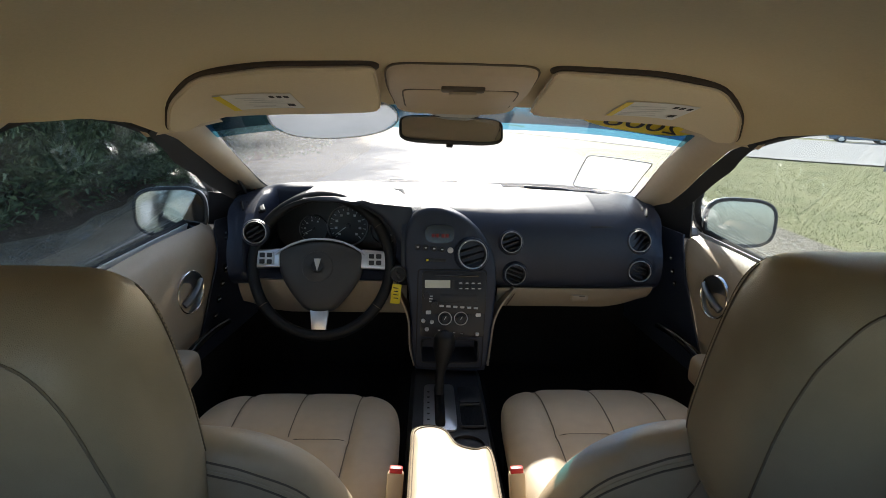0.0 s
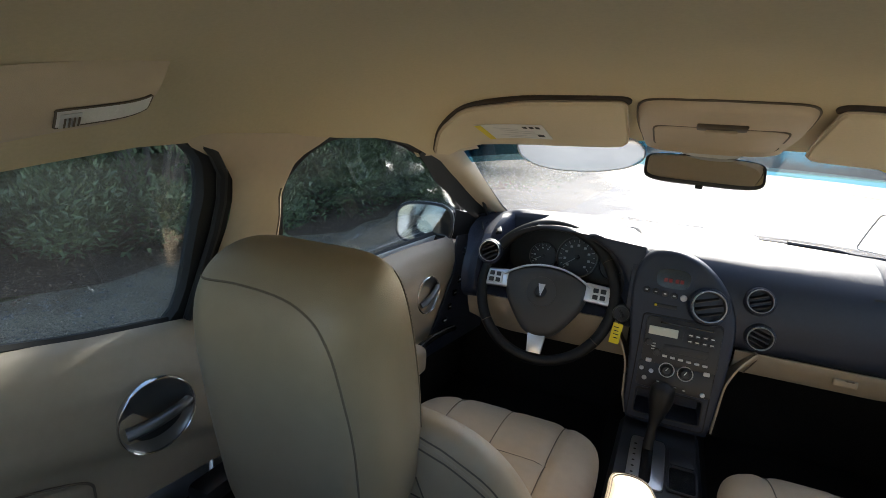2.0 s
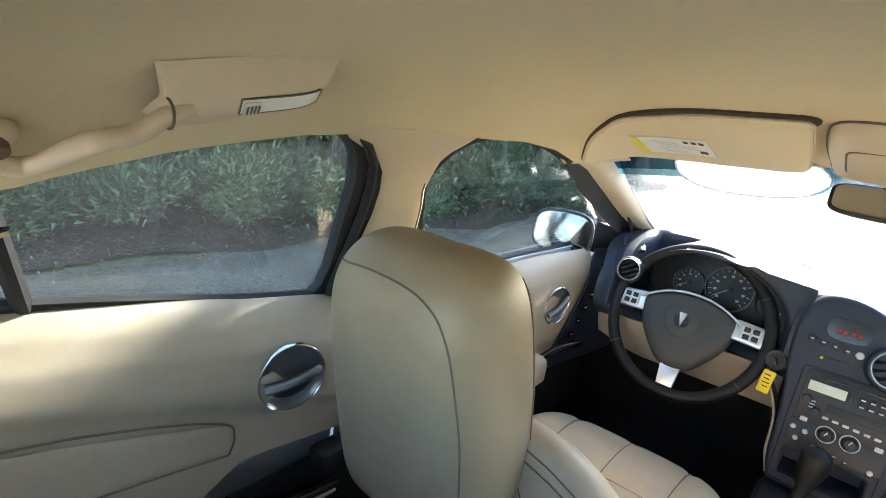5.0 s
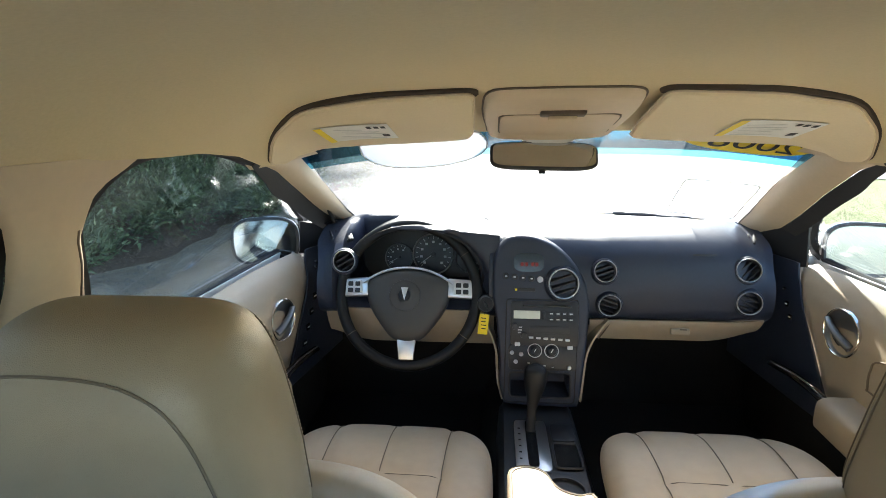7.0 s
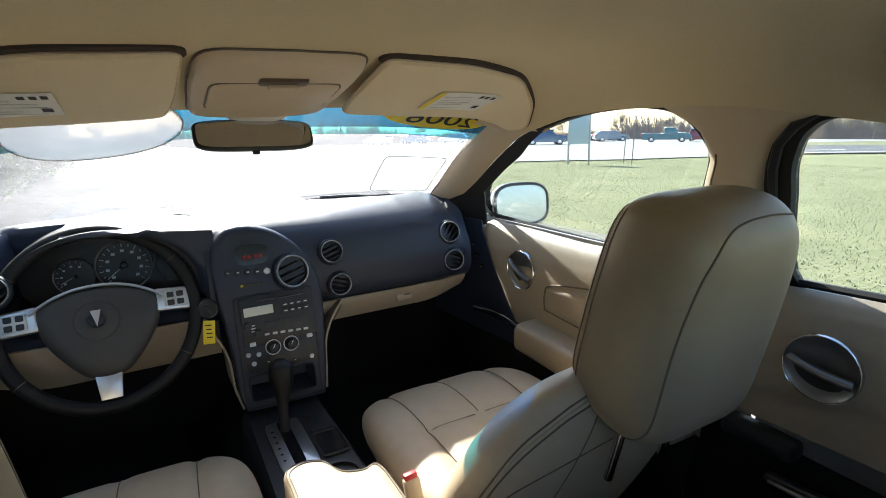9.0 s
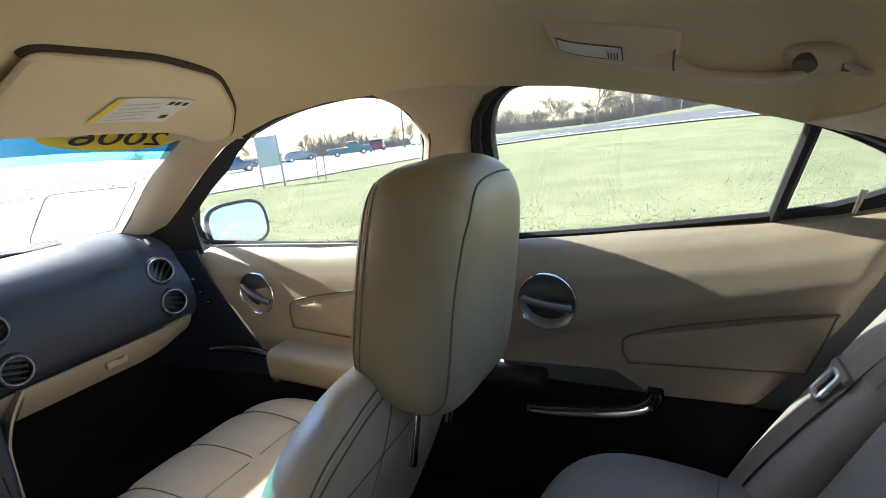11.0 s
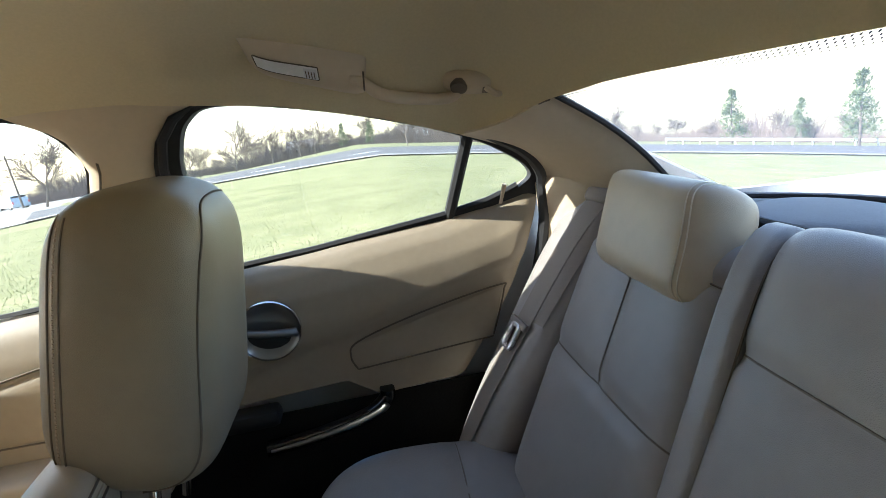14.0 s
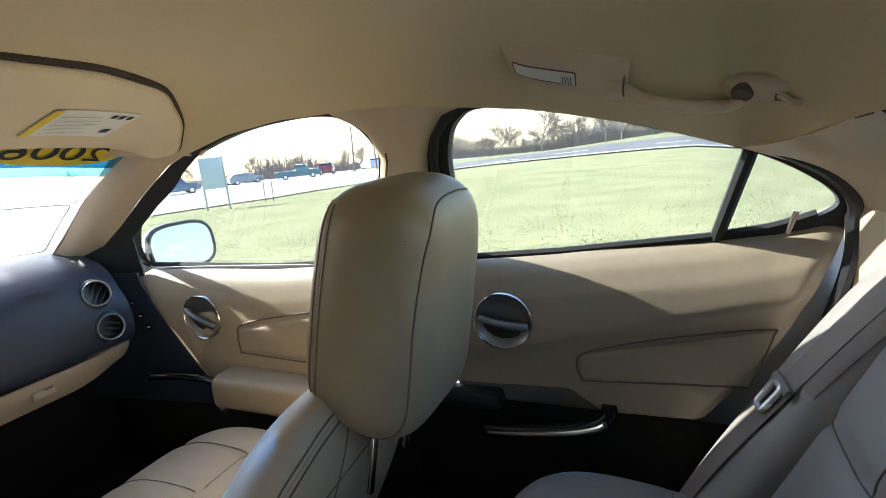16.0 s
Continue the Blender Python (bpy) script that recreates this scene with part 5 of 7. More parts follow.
part("shift_lever", tube(spline([con_pose(-0.022, -0.06, 0.004).translation, (-0.020, -0.045, 0.480), (-0.014, -0.028, 0.525), (-0.010, -0.014, 0.566), (-0.009, -0.008, 0.600)], 34), lambda k: 0.012 + 0.017 * smooth(0.30, 0.74, k) - 0.019 * smooth(0.80, 1.0, k) ** 2.4, 18), M["wheel"], con, "black leather shift lever")

arm = thing("armrest_box", "beige leather centre armrest with stitched edges", "armrest")
bm = bmesh.new()
AM = pose(-0.008, -0.555, 0.540)
out = spline([(-0.076, 0.19, 0), (-0.045, 0.205, 0), (-0.012, 0.19, 0), (0.010, 0.145, 0), (0.045, 0.128, 0), (0.076, 0.125, 0), (0.080, 0.0, 0), (0.080, -0.18, 0), (0, -0.19, 0), (-0.080, -0.18, 0), (-0.080, 0.0, 0), (-0.079, 0.14, 0)], 60, True)


def arm_lid(u, v):
    i = int(round(u * 60)) % 60
    k = [0.96, 1.0, 1.0, 0.975, 0.92, 0.75, 0.4, 0.0][int(round(v * 7))]
    h = [-0.08, -0.07, 0.008, 0.018, 0.023, 0.026, 0.028, 0.028][int(round(v * 7))]
    return AM @ Vector((out[i].x * k, out[i].y * k, h))


part("lid", grid(arm_lid, 60, 8, wrap_u=True), M["leather"], arm, "padded leather lid")
for k in (0.955, 0.905):
    part("stitching", tube([AM @ Vector((p.x * k, p.y * k, 0.0205 if k > 0.93 else 0.0240)) for p in out], 0.0009, 5, True), M["seam"], arm)
part("box", rbox(0.150, 0.34, 0.24, pose(-0.008, -0.565, 0.345), 0.012, 2), M["dash2"], arm)
for sx in (-1, 1):
    bk = thing("belt_buckle", "beige seat belt buckle with a red release button", "belt buckle", "front belt buckles")
    m = pose(sx * 0.115, -0.475, 0.47, -14, -sx * 4, 0)
    part("stalk", rbox(0.030, 0.020, 0.13, m, 0.006, 2), M["pillar"], bk)
    part("release_button", rbox(0.024, 0.015, 0.014, m @ pose(0, 0, 0.066), 0.003, 2), M["red"], bk)

# ---------------------------------------------------------------- overhead: visors, console, mirror, lamps
def visor(s):
    v = thing("sun_visor", "beige cloth sun visor folded up against the headliner", "sun visor", "sun visors")
    out = rounded_poly([(0.172, -0.035), (0.160, -0.14), (0.152, -0.352), (0.320, -0.340), (0.466, -0.296), (0.548, -0.228), (0.592, -0.150), (0.588, -0.070), (0.50, -0.030), (0.34, -0.015)], 8, 0.026)
    NV = len(out)
    cx, cy = 0.36, -0.17

    def pt(x, y, drop):
        base = roof_at(x, y)
        k = (y + 0.02) / -0.27
        z = 1.153 + 0.066 * k - 0.004 * max(0, (x - 0.16) / 0.2) - 0.020 * max(0, (x - 0.36) / 0.2) ** 2
        return Vector((s * x, y, min(z, base.z - 0.015) - drop))

    def f(u, w):
        i = int(round(u * NV)) % NV
        j = int(round(w * 12))
        k = [0.0, 0.6, 0.9, 0.985, 1.0, 0.985, 0.9, 0.75, 0.6, 0.45, 0.3, 0.15, 0.0][j]
        d = [-0.010, -0.010, -0.009, -0.005, 0.0, 0.006, 0.010, 0.0115, 0.012, 0.012, 0.012, 0.012, 0.012][j]
        return pt(cx + (out[i].x - cx) * k, cy + (out[i].y - cy) * k, d)
    part("panel", grid(f, NV, 13, wrap_u=True), M["visor"], v)
    part("edge_piping", tube([pt(cx + (p.x - cx) * 1.004, cy + (p.y - cy) * 1.004, 0.0) for p in out], 0.0022, 5, True), M["pillar"], v)
    part("hinge", tube([pt(0.52, -0.045, -0.004), pt(0.56, -0.05, -0.004), pt(0.575, -0.075, -0.012)], 0.008, 8), M["pillar"], v)
    # Dark tube is piping plus the painted shadow gap below the headliner.
    rear = [p for p in out if p.y < -0.145 and (p.x > 0.2 or p.y < -0.22)]
    part("rear_piping_shadow", tube([pt(cx + (p.x - cx) * 1.012, cy + (p.y - cy) * 1.015, -0.008) for p in rear], 0.0064, 7), M["gap"], v, "dark brown piped rear edge, the shadow gap above it painted in")
    # warning label
    x0 = 0.318 if s > 0 else -0.465
    def lab(xa, xb, ya, yb, drop):
        def g(u, w):
            x, y = xa + (xb - xa) * u, ya + (yb - ya) * w
            p = pt(abs(x), y, drop)
            return Vector((x, y, p.z))
        return grid(g, 6, 6)
    lb = part("warning_label", thick(lab(x0, x0 + 0.145, -0.115, -0.232, 0.0136), 0.0008), M["paper"], v, "white warning label with a yellow edge")
    part("yellow_edge", thick(lab(x0, x0 + 0.014, -0.115, -0.232, 0.0152), 0.0006), M["yellow"], lb)
    for k in range(5):
        y = -0.135 - 0.018 * k
        wide = (0.105, 0.075, 0.11, 0.10, 0.07)[k]
        p = pt(abs(x0 + 0.02 + wide / 2), y, 0.0160)
        part("print_line", rbox(wide, 0.0032, 0.0005, Matrix.Translation((x0 + 0.02 + wide / 2, y, p.z)) @ pose(0, 0, 0, -14, 0, 0), 0), M["grey_ink"], lb, flat=True)
    bm = bmesh.new()
    for k in range(3):
        p = pt(abs(x0 + 0.105 + 0.014 * k), -0.215, 0.0160)
        part("pictogram", rbox(0.009, 0.014, 0.0005, Matrix.Translation((x0 + 0.105 + 0.014 * k, -0.215 + 0.002 * (k % 2), p.z)) @ pose(0, 0, 0, -14, 0, 0), 0), M["ink"], lb, flat=True)
    p = pt(abs(x0 + 0.127), -0.15, 0.0160)
    rbox(0.014, 0.018, 0.0005, Matrix.Translation((x0 + 0.127, -0.15, p.z)) @ pose(0, 0, 0, -14, 0, 0), 0, bm=bm)
    part("code_mark", bm, M["ink"], lb, flat=True)


visor(1)
visor(-1)

oc = thing("overhead_console", "beige plastic overhead console with a closed sunglasses bin", "overhead console")


def oc_point(x, y, drop):
    k = (y + 0.0) / -0.34
    return Vector((x, y, 1.162 + 0.077 * k - drop))


oc_out = spline([(-0.118, -0.01, 0), (-0.135, -0.10, 0), (-0.138, -0.25, 0), (-0.120, -0.340, 0), (-0.04, -0.352, 0), (0.04, -0.352, 0), (0.120, -0.340, 0), (0.138, -0.25, 0), (0.135, -0.10, 0), (0.118, -0.01, 0), (0, 0.012, 0)], 66, True)


def oc_surf(u, w):
    i = int(round(u * 66)) % 66
    j = int(round(w * 5))
    k = [1.0, 0.985, 0.955, 0.90, 0.6, 0.0][j]
    d = [-0.012, 0.004, 0.012, 0.015, 0.017, 0.018][j]
    return oc_point(oc_out[i].x * k - 0.002, -0.165 + (oc_out[i].y + 0.165) * k, d)


part("housing", grid(oc_surf, 66, 6, wrap_u=True), M["pillar"], oc)
part("outline_gap", tube([oc_point(p.x * 0.998 - 0.002, -0.165 + (p.y + 0.165) * 0.998, 0.000) for p in oc_out if p.y < -0.02], 0.0020, 6), M["seam"], oc)
lid_out = squircle(0.109, 0.084, 8, 56)
part("bin_lid", slab(lid_out, 0.006, Matrix.Translation((0.0, -0.166, 1.1860)) @ pose(0, 0, 0, 180 - 13.0, 0, 0), 0.0025), M["pillar"], oc, "closed bin lid")
part("lid_gap", tube([Matrix.Translation((0.0, -0.166, 1.1835)) @ pose(0, 0, 0, 180 - 13.0, 0, 0) @ Vector((a * 1.012, b * 1.012, 0.0)) for a, b in lid_out if b > -0.070], 0.0022, 5), M["seam"], oc)
part("latch", rbox(0.080, 0.026, 0.010, Matrix.Translation((0.002, -0.264, 1.2030)) @ pose(0, 0, 0, -13, 0, 0), 0.004, 2), mat("latch_brown", (0.11, 0.082, 0.056), 0.5, vary=0.1), oc, "dark brown latch recess")
part("latch_bar", rbox(0.050, 0.016, 0.008, Matrix.Translation((0.002, -0.256, 1.1950)) @ pose(0, 0, 0, -13, 0, 0), 0.002, 2), M["pillar"], oc, "beige pull bar of the latch")

rv = thing("rear_view_mirror", "black framed rear-view mirror hanging from the windshield", "mirror")
RM = Matrix.Translation((-0.005, 0.010, 1.112)) @ pose(0, 0, 0, 90 - 24, 0, 0) @ pose(0, 0, 0, 0, 4, 0)
part("shell", Pillow(0.124, 0.034, 0.006, 0.030, 5.0, 3.5).mesh(RM, 30), M["black"], rv)
part("glass", slab(squircle(0.118, 0.0285, 5.5, 44), 0.0015, RM @ pose(0, 0, 0.0055)), M["mirror_in"], rv, flat=True)
part("lever", rbox(0.016, 0.010, 0.008, RM @ pose(-0.004, -0.037, -0.004), 0.003), M["black"], rv)
part("stem", tube([RM @ Vector((0, 0.012, -0.02)), Vector((0.0, 0.045, 1.135)), Vector((0.0, 0.062, 1.150))], 0.010, 10), M["black"], rv)
part("mount_cover", Pillow(0.062, 0.030, 0.012, 0.012, 2.5, 3.0).mesh(Matrix.Translation((0.005, 0.020, 1.152)) @ pose(0, 0, 0, -20, 0, 0), 20), M["silver"], rv)


def grab_handle(s):
    lamp = thing("reading_lamp", "beige reading lamp housing with a ribbed clear lens on the headliner", "lamp", "reading lamps")
    back = 0.0 if s > 0 else -0.07
    # ends of the inner edge on the headliner (x, y), and how far out the lower ridge lies
    (xa0, ya0), (xa1, ya1), out = ((0.497, -0.884), (0.540, -1.056), 0.020) if s > 0 else ((0.472, -0.962), (0.508, -1.116), 0.016)

    def hull(k, v):
        """k along, front to rear; v across, inner edge over the ridge to the outer edge."""
        e = max(0.0, 1 - abs(2 * k - 1) ** 5) ** 0.5
        y, xa = ya0 + (ya1 - ya0) * k, xa0 + (xa1 - xa0) * k
        w = (0.75 + 0.25 * e)
        a = roof_at(xa, y, 0.004)
        yr = (ya0 + ya1) / 2 + (y - (ya0 + ya1) / 2) * 0.90
        r = roof_at(xa + out * w + 0.012, yr)
        r = Vector((xa + out * w, yr, r.z - 0.003 - 0.027 * e))
        m_ = a.lerp(r, 0.5) + Vector((-0.004, 0, -0.006)) * e
        c = roof_at(xa + out * w + 0.040, yr, 0.004)
        b = r.lerp(c, 0.45) + Vector((0.003, 0, -0.004)) * e
        a2 = a + Vector((0.001, 0, -0.015 * e))
        q = [a, a.lerp(a2, 0.6), a2] + spline([a2, m_ + Vector((0, 0, -0.004 * e)), r, b, c], 30)
        i = v * 32
        j = min(31, int(i))
        p = q[j].lerp(q[j + 1], i - j)
        return Vector((s * p.x, p.y, p.z))
    part("housing", grid(hull, 40, 21), M["pillar"], lamp)
    off = Vector((-s * 0.0012, 0, -0.0016))

    def field(k0, k1, v0, v1, d, nu=16, nv=6):
        return thick(grid(lambda u, v: hull(k0 + (k1 - k0) * u, v0 + (v1 - v0) * v) + off * d, nu, nv), 0.001)
    part("lens", field(0.10, 0.57, 0.30, 0.44, 1.0), M["lens"], lamp, "clear ribbed lens")
    rim = [(0.10 + 0.47 * k / 12, 0.296) for k in range(13)] + [(0.574, 0.30 + 0.14 * k / 5) for k in range(6)] + [(0.57 - 0.47 * k / 12, 0.446) for k in range(13)] + [(0.096, 0.44 - 0.14 * k / 5) for k in range(6)]
    part("lens_edge", tube([hull(a, b) + off * 1.0 for a, b in rim], 0.0012, 5, True), M["seam"], lamp)
    part("switch", field(0.46, 0.56, 0.31, 0.43, 2.0, 6, 6), M["silver"], lamp)
    for k in range(4):
        part("rib", field(0.472 + 0.022 * k, 0.480 + 0.022 * k, 0.33, 0.41, 3.0, 3, 4), M["seam"], lamp)
    g = thing("grab_handle", "beige plastic grab handle folded against the headliner", "grab handle", "grab handles")
    p0 = hull(0.93, 0.42)
    p1 = roof_at(s * 0.580, -1.188 + 0.4 * back) + Vector((0, 0, -0.010))
    mid = [p0 + Vector((0, 0.016, 0.004)), p0 + Vector((s * 0.004, -0.004, -0.006)), p0 + Vector((s * 0.012, -0.024, -0.022)), p0 + Vector((s * 0.020, -0.056, -0.032)), p1 + Vector((s * 0.004, 0.034, -0.022)), p1 + Vector((s * 0.002, 0.008, -0.018)), p1 + Vector((0, -0.002, 0.002))]
    part("bar", tube(spline(mid, 40), lambda k: 0.0110 - 0.002 * abs(2 * k - 1), 14, flat=0.85), M["pillar"], g)
    part("socket", tube([p0 + Vector((s * 0.001, -0.004 - 0.001 * math.sin(a), -0.003 + 0.0125 * math.sin(a))) + Vector((0.0125 * math.cos(a), 0, 0)) for a in (2 * math.pi * k / 20 for k in range(20))], 0.0014, 5, True), M["seam"], g)
    mm = Matrix.Translation(p1 + Vector((-s * 0.004, -0.012, -0.002))) @ pose(0, 0, 0, 14, s * 36, 0)
    part("mount", Pillow(0.020, 0.040, 0.012, 0.016, 3.2, 2.6).mesh(mm, 22), M["pillar"], g)
    part("pivot", lathe([(0, 0.010), (0.0125, 0.009), (0.0145, 0.0)], 20, mm @ pose(-s * 0.003, 0.014, -0.009, 0, 180, 0)), M["seam"], g, "dark pivot hole")
    part("coat_hook", tube(spline([mm @ Vector((-0.004, -0.026, -0.012)), mm @ Vector((0.0, -0.043, -0.020)), mm @ Vector((0.004, -0.052, -0.012)), mm @ Vector((0.004, -0.050, 0.0))], 12), 0.0048, 8), M["pillar"], g)
    part("hook_hole", rbox(0.012, 0.012, 0.003, mm @ pose(0.0, -0.028, -0.0145), 0.001), M["seam"], g)


grab_handle(1)
grab_handle(-1)
rb = thing("roof_button", "round beige trim button pressed into the headliner", "trim button")
part("cap", lathe([(0, -0.004), (0.020, -0.004), (0.023, -0.001), (0.024, 0.004)], 28, Matrix.Translation(roof_at(0.292, -1.350)) @ pose(0, 0, 0, -32, 14, 0)), M["pillar"], rb)

# sign on the windshield glass: price sticker, seen from behind
st = thing("year_sticker", "yellow oval year sticker on the windshield, seen from behind", "sticker")


def on_ws(u, v, w, h, n=3.0, push=-0.004, k=36):
    bm = bmesh.new()
    pts = squircle(w, h, n, k)
    bm.faces.new([bm.verts.new(windshield_at(u + a, v + b, push)) for a, b in pts])
    return bm


part("oval", grid(lambda u, v: windshield_at(0.825 + 0.130 * (0.02 + 0.98 * v) * math.cos(2 * math.pi * u), 0.036 + 0.115 * (0.02 + 0.98 * v) * math.sin(2 * math.pi * u), -0.003), 49, 9), M["yellow"], st, flat=True)
txt = bpy.data.curves.new("year", "FONT")
txt.body, txt.size, txt.align_x, txt.align_y, txt.extrude = "2006", 0.102, "CENTER", "CENTER", 0.0004
tob = bpy.data.objects.new("year", txt)
dep = bpy.context.evaluated_depsgraph_get()
scene.collection.objects.link(tob)
dep.update()
tm = bpy.data.meshes.new_from_object(tob.evaluated_get(dep))
bpy.data.objects.remove(tob)
for v_ in tm.vertices:
    v_.co = windshield_at(0.825 - v_.co.x / 1.17, 0.056 - v_.co.y / 0.715, -0.007 + v_.co.z)
tm.materials.clear()
tm.materials.append(M["ink"])
yo = new("numerals", tm)
yo.parent = st
tagged(yo, "black year numerals, mirrored from inside")
note = thing("paper_notice", "white paper notice on the lower corner of the windshield", "paper notice")
part("sheet", on_ws(0.845, 0.66, 0.088, 0.20, 14), M["translucent_paper"], note, flat=True)
part("edge_tape", tube([windshield_at(0.845 + a, 0.66 + b, -0.005) for a, b in squircle(0.088, 0.20, 14, 40)], 0.002, 5, True), M["grey_ink"], note)
insp = thing("inspection_sticker", "small faded orange inspection sticker on the windshield", "sticker")
part("square", thick(on_ws(0.075, 0.88, 0.022, 0.05, 8), 0.0005), mat("faded_orange", (0.75, 0.36, 0.18), 0.6), insp, flat=True)

dealer = thing("dealer_sticker", "pale oval sticker on the windshield, seen from behind", "sticker")
part("oval", on_ws(0.305, 0.12, 0.112, 0.22, 2.2), M["sticker_back"], dealer, flat=True)
part("edge", tube([windshield_at(0.305 + a, 0.12 + b, -0.005) for a, b in squircle(0.112, 0.22, 2.2, 48)], 0.0016, 5, True), M["grey_ink"], dealer)

# wipers
for k, (xa, xb) in enumerate(((-0.45, 0.05), (0.05, 0.52))):
    wp = thing("windshield_wiper", "black wiper resting at the base of the windshield", "wiper", "wipers")
    part("blade", tube([Vector((xa + (xb - xa) * t / 12, ws_base(xa + (xb - xa) * t / 12) + 0.012 - 0.025 * (t / 12), 0.872 + 0.012 * t / 12)) for t in range(13)], 0.005, 6), M["rubber"], wp)
    part("arm", tube([Vector((xa + (xb - xa) * (0.5 + 0.55 * t / 8), ws_base(xb) + 0.03, 0.880 - 0.010 * t / 8)) for t in range(9)], 0.006, 6), M["black"], wp)


# ---------------------------------------------------------------- front seats
def front_seat(s):
    seat = thing("front_seat", "beige leather bucket seat with a tall padded head restraint", "car seat", "front seats")
    i = -s                                  # towards the middle of the car
    cx = s * 0.345
    # cushion
    g = [((-0.135, 0.25), (-0.120, -0.2), 0.007, 0.012), ((0.135, 0.25), (0.120, -0.2), 0.007, 0.012), ((0.0, 0.26), (0.0, 0.02), 0.005, 0.010), ((-0.13, 0.015), (0.13, 0.015), 0.006, 0.010)]
    cush = Pillow(0.232, 0.27, 0.075, 0.10, 3.4, 3.2, shape=lambda v: Vector((v.x, v.y, v.z + 0.030 * (abs(v.x) / 0.232) ** 3 - 0.03 * (v.y / 0.27) ** 3)), grooves=g)
    m = pose(cx, -0.330, 0.440 if s > 0 else 0.425, 4, 0, 0)
    c = part("seat_cushion", cush.mesh(m, 52), M["leather"], seat, "beige leather cushion with piped panels")
    for a in g:
        part("piping", cush.seam(m, [a[0], ((a[0][0] + a[1][0]) / 2, (a[0][1] + a[1][1]) / 2), a[1]], 0.0012, 0.0022), M["seam"], c)
    part("cushion_base", rbox(0.40, 0.44, 0.12, pose(cx, -0.34, 0.30), 0.02), M["carpet"], seat)
    # backrest, local z to the rear
    rec = 27
    def lean(v):
        k = max(0.0, v.y) / 0.33
        return Vector((v.x * (1 - 0.10 * k), v.y, v.z))
    back = Pillow(0.250, 0.335, 0.075, 0.085, 2.9, 2.8, shape=lean)
    bmx = pose(0.372, -0.525, 0.470, 90 + rec, 0, 0) if s > 0 else pose(-0.405, -0.545, 0.470, 90 + rec, 0, 0)
    b = part("backrest", back.mesh(bmx, 52), M["leather"], seat, "beige leather backrest")
    for pts in ([(i * 0.06, 0.325), (i * 0.09, 0.22), (i * 0.11, 0.05), (i * 0.12, -0.2)], [(-i * 0.24, 0.19), (-i * 0.1, 0.235), (i * 0.05, 0.235), (i * 0.17, 0.18), (i * 0.228, 0.08)]):
        part("seam", back.seam(bmx, pts, 0.0014, 0.0), M["seam"], b)
    # thick piped edge along the inner shoulder
    for k in range(3):
        pts = [(i * (0.05 + 0.004 * k), 0.331 - 0.006 * k), (i * (0.13 + 0.002 * k), 0.305 - 0.008 * k), (i * (0.195 - 0.002 * k), 0.245 - 0.008 * k), (i * (0.228 - 0.004 * k), 0.14), (i * (0.236 - 0.004 * k), 0.0)]
        part("shoulder_piping", back.seam(bmx, pts, 0.0016, 0.0), M["leather"] if k == 1 else M["seam"], b)
    part("shell_edge", back.seam(bmx, [(-i * 0.2, 0.14), (-i * 0.12, -0.2), (-i * 0.1, -0.3)], 0.0016), M["seam"], b)
    # head restraint
    def hump(v):
        k = v.y / 0.19
        return Vector((v.x * (1.0 - 0.07 * max(0, k) ** 2 - 0.06 * max(0, -k)), v.y, v.z * (1.0 - 0.12 * k)))
    ha, hd = (0.120, 0.078) if s > 0 else (0.132, 0.096)
    hr = Pillow(ha, 0.174 if s > 0 else 0.212, hd, 0.104, 6.0, 6.0, shape=hump)
    up = 0.0 if s > 0 else 0.030
    hm = pose(0.398, -0.756, 0.872, 90 + 13, 0, 0) if s > 0 else pose(-0.452, -0.786, 0.824, 90 + 13, 0, 0)
    h = part("head_restraint", hr.mesh(hm, 64), M["leather2"], seat, "tall padded leather head restraint, darkened in colour for its shaded back")
    part("seam", hr.seam(hm, [(-i * 0.94 * ha, 0.140 + up), (-i * 0.76 * ha, 0.154 + up), (-i * 0.23 * ha, 0.160 + up), (i * 0.45 * ha, 0.152 + up), (i * 0.74 * ha, 0.118 + up), (i * 0.83 * ha, 0.06), (i * 0.855 * ha, -0.05), (i * 0.85 * ha, -0.13), (i * 0.83 * ha, -0.164)], 0.0015, 0.0002, 60), M["seam"], h)
    hb = hr.b

    def edge(y, dz):   # along the inner front edge of the block
        return hm @ hump(Vector((i * 1.004 * ha * max(0.0, 1 - (dz / 0.104) ** 2 - (abs(y) / hb) ** 6) ** (1 / 6), y, dz)))
    for dz in (-0.066, -0.080):
        part("edge_stitching", tube([edge(-hb * 0.82 + 1.64 * hb * k / 40, dz) for k in range(41)], 0.0011, 6), M["seam"], h)
    bm = bmesh.new()
    for k in range(0, 56):
        y = -hb * 0.82 + 1.62 * hb * k / 56
        tube([edge(y, -0.073), edge(y + 0.0032, -0.073)], 0.0011, 5, bm=bm)
    part("stitches", bm, M["leather"], h)
    # posts
    for k in (-1, 1):
        p = hm @ Vector((k * 0.06, -0.15, 0))
        part("post", tube([p, p + Vector((0, 0.03, -0.13))], 0.007, 10), M["chrome"], seat)
    part("recliner_cover", rbox(0.03, 0.16, 0.08, pose(s * 0.60, -0.44, 0.40), 0.02, 3), M["black"], seat)


front_seat(1)
front_seat(-1)

# ---------------------------------------------------------------- rear bench
bench = thing("rear_bench", "leather rear bench, sky reflection in its grey tone, with a folding split backrest", "car seat")
REC = 33
WINGS = {}


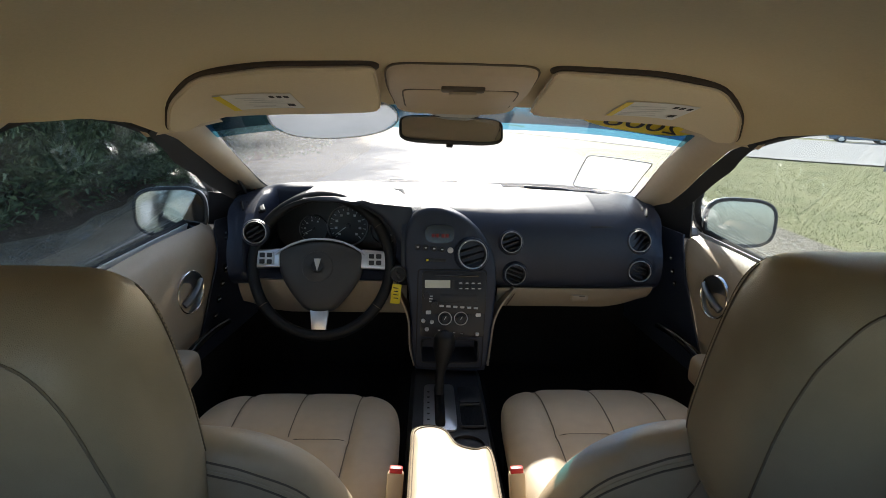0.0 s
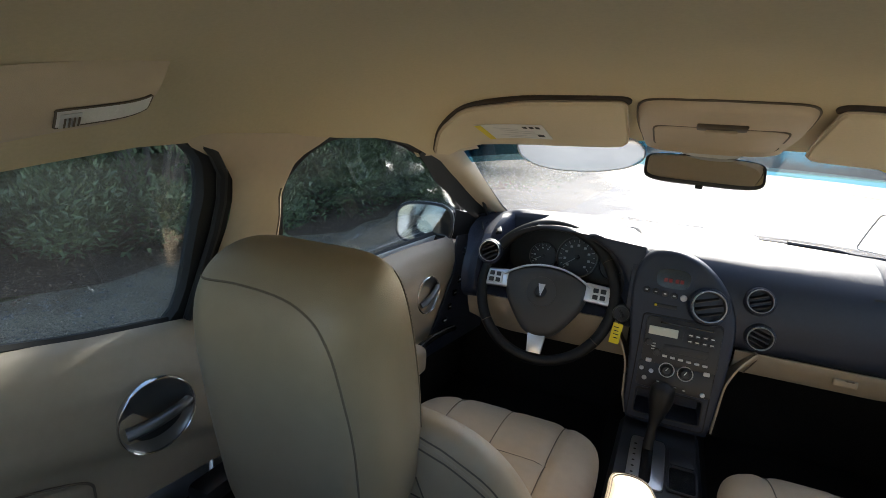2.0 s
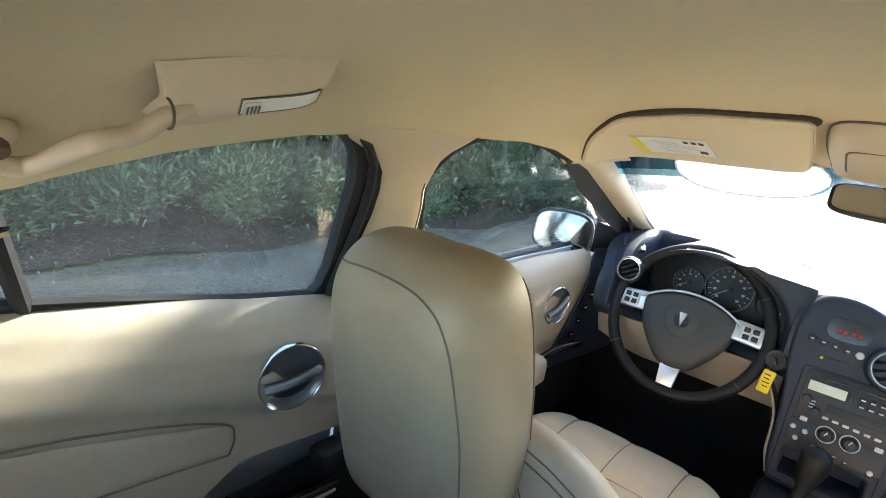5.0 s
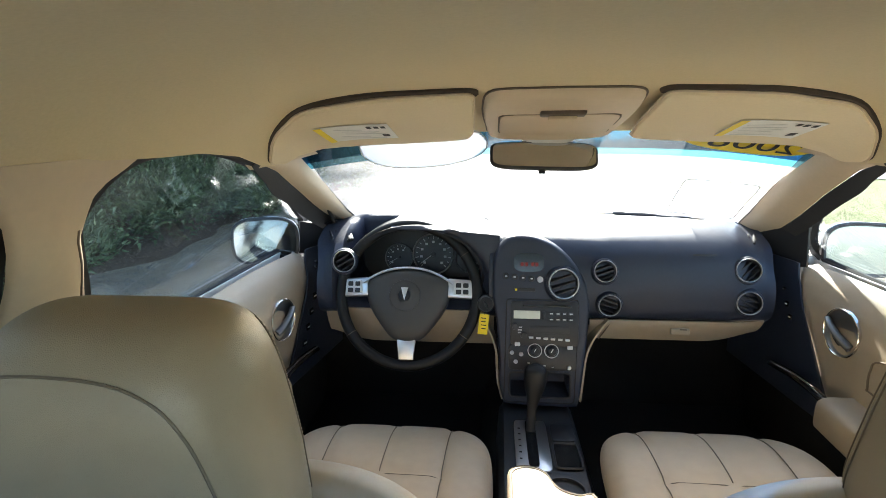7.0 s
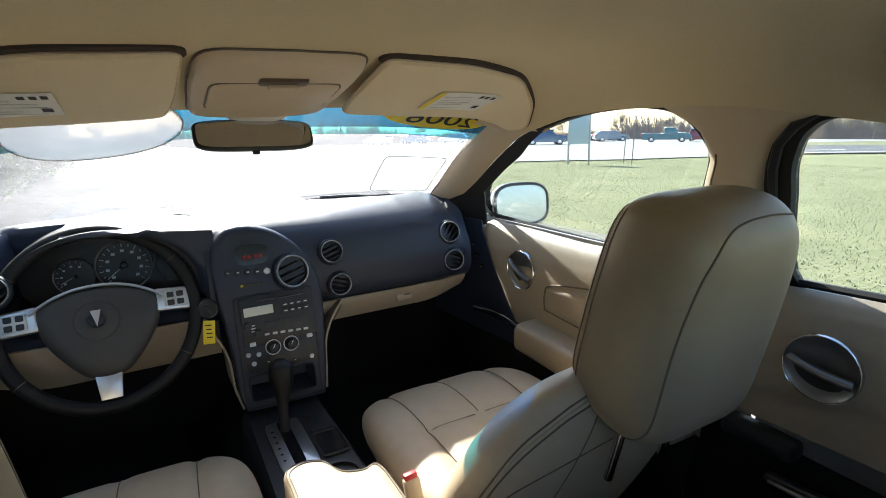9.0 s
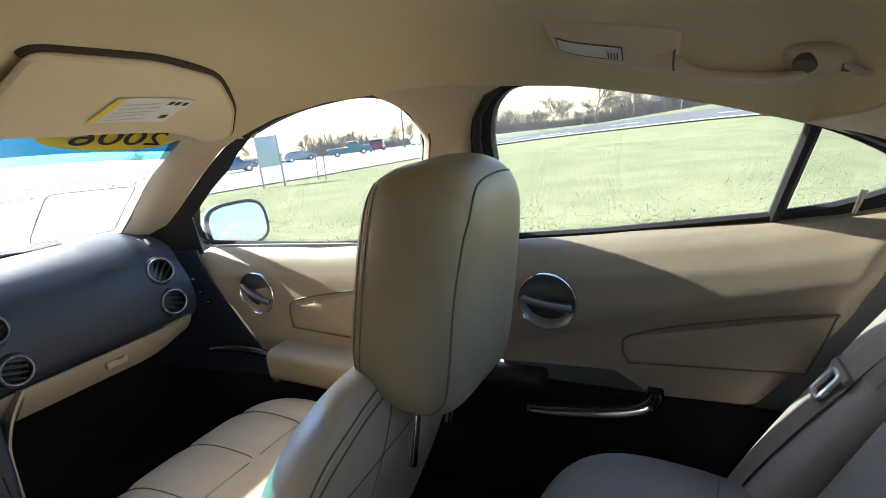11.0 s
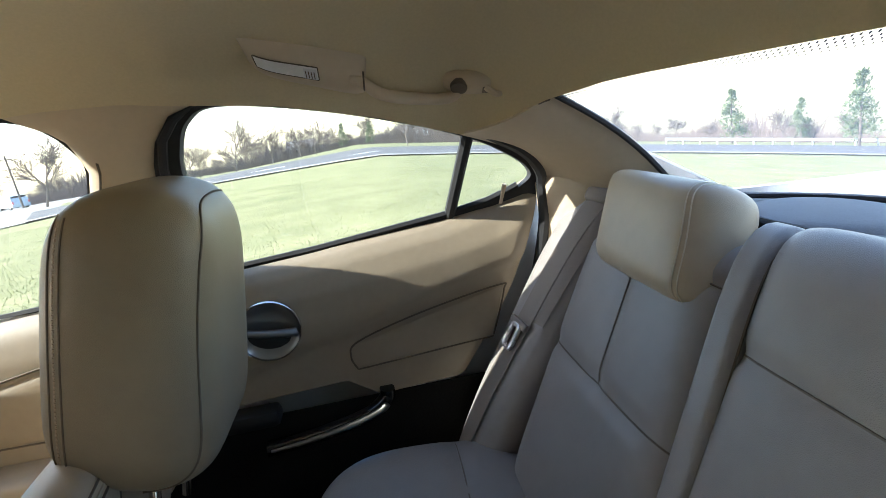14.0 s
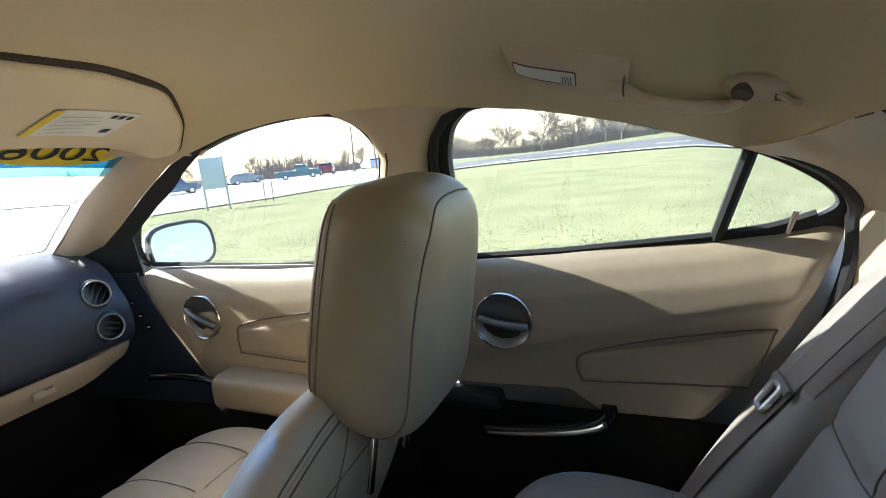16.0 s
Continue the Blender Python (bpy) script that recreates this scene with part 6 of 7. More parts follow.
def bench_part(cx, w, h, cy, cz, name, label, grooves, depth=0.060, n=9.0, nu=72, rec=REC, material="leather3", shape=None):
    p = Pillow(w, h, depth, 0.06, n, 7.0, grooves=grooves, shape=shape)
    m = pose(cx, cy, cz, 90 + rec, 0, 0) @ Matrix.Diagonal((1, 1, -1, 1))
    ob = part(name, p.mesh(m, nu), M[material], bench, label)
    return p, m, ob


for s in (-1, 1):
    g = [((-0.005 * s, 0.185), (-0.005 * s, 0.0), 0.006, 0.014), ((-0.165, 0.188), (0.165, 0.188), 0.006, 0.010), ((-0.168, 0.0), (0.168, 0.0), 0.006, 0.012)]
    p, m, o = bench_part(s * 0.380, 0.182, 0.255, -1.330, 0.655, "outer_backrest", "outer backrest in sky-toned leather", g, shape=lambda v, s=s: Vector((v.x + s * 0.29 * v.y, v.y, v.z)), n=12.0)
    for a in g:
        part("seam", p.seam(m, [a[0], ((a[0][0] + a[1][0]) / 2, (a[0][1] + a[1][1]) / 2), a[1]], 0.0013, 0.0012), M["soft_seam"], o)
    # head restraint pad
    hp = Pillow(0.134, 0.080, 0.062, 0.05, 8.0, 7.0, shape=lambda v, s=s: Vector((v.x + s * 0.28 * v.y, v.y, v.z)))
    hm = pose(s * 0.424, -1.432, 0.862, 90 + 25, 0, 0) @ Matrix.Diagonal((1, 1, -1, 1))
    ho = part("head_restraint", hp.mesh(hm, 36), M["leather"], bench, "beige leather head restraint pad with twin stitching")
    for k in (0.0, 0.007):
        part("stitching", hp.seam(hm, [(-s * (0.100 + k), 0.078), (-s * (0.105 + k), 0.0), (-s * (0.102 + k), -0.078)], 0.001, 0.0003), M["thread"], ho)
    # side wing along the body
    wp = Pillow(0.078, 0.33, 0.05, 0.05, 3.4, 3.0)
    wm = pose(s * 0.612, -1.278, 0.645, 90 + REC + 1, 0, s * 10) @ Matrix.Diagonal((1, 1, -1, 1))
    WINGS[s] = (wp, wm)
    part("side_wing", wp.mesh(wm, 36), M["leather3"], bench, "side wing in sky-toned leather")
    # bolster between outer and middle backrest
    ip = Pillow(0.026, 0.272, 0.056, 0.05, 7.0, 6.0, shape=lambda v, s=s: Vector((v.x + s * 0.29 * v.y, v.y, v.z)))
    im_ = pose(s * 0.180, -1.333, 0.668, 90 + REC, 0, 0) @ Matrix.Diagonal((1, 1, -1, 1))
    ib = part("inner_bolster", ip.mesh(im_, 26), M["leather3"], bench)
    part("piping", ip.seam(im_, [(-s * 0.022, 0.25), (-s * 0.022, 0.0), (-s * 0.022, -0.25)], 0.0016, 0.0004), M["seam"], ib)
    part("stud", lathe([(0, 0.003), (0.004, 0.002), (0.005, 0)], 10, Matrix.Translation(im_ @ ip.at(0, -0.17)) @ pose(0, 0, 0, 60, 0, 0)), M["seam"], ib)
    cp = Pillow(0.235, 0.205, 0.07, 0.12, 3.0, 2.8, grooves=[((-0.2, -0.03), (0.2, -0.05), 0.007, 0.014), ((-0.15 * s, 0.16), (-0.17 * s, -0.18), 0.006, 0.012)])
    cm = pose(s * 0.39, -1.045, 0.458, 5, 0, 0)
    oq = part("outer_cushion", cp.mesh(cm, 40), M["leather3"], bench, "outer cushion in sky-toned leather")
    part("seam", cp.seam(cm, [(-0.2, -0.03), (0.0, -0.04), (0.2, -0.05)], 0.0013, 0.0010), M["soft_seam"], oq)
    st = part("stud", lathe([(0, 0.004), (0.004, 0.003), (0.0055, 0)], 12, Matrix.Translation(m @ p.at(s * 0.03, -0.19)) @ pose(0, 0, 0, 60, 0, 0)), M["satin"], bench)
g = [((-0.19, 0.12), (0.19, 0.12), 0.008, 0.012)]
p, m, o = bench_part(0.0, 0.186, 0.275, -1.335, 0.672, "middle_backrest", "folding middle backrest in sky-toned leather", g, shape=lambda v: Vector((v.x * (1 + 1.30 * v.y), v.y, v.z)), n=12.0)
part("seam", p.seam(m, [(-0.19, 0.12), (0, 0.12), (0.19, 0.12)], 0.0013, 0.0012), M["soft_seam"], o)
cp = Pillow(0.15, 0.235, 0.06, 0.10, 3.6, 3.2)
part("middle_cushion", cp.mesh(pose(0, -1.015, 0.440, 5, 0, 0), 30), M["leather3"], bench)
part("bench_base", rbox(1.22, 0.46, 0.16, pose(0, -1.03, 0.31), 0.02), M["carpet"], bench)


for s in (-1, 1):
    belt = thing("seat_belt", "taupe webbing seat belt with a chrome tongue on the rear seat", "seat belt", "rear seat belts")
    wp, wm = WINGS[s]

    def web(xs, ys, lift, width, n=40):
        """Webbing laid on the side wing, from (across, along) points."""
        c = spline([(a, b, 0) for a, b in zip(xs, ys)], n)
        return thick(grid(lambda u, v: wm @ wp.at(c[int(round(u * (n - 1)))].x + (v - 0.5) * width, c[int(round(u * (n - 1)))].y, lift), n, 7), 0.0014)
    part("webbing", web([-s * 0.030, -s * 0.022, -s * 0.012, s * 0.004, s * 0.016], [0.275, 0.16, 0.03, -0.13, -0.27], 0.0030, 0.044), M["belt"], belt)
    part("webbing", web([-s * 0.046, -s * 0.044, -s * 0.036], [0.275, 0.16, 0.035], 0.0016, 0.040), M["belt"], belt)
    gm = Matrix.Translation(wm @ wp.at(-s * 0.034, 0.282, 0.006)) @ wm.to_quaternion().to_matrix().to_4x4()
    part("belt_guide", rbox(0.066, 0.026, 0.020, gm, 0.007, 3), M["belt"], belt)
    nz = (wm @ wp.at(-s * 0.008, 0.0, 0.010) - wm @ wp.at(-s * 0.008, 0.0, 0.0)).normalized()
    ny = (wm @ wp.at(-s * 0.002, -0.05, 0.0) - wm @ wp.at(-s * 0.010, 0.05, 0.0)).normalized()
    ny = (ny - nz * ny.dot(nz)).normalized()
    tm = Matrix((ny.cross(nz), ny, nz)).transposed().to_4x4()
    tm.translation = wm @ wp.at(-s * 0.006, -0.005, 0.008)
    part("tongue", tube([tm @ Vector((x, y, 0.002)) for x, y in squircle(0.0125, 0.022, 5, 24)], 0.0050, 8, True), M["bright"], belt, "chrome tongue")
    part("tongue_cap", rbox(0.060, 0.014, 0.010, tm @ pose(0, -0.026, 0), 0.004, 2), M["belt"], belt)


# ---------------------------------------------------------------- outside
GZ = -0.12


def ground_z(x, y):
    r = math.hypot(x, y)
    z = GZ - (0.024 + 0.014 * max(0.0, min(1.0, y / 20)) * max(0.0, min(1.0, x / 10))) * max(0, r - 3)
    z -= 0.13 * max(0, -y - 2) * min(1.0, max(0, x) / 6)
    return z


def soil(name, a, b, c, scale, bump):
    """Ground of three colours, mixed at two scales."""
    m, t, bs = nodes_of(name)
    L = t.links.new
    co = t.nodes.new("ShaderNodeTexCoord")
    n1, n2 = t.nodes.new("ShaderNodeTexNoise"), t.nodes.new("ShaderNodeTexNoise")
    n1.inputs["Scale"].default_value, n2.inputs["Scale"].default_value = scale, scale * 22
    n1.inputs["Detail"].default_value = n2.inputs["Detail"].default_value = 6
    for n in (n1, n2):
        L(co.outputs["Object"], n.inputs["Vector"])
    x1, x2 = t.nodes.new("ShaderNodeMix"), t.nodes.new("ShaderNodeMix")
    x1.data_type = x2.data_type = "RGBA"
    r1, r2 = t.nodes.new("ShaderNodeMapRange"), t.nodes.new("ShaderNodeMapRange")
    for r, n in ((r1, n1), (r2, n2)):
        r.inputs["From Min"].default_value, r.inputs["From Max"].default_value = 0.35, 0.65
        L(n.outputs["Fac"], r.inputs["Value"])
    L(r1.outputs[0], x1.inputs["Factor"])
    x1.inputs["A"].default_value, x1.inputs["B"].default_value = (*a, 1), (*b, 1)
    L(r2.outputs[0], x2.inputs["Factor"])
    L(x1.outputs["Result"], x2.inputs["A"])
    x2.inputs["B"].default_value = (*c, 1)
    mul = t.nodes.new("ShaderNodeMath")
    mul.operation = "MULTIPLY"
    L(r2.outputs[0], mul.inputs[0])
    mul.inputs[1].default_value = 0.55
    L(mul.outputs[0], x2.inputs["Factor"])
    L(x2.outputs["Result"], bs.inputs["Base Color"])
    bs.inputs["Roughness"].default_value = 0.95
    bs.inputs["Specular IOR Level"].default_value = 0.1
    bp = t.nodes.new("ShaderNodeBump")
    bp.inputs["Strength"].default_value, bp.inputs["Distance"].default_value = bump, 0.05
    L(n2.outputs["Fac"], bp.inputs["Height"])
    L(bp.outputs[0], bs.inputs["Normal"])
    return m


G_GRASS = soil("lawn", (0.118, 0.136, 0.050), (0.198, 0.203, 0.092), (0.29, 0.262, 0.175), 0.9, 0.4)
G_LITTER = soil("leaf_litter", (0.105, 0.075, 0.052), (0.155, 0.115, 0.083), (0.055, 0.040, 0.029), 1.4, 0.9)
G_GRAVEL = soil("grey_gravel", (0.23, 0.197, 0.148), (0.34, 0.298, 0.232), (0.10, 0.083, 0.060), 2.6, 0.9)
G_DIRT = soil("pale_dirt", (0.22, 0.195, 0.16), (0.28, 0.255, 0.215), (0.15, 0.14, 0.09), 1.1, 0.8)
G_CONC = soil("pale_concrete", (0.29, 0.28, 0.265), (0.34, 0.33, 0.31), (0.24, 0.235, 0.22), 0.35, 0.3)
G_LOT = soil("worn_lot", (0.18, 0.176, 0.168), (0.22, 0.215, 0.205), (0.14, 0.137, 0.13), 0.6, 0.5)
G_ASPH = soil("worn_asphalt", (0.105, 0.105, 0.11), (0.135, 0.135, 0.138), (0.085, 0.085, 0.088), 0.3, 0.3)


def sheet(name, f, nu, nv, material, label, category, lift):
    bm = grid(lambda u, v: (lambda p: Vector((p[0], p[1], ground_z(p[0], p[1]) + lift)))(f(u, v)), nu, nv)
    return tagged(part(name, bm, material), label, category, kind="structure")


tagged(part("ground", grid(lambda u, v: (lambda r, a: Vector((r * math.sin(a), r * math.cos(a), ground_z(r * math.sin(a), r * math.cos(a)))))(900 * u ** 3.0 + 0.01, 2 * math.pi * v), 60, 96, wrap_v=True), G_GRASS), "wide green lawn with worn dry patches", "ground", kind="structure")
sheet("pavement", lambda u, v: (-3.0 + 5.6 * u, -14 + 60 * v), 12, 50, G_LOT, "worn grey lot surface under and round the car", "pavement", 0.02)
sheet("dirt_edge", lambda u, v: (2.55 + (1.55 + 0.16 * math.sin(9 * v) + 0.10 * math.sin(31 * v) + 0.06 * math.sin(83 * v)) * u, -14 + 34 * v), 6, 80, G_DIRT, "bare pale dirt and pebbles between lot and lawn", "dirt", 0.028)
sheet("gravel_verge", lambda u, v: (-3.85 + (2.1 + 0.12 * math.sin(33 * v) + 0.06 * math.sin(71 * v)) * u, -14 + 60 * v), 8, 60, G_GRAVEL, "grey gravel and dry grass verge beside the hedge", "verge", 0.03)
sheet("leaf_bed", lambda u, v: (-9.5 + (5.74 + 0.16 * math.sin(47 * v) + 0.11 * math.sin(131 * v) + 0.07 * math.sin(283 * v)) * u, -14 + 60 * v), 10, 400, G_LITTER, "brown leaf litter under the hedge", "leaf bed", 0.036)
NEAR = [(0, 36), (14, 28), (28, 21), (38, 20), (50, 21), (58, 24), (66, 28), (72, 30), (92, 29), (110, 32), (135, 35), (160, 36)]


def polar_sheet(a0, a1, k0, k1):
    def f(u, v):
        az = a0 + (a1 - a0) * v
        r = lerp_at(NEAR, az)[0] * (k0 + (k1 - k0) * u)
        return (r * math.sin(radians(az)), r * math.cos(radians(az)))
    return f


sheet("drive", polar_sheet(2, 63, 1.0, 2.9), 14, 60, G_CONC, "pale concrete drive leading to the road", "drive", 0.04)
sheet("road", polar_sheet(61, 158, 1.06, 1.95), 10, 80, G_ASPH, "dark worn asphalt road", "road", 0.05)
sheet("kerb_strip", polar_sheet(61, 158, 1.0, 1.06), 4, 80, G_CONC, "pale concrete kerb along the road", "kerb", 0.07)
sheet("parking_lot", lambda u, v: (40 + 60 * u, 30 + 70 * v), 20, 20, G_CONC, "pale car park across the road", "car park", 0.035)
for a0, k0 in ((64, 1.2), (68, 1.32), (73, 1.18), (80, 1.3), (90, 1.3), (102, 1.3)):
    sheet("road_marking", polar_sheet(a0, a0 + 3.4, k0, k0 + 0.02), 2, 8, M["white"], "worn white road marking", "marking", 0.065)

# blades of grass near the car, uncountable
rng = np.random.default_rng(5)
N = 90000
gx = 3.75 + 14 * rng.random(N) ** 1.4
gy = -12 + 30 * rng.random(N)
h = 0.008 + 0.018 * rng.random(N)
an = rng.random(N) * 2 * np.pi
lean = 0.5 * h * rng.standard_normal(N)
gz = np.array([ground_z(a, b) for a, b in zip(gx, gy)])
w = 0.003 + 0.004 * rng.random(N)
V = np.empty((N * 3, 3))
V[0::3] = np.stack([gx - w * np.cos(an), gy - w * np.sin(an), gz], 1)
V[1::3] = np.stack([gx + w * np.cos(an), gy + w * np.sin(an), gz], 1)
V[2::3] = np.stack([gx + lean * np.sin(an), gy + lean * np.cos(an), gz + h], 1)
me = bpy.data.meshes.new("grass")
me.from_pydata(V.tolist(), [], [(3 * k, 3 * k + 1, 3 * k + 2) for k in range(N)])
me.materials.append(mat("grass_blade", (0.215, 0.222, 0.105), 0.7, vary=0.30, scale=3, island=1, patch=0.4, spec=0.2))
tagged(new("grass", me), "short green grass blades on the lawn", "grass", kind="stuff")

# gravel stones on the verge
N = 8000
bm = bmesh.new()
for k in range(N):
    x, y = -3.8 + 1.9 * rng.random(), -4 + 16 * rng.random()
    r = 0.005 + 0.014 * rng.random() ** 3
    z = ground_z(x, y) + 0.03
    a0 = rng.random() * 6.28
    ring = [bm.verts.new((x + r * math.cos(a0 + q), y + r * math.sin(a0 + q), z)) for q in (0, 1.6, 3.1, 4.7)]
    top = bm.verts.new((x + 0.2 * r, y, z + 0.7 * r))
    for i in range(4):
        bm.faces.new((ring[i], ring[(i + 1) % 4], top))
tagged(part("loose_stones", bm, mat("stone", (0.14, 0.135, 0.125), 0.9, vary=0.5, scale=8, island=1), flat=True), "loose grey stones", "stones", kind="stuff")
# dead leaves under the hedge
N = 22000
bm = bmesh.new()
for k in range(N):
    x, y = -6.6 + 3.0 * rng.random() ** 0.8, -5 + 18 * rng.random()
    z = ground_z(x, y) + 0.05 + 0.03 * rng.random()
    r = 0.006 + 0.012 * rng.random()
    m = Matrix.Translation((x, y, z)) @ Euler((rng.normal() * 0.5, rng.normal() * 0.5, rng.random() * 6.28)).to_matrix().to_4x4()
    bm.faces.new([bm.verts.new(m @ Vector(q)) for q in ((-r, 0, 0), (0, -0.5 * r, 0.2 * r), (r, 0, 0), (0, 0.5 * r, 0.2 * r))])
tagged(part("dead_leaves", bm, mat("dead_leaf", (0.15, 0.103, 0.074), 0.9, vary=0.5, scale=8, island=1), flat=True), "dry brown fallen leaves", "leaves", kind="stuff")


# ---------------------------------------------------------------- plants
LEAF = mat("evergreen_leaf", (0.098, 0.132, 0.064), 0.5, vary=0.5, scale=2.5, island=1, patch=0.6, spec=0.35)
BARK = mat("grey_bark", (0.13, 0.11, 0.095), 0.95, vary=0.3, scale=20, bump=0.8, bscale=60)
TWIG = mat("bare_twig", (0.125, 0.102, 0.09), 0.95, vary=0.25, scale=4, patch=0.3)


def leaf_cloud(clumps, leaves, size, seed, spread, flat=0.8):
    """Leaves gathered in clumps."""
    r = np.random.default_rng(seed)
    verts, faces = [], []
    for cx, cy, cz, cr in clumps:
        for _ in range(leaves):
            d = r.standard_normal(3)
            d /= np.linalg.norm(d)
            q = cr * (0.55 + 0.5 * r.random())
            p = Vector((cx + d[0] * q, cy + d[1] * q, cz + d[2] * q * flat))
            out = Vector(d)
            side = out.cross(Vector((r.normal(), r.normal(), r.normal()))).normalized()
            along = (out * 0.7 + Vector((0, 0, 0.5)) + 0.5 * side.cross(out)).normalized()
            L = size * (0.6 + 0.8 * r.random())
            k = len(verts)
            verts += [p - side * L * 0.22, p + along * L * 0.5 - side * L * 0.0 + out * 0.0, p + side * L * 0.22, p + along * L]
            faces += [(k, k + 1, k + 2), (k, k + 3, k + 1), (k + 1, k + 3, k + 2)]
    me = bpy.data.meshes.new("foliage")
    me.from_pydata([tuple(v) for v in verts], [], faces)
    return me


def shrub(seed, at):
    r = np.random.default_rng(seed)
    t = thing("shrub", "dense dark evergreen shrub in shade beside the lot", "shrub", "hedge shrubs", at=at)
    cl = []
    for k in range(100):
        a, q = r.random() * 6.28, r.random() ** 0.5
        z = 0.22 + 3.4 * r.random() ** 1.25
        R = (1.25 - 0.30 * abs(z - 1.5) / 1.5) * (0.55 + 0.5 * q)
        cl.append((R * math.cos(a), R * math.sin(a), z, 0.22 + 0.20 * r.random()))
    for k in range(46):            # the skirt that hangs close to the ground
        a, z = r.random() * 6.28, 0.10 + 0.45 * r.random()
        cl.append(((0.9 + 0.30 * r.random()) * math.cos(a), (0.9 + 0.30 * r.random()) * math.sin(a), z, 0.18 + 0.10 * r.random()))
    me = leaf_cloud(cl, 230, 0.060, seed, 1.0)
    me.materials.append(LEAF)
    f = new("foliage", me)
    f.parent = t
    bm = bmesh.new()
    for k in range(5):
        a = k * 1.3
        tube(spline([(0.1 * math.cos(a), 0.1 * math.sin(a), -0.05), (0.3 * math.cos(a), 0.3 * math.sin(a), 0.9), (0.8 * math.cos(a), 0.8 * math.sin(a), 2.3)], 8), lambda q: 0.045 - 0.03 * q, 6, bm=bm)
    st = part("stems", bm, BARK, t)
    return t


base = [shrub(11, (0, 0, 0)), shrub(23, (0, 0, 0)), shrub(37, (0, 0, 0))]
spots = []
for k in range(15):
    y = -5.2 + 1.95 * k
    grow_ = max(0.0, min(1.0, (y - 3) / 9))
    spots.append((-5.25 + 0.5 * grow_ + 0.25 * math.sin(k * 2.3), y, 1.12 + 0.14 * math.sin(k * 1.7) + 0.5 * grow_, k))
# Unseen back row, made this tall to block skylight from the left.
for k in range(7):
    spots.append((-8.3 + 0.4 * math.sin(k * 1.3), -5.0 + 3.9 * k, 2.0, k + 20))
for n_, (x, y, sc, k) in enumerate(spots):
    m = pose(x, y, ground_z(x, y) + 0.04, 0, 0, 71 * k) @ Matrix.Diagonal((sc, sc, sc, 1))
    if n_ < 3:
        base[n_].matrix_basis = m
    else:
        c = copy_thing(base[n_ % 3], m)
        c.scale = (sc, sc, sc)


def tall_tree(seed, x, y, h, over, sun_block=None):
    """Evergreen with a bare trunk and a crown well overhead, out of view, added for its shade."""
    r = np.random.default_rng(seed)
    t = thing("tall_evergreen", "tall evergreen in the hedge, its unseen crown added to shade the lot", "tree", "tall evergreens", at=(x, y, ground_z(x, y)))
    cl = []
    for k in range(40):
        z = h * (0.36 + 0.62 * r.random())
        R = 2.1 * (1 - 0.6 * abs(z / h - 0.55)) * r.random() ** 0.5
        a = r.random() * 6.28
        cl.append((over + R * math.cos(a), R * math.sin(a), z, 0.55 + 0.35 * r.random()))
    # Unseen clump of leaves, added to keep sun off the driver's side.
    if sun_block:
        for k in range(9):
            cl.append((sun_block[0] + 0.16 * r.standard_normal(), sun_block[1] + 0.30 * r.standard_normal(), sun_block[2] + 0.12 * r.standard_normal(), 0.30))
    me = leaf_cloud(cl, 150, 0.24, seed, 1)
    me.materials.append(LEAF)
    f = new("crown", me)
    f.parent = t
    part("trunk", tube([(0, 0, -0.1), (0.05, 0, h * 0.25), (0.5 * over, 0.05, h * 0.5), (over, 0, h * 0.9)], lambda k: 0.13 * (1 - 0.8 * k), 8), BARK, t)
    for k in range(7):
        a, z = 2.4 * k, h * (0.34 + 0.07 * k)
        part("limb", tube(spline([(over * min(1, max(0, z / h - 0.25) * 1.9), 0, z), (over * 0.9 + 0.7 * math.cos(a), 0.7 * math.sin(a), z + 0.25), (over + 1.5 * math.cos(a), 1.5 * math.sin(a), z + 0.3)], 7), lambda q: 0.05 * (1 - 0.7 * q), 6), BARK, t)


for k, (x, y, h) in enumerate(((-5.0, 5.6, 7.5), (-4.8, 9.0, 8.0), (-4.9, 12.5, 9.0), (-4.7, 16.0, 9.5), (-5.3, 3.0, 7.0), (-4.5, 20.0, 9.5))):
    tall_tree(60 + k, x, y, h, 1.6, (3.86, 0.0, 4.55) if k == 0 else None)


def bare_tree(seed, height=8.0, spread=0.75, material=None):
    r = random.Random(seed)
    t = thing("bare_tree", "leafless winter tree with fine grey twigs", "tree", "bare trees")
    trunk, crown = bmesh.new(), bmesh.new()

    def grow(p, d, length, rad, depth):
        pts, q = [p.copy()], p.copy()
        dd = d.copy()
        for k in range(3):
            dd = (dd + Vector((r.gauss(0, 0.12), r.gauss(0, 0.12), r.gauss(0.05, 0.08)))).normalized()
            q = q + dd * length / 3
            pts.append(q.copy())
        tube(pts, lambda k: max(0.020, rad * (1 - 0.45 * k)), 5 if depth < 2 else 3, bm=trunk if depth < 1 else crown)
        if depth >= 4:
            return
        n = (6, 5, 4, 4)[depth]
        for k in range(n):
            a = r.random() * 6.28
            tilt = (0.55 + 0.5 * r.random()) * spread
            side = Vector((math.cos(a), math.sin(a), 0))
            side = (side - dd * side.dot(dd)).normalized()
            nd = (dd * math.cos(tilt) + side * math.sin(tilt)).normalized()
            s_ = pts[1 + (k % 3)] if depth else pts[2 + (k % 2)]
            grow(s_, nd, length * (0.62 + 0.16 * r.random()), rad * 0.5, depth + 1)

    grow(Vector((0, 0, -0.1)), Vector((0, 0, 1)), height * 0.34, height * 0.014, 0)
    part("trunk", trunk, BARK, t)
    part("crown", crown, TWIG, t, "fine bare branches")
    return t


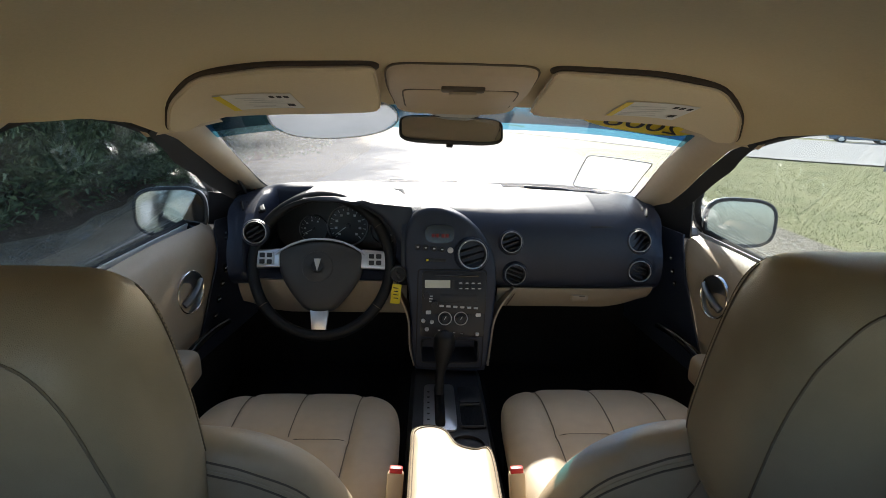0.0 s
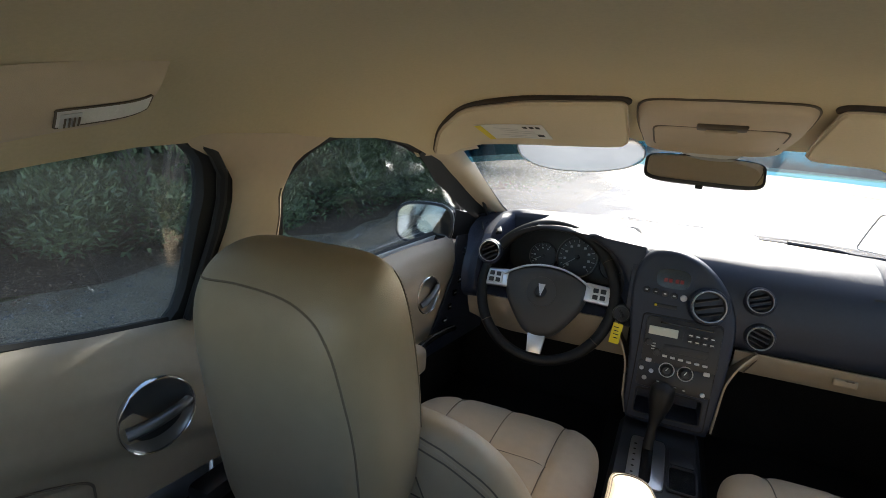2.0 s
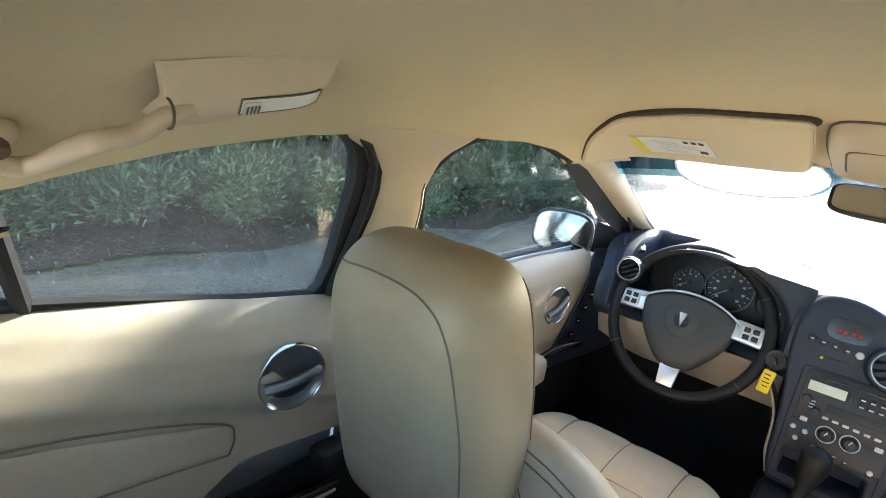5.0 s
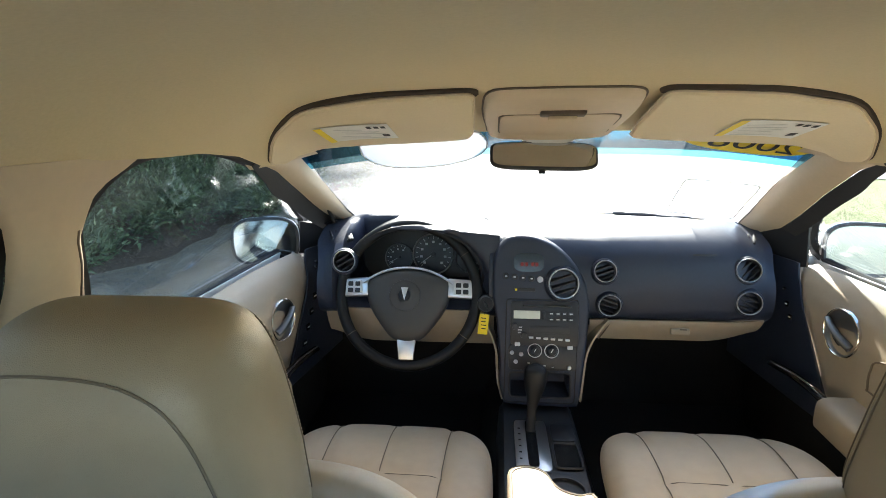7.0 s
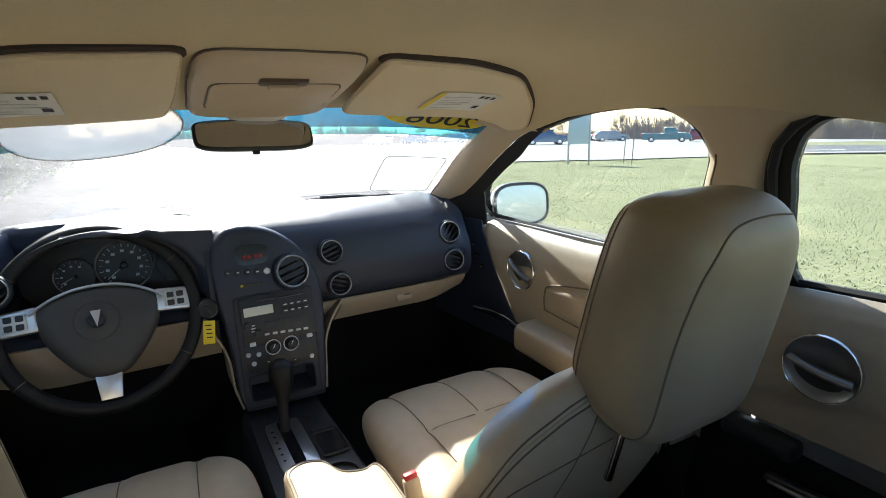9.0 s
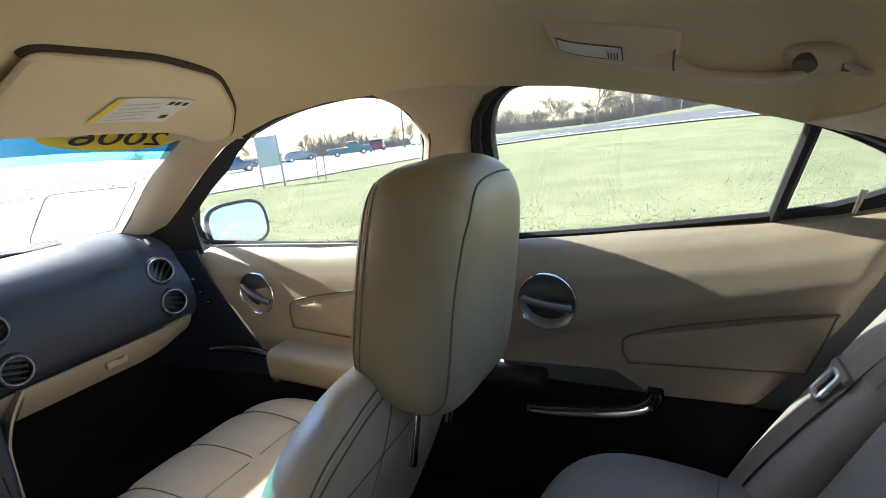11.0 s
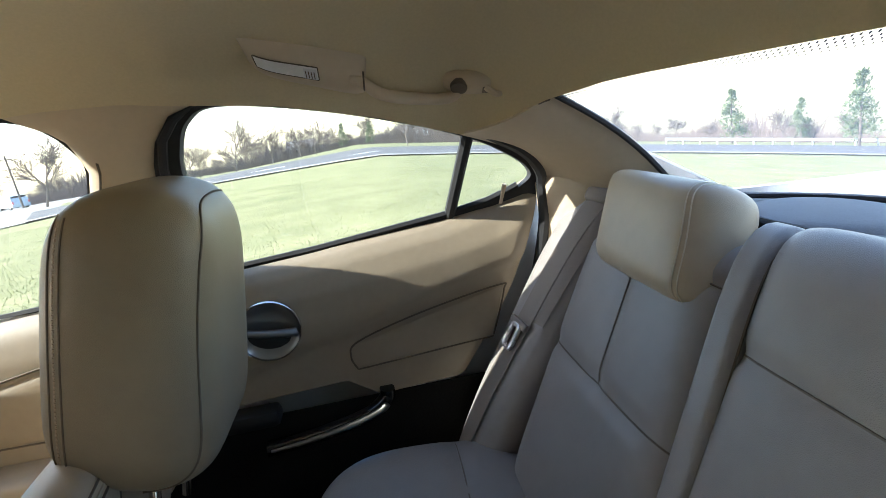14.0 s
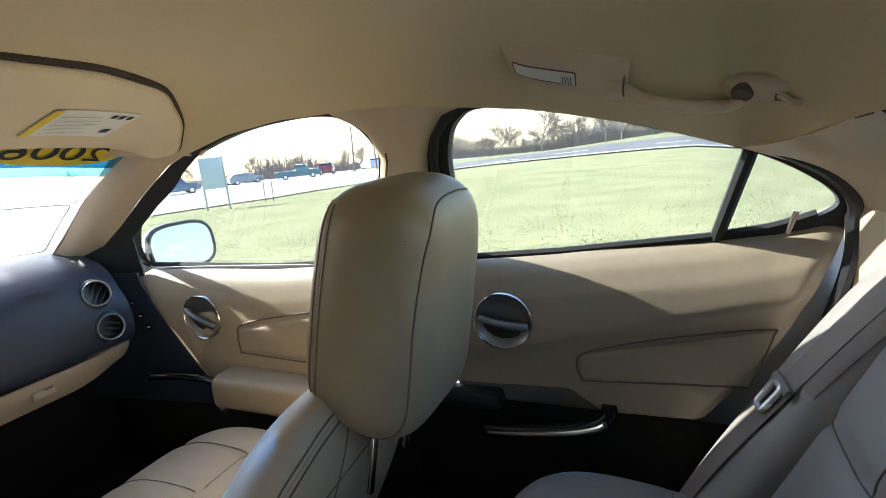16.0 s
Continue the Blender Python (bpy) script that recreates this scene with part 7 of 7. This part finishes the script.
def place(proto, first, x, y, rz, sc):
    m = pose(x, y, ground_z(x, y), 0, 0, rz) @ Matrix.Diagonal((sc, sc, sc, 1))
    if first:
        proto.matrix_basis = m
    else:
        c = copy_thing(proto, m)
        c.scale = (sc, sc, sc)


protos = [bare_tree(3), bare_tree(8, 9.0, 0.85), bare_tree(15, 7.0, 0.95)]
r_ = random.Random(4)
used = [True, True, True]
# azimuth, distance, size: the trees that stand out, then a scattered belt along the far side of the road
standing = [(78.1, 66, 0.95), (62.0, 60, 0.95), (84.5, 74, 0.85), (86.0, 78, 0.75), (95.8, 66, 0.68), (72.5, 70, 0.6), (74.5, 80, 0.7), (81.5, 84, 0.8), (102.0, 78, 0.6)]
for k in range(58):
    az = 58 + 90 * k / 57 + r_.uniform(-1, 1)
    standing.append((az, r_.uniform(84, 120), r_.uniform(0.45, 0.85)))
for k in range(14):
    standing.append((-14 + 66 * k / 13, r_.uniform(120, 160), r_.uniform(0.8, 1.2)))
for k, (az, rr, sc) in enumerate(standing):
    j = k % 3
    place(protos[j], used[j], rr * math.sin(radians(az)), rr * math.cos(radians(az)), r_.uniform(0, 360), sc)
    used[j] = False


def conifer(seed, h):
    r = np.random.default_rng(seed)
    t = thing("conifer", "dark green conifer with an uneven crown", "tree", "conifers")
    cl = []
    for k in range(60):
        z = h * (0.12 + 0.86 * r.random())
        R = 0.26 * h * (1 - z / h) ** 0.8 * (0.5 + 0.6 * r.random())
        a = r.random() * 6.28
        cl.append((R * math.cos(a), R * math.sin(a), z, 0.35 + 0.05 * h * (1 - z / h)))
    me = leaf_cloud(cl, 40, 0.34, seed, 1)
    me.materials.append(LEAF)
    f = new("crown", me)
    f.parent = t
    part("trunk", tube([(0, 0, -0.1), (0, 0, h * 0.5), (0, 0, h * 0.95)], lambda k: 0.02 * h * (1 - 0.9 * k), 7), BARK, t)
    return t


cons = [conifer(2, 8.0)]
for n_, (az, rr, sc) in enumerate(((127.4, 80, 0.85), (132.7, 88, 0.75), (137.0, 70, 0.95), (88.9, 92, 0.50), (91.8, 90, 0.45))):
    a = radians(az)
    place(cons[0], n_ == 0, rr * math.sin(a), rr * math.cos(a), 47 * n_, sc)

# far woods ring, too far to tell trees apart
verts, faces = [], []
for k in range(14000):
    a = radians(-30 + 190 * rng.random())
    rr = 98 + 70 * rng.random()
    x, y = rr * math.sin(a), rr * math.cos(a)
    z, hh = ground_z(x, y), 1.0 + 5.2 * rng.random() ** 2 * (0.6 + 0.4 * math.sin(a * 23))
    for q in range(3):
        t0 = 0.05 + 0.11 * rng.random()
        lean_, off = 1.6 * rng.standard_normal(), 1.2 * rng.standard_normal()
        dx, dy = math.cos(a), -math.sin(a)
        k0 = len(verts)
        verts += [(x + dx * (off - t0), y + dy * (off - t0), z - 1), (x + dx * (off + t0), y + dy * (off + t0), z - 1), (x + dx * (off + lean_), y + dy * (off + lean_), z + hh)]
        faces.append((k0, k0 + 1, k0 + 2))
me = bpy.data.meshes.new("far_woods")
me.from_pydata(verts, [], faces)
me.materials.append(mat("far_brush", (0.14, 0.112, 0.10), 1.0, vary=0.4, scale=0.8, island=1, patch=0.1))
tagged(new("far_woods", me), "brown leafless brush and woods on the horizon", "woods", kind="stuff")


# ---------------------------------------------------------------- cars, sign, houses
def paint_of(name, col):
    return mat(name, col, 0.25, vary=0.05, scale=5, coat=0.7, patch=0.5)


def vehicle(label, category, paint, pick, at, rz, L=5.2, W=1.9, H=1.75):
    t = thing("pickup_truck" if pick else "parked_car", label, category, "parked vehicles")
    hl = L / 2
    if pick:
        top = [(-hl, 0.62), (-hl + 0.05, 1.02), (-0.25, 1.05), (-0.2, H - 0.06), (0.05, H), (0.85, H - 0.03), (1.35, 1.12), (hl - 0.25, 1.03), (hl - 0.03, 0.85), (hl, 0.55)]
    else:
        top = [(-hl, 0.6), (-hl + 0.1, 1.0), (-hl + 0.5, H - 0.12), (-hl + 1.0, H), (0.35, H), (1.05, 1.08), (hl - 0.3, 0.95), (hl - 0.05, 0.8), (hl, 0.5)]
    out = top + [(hl - 0.1, 0.32), (-hl + 0.1, 0.32)]

    def f(u, v):
        i = int(round(u * len(out))) % len(out)
        y, z = out[i]
        j = int(round(v * 5))
        k = [-1, -0.97, -0.9, 0.9, 0.97, 1][j]
        inset = (0.10 if z > 1.15 else 0.0)
        e = 0.03 if j in (0, 5) else 0.0
        return Vector((k * (W / 2 - inset), y * (1 - e * 0.3), z - (e if z > 0.4 else -e)))
    bm = grid(f, len(out), 6, wrap_u=True)
    bm.verts.ensure_lookup_table()
    n = 6
    for j in (0, 5):
        bm.faces.new([bm.verts[i * n + j] for i in range(len(out))])
    part("body", bm, paint, t)
    win = M["gloss"]
    for s in (-1, 1):
        for a, b in (((-0.12, 0.42), (0.47, 1.0)) if pick else ((-hl + 0.75, -0.1), (-0.02, 0.75))):
            part("side_window", rbox(0.02, b - a, 0.42, pose(s * (W / 2 - 0.10), (a + b) / 2, H - 0.36, 0, s * 6, 0), 0.02), win, t)
    part("windscreen", rbox(W - 0.35, 0.03, 0.55, pose(0, 1.10 if pick else 0.75, (H + 1.1) / 2 - 0.02, -38 if pick else -42, 0, 0), 0.02), win, t)
    part("back_window", rbox(W - 0.4, 0.03, 0.40, pose(0, -0.26 if pick else -hl + 0.36, H - 0.33, 2 if pick else 22, 0, 0), 0.02), win, t)
    for s in (-1, 1):
        for y in (-hl * 0.58, hl * 0.62):
            w = part("wheel", lathe([(0, -0.1), (0.28, -0.11), (0.35, -0.07), (0.35, 0.09), (0.28, 0.11), (0.2, 0.08), (0, 0.08)], 20, pose(s * (W / 2 - 0.1), y, 0.35, 0, 90 * s, 0)), M["rubber"], t)
            part("rim", lathe([(0, 0.10), (0.12, 0.105), (0.22, 0.095), (0.0, 0.08)], 16, pose(s * (W / 2 - 0.1), y, 0.35, 0, 90 * s, 0)), M["satin"], w)
        part("headlight", rbox(0.3, 0.06, 0.14, pose(s * (W / 2 - 0.25), hl - 0.06, 0.78), 0.02), M["lens"], t)
        part("tail_light", rbox(0.14, 0.06, 0.3, pose(s * (W / 2 - 0.12), -hl + 0.02, 0.88), 0.02), M["red"], t)
    if pick:
        part("bed", rbox(W - 0.25, 1.9, 0.04, pose(0, -hl + 1.2, 1.035), 0.01), M["black"], t)
    part("bumper", rbox(W - 0.1, 0.14, 0.18, pose(0, hl - 0.02, 0.48), 0.04), M["satin"], t)
    x, y = at
    t.matrix_basis = pose(x, y, ground_z(x, y) + 0.03, 0, 0, rz)
    return t


def polar(az, r):
    return (-0.2 + r * math.sin(radians(az)), -1.1 + r * math.cos(radians(az)))


vehicle("dark teal pickup truck parked across the road", "pickup truck", paint_of("teal_paint", (0.02, 0.10, 0.13)), True, polar(51.4, 70), -138, 5.6)
vehicle("dark red sport utility parked behind the pickup", "car", paint_of("maroon_paint", (0.16, 0.02, 0.03)), False, polar(54.4, 76), -60, 4.8)
vehicle("dark blue sport utility parked beyond the drive", "car", paint_of("navy_paint", (0.02, 0.05, 0.11)), False, polar(39.6, 58), -120, 4.7)
vehicle("grey saloon parked beyond the drive", "car", paint_of("grey_paint", (0.2, 0.21, 0.22)), False, polar(46.2, 78), -120, 4.6, 1.8, 1.5)
vehicle("pale blue van parked by the trees", "van", paint_of("pale_van_paint", (0.42, 0.50, 0.56)), False, polar(59.0, 84), -40, 4.9, 1.9, 1.8)
for k, az in enumerate((22, 26, 30, 33.5, 45.5)):
    vehicle("parked car in the far car park", "car", paint_of(f"far_paint_{k}", [(0.5, 0.5, 0.5), (0.05, 0.08, 0.2), (0.3, 0.3, 0.32), (0.6, 0.6, 0.58), (0.12, 0.12, 0.13)][k]), False, polar(az, 85), 30 + 9 * k, 4.6, 1.8, 1.55)

sign = thing("road_sign", "pale blue-grey sign panel on two posts in the grass", "sign")
for k, (az, r) in enumerate(((42.2, 19.0), (44.3, 18.4))):
    x, y = polar(az, r)
    part("post", rbox(0.05, 0.05, 1.75, pose(x, y, ground_z(x, y) + 0.85), 0.01), mat("weathered_post", (0.35, 0.35, 0.34), 0.8), sign)
xa, ya = polar(43.25, 18.7)
part("panel", rbox(0.70, 0.025, 1.0, pose(xa, ya, ground_z(xa, ya) + 1.20, 0, 0, -43), 0.008), mat("sign_back", (0.42, 0.50, 0.55), 0.5, vary=0.08), sign)
for az, r in ((47.8, 19.5), (48.6, 19.0)):
    x, y = polar(az, r)
    sk = thing("marker_stake", "thin grey stake standing in the grass", "stake", "stakes")
    part("stake", rbox(0.022, 0.022, 1.45, pose(x, y, ground_z(x, y) + 0.70, 0, 3, 0), 0.004), BARK, sk)

for k, (az, r, w) in enumerate(((84, 150, 7), (95.5, 140, 8))):
    hs = thing("house", "small pale house among bare trees", "house", "far houses")
    x, y = polar(az, r)
    m = pose(x, y, ground_z(x, y), 0, 0, -az)
    part("wall", rbox(w, 6, 2.8, m @ pose(0, 0, 1.3), 0.02), mat("pale_siding", (0.66, 0.65, 0.61), 0.8, vary=0.06), hs)
    bm = bmesh.new()
    q = [bm.verts.new(m @ Vector(p)) for p in ((-w / 2 - 0.3, -3.3, 2.7), (w / 2 + 0.3, -3.3, 2.7), (w / 2 + 0.3, 3.3, 2.7), (-w / 2 - 0.3, 3.3, 2.7), (-w / 2 - 0.3, 0, 4.4), (w / 2 + 0.3, 0, 4.4))]
    for ids in ((0, 1, 5, 4), (2, 3, 4, 5), (0, 4, 3), (1, 2, 5), (0, 3, 2, 1)):
        bm.faces.new([q[i] for i in ids])
    part("roof", bm, mat("grey_shingle", (0.16, 0.15, 0.15), 0.9, vary=0.2), hs, flat=True)
    for dx in (-0.28, 0.2):
        part("window", rbox(1.0, 0.1, 1.1, m @ pose(dx * w, -3.0, 1.5), 0.02), M["gloss"], hs)

# leaning utility poles beyond the drive
for az, r, lean_ in ((57.2, 74, 4), (59.6, 80, -3)):
    x, y = polar(az, r)
    up = thing("utility_pole", "leaning weathered wooden utility pole beyond the drive", "utility pole", "utility poles")
    m = pose(x, y, ground_z(x, y) - 0.1, 0, lean_, 0)
    part("pole", tube([m @ Vector((0, 0, 0)), m @ Vector((0, 0, 3.2)), m @ Vector((0, 0, 6.4))], lambda k: 0.13 - 0.04 * k, 8), BARK, up)
    part("cross_arm", rbox(1.6, 0.09, 0.11, m @ pose(0, 0.1, 5.9, 0, 0, -az), 0.01), BARK, up)

# guard rail along the road behind the car
rail_ = thing("guard_rail", "pale galvanised guard rail on short posts along the road", "guard rail")
GALV = mat("galvanised_steel", (0.55, 0.55, 0.54), 0.45, 0.3, vary=0.1, scale=6)


def rail_spot(k):
    az = 121 + 30 * k
    x, y = polar(az, lerp_at(NEAR, az)[0] * 2.02)
    return Vector((x, y, ground_z(x, y)))


part("beam", thick(grid(lambda u, v: rail_spot(u) + Vector((0, 0.03 * math.sin(v * 6.3), 0.46 + 0.32 * v)), 41, 9), 0.006), GALV, rail_)
for k in range(21):
    q = rail_spot(k / 20)
    part("post", rbox(0.12, 0.12, 0.80, Matrix.Translation(q + Vector((0, 0, 0.36))), 0.01), GALV, rail_)
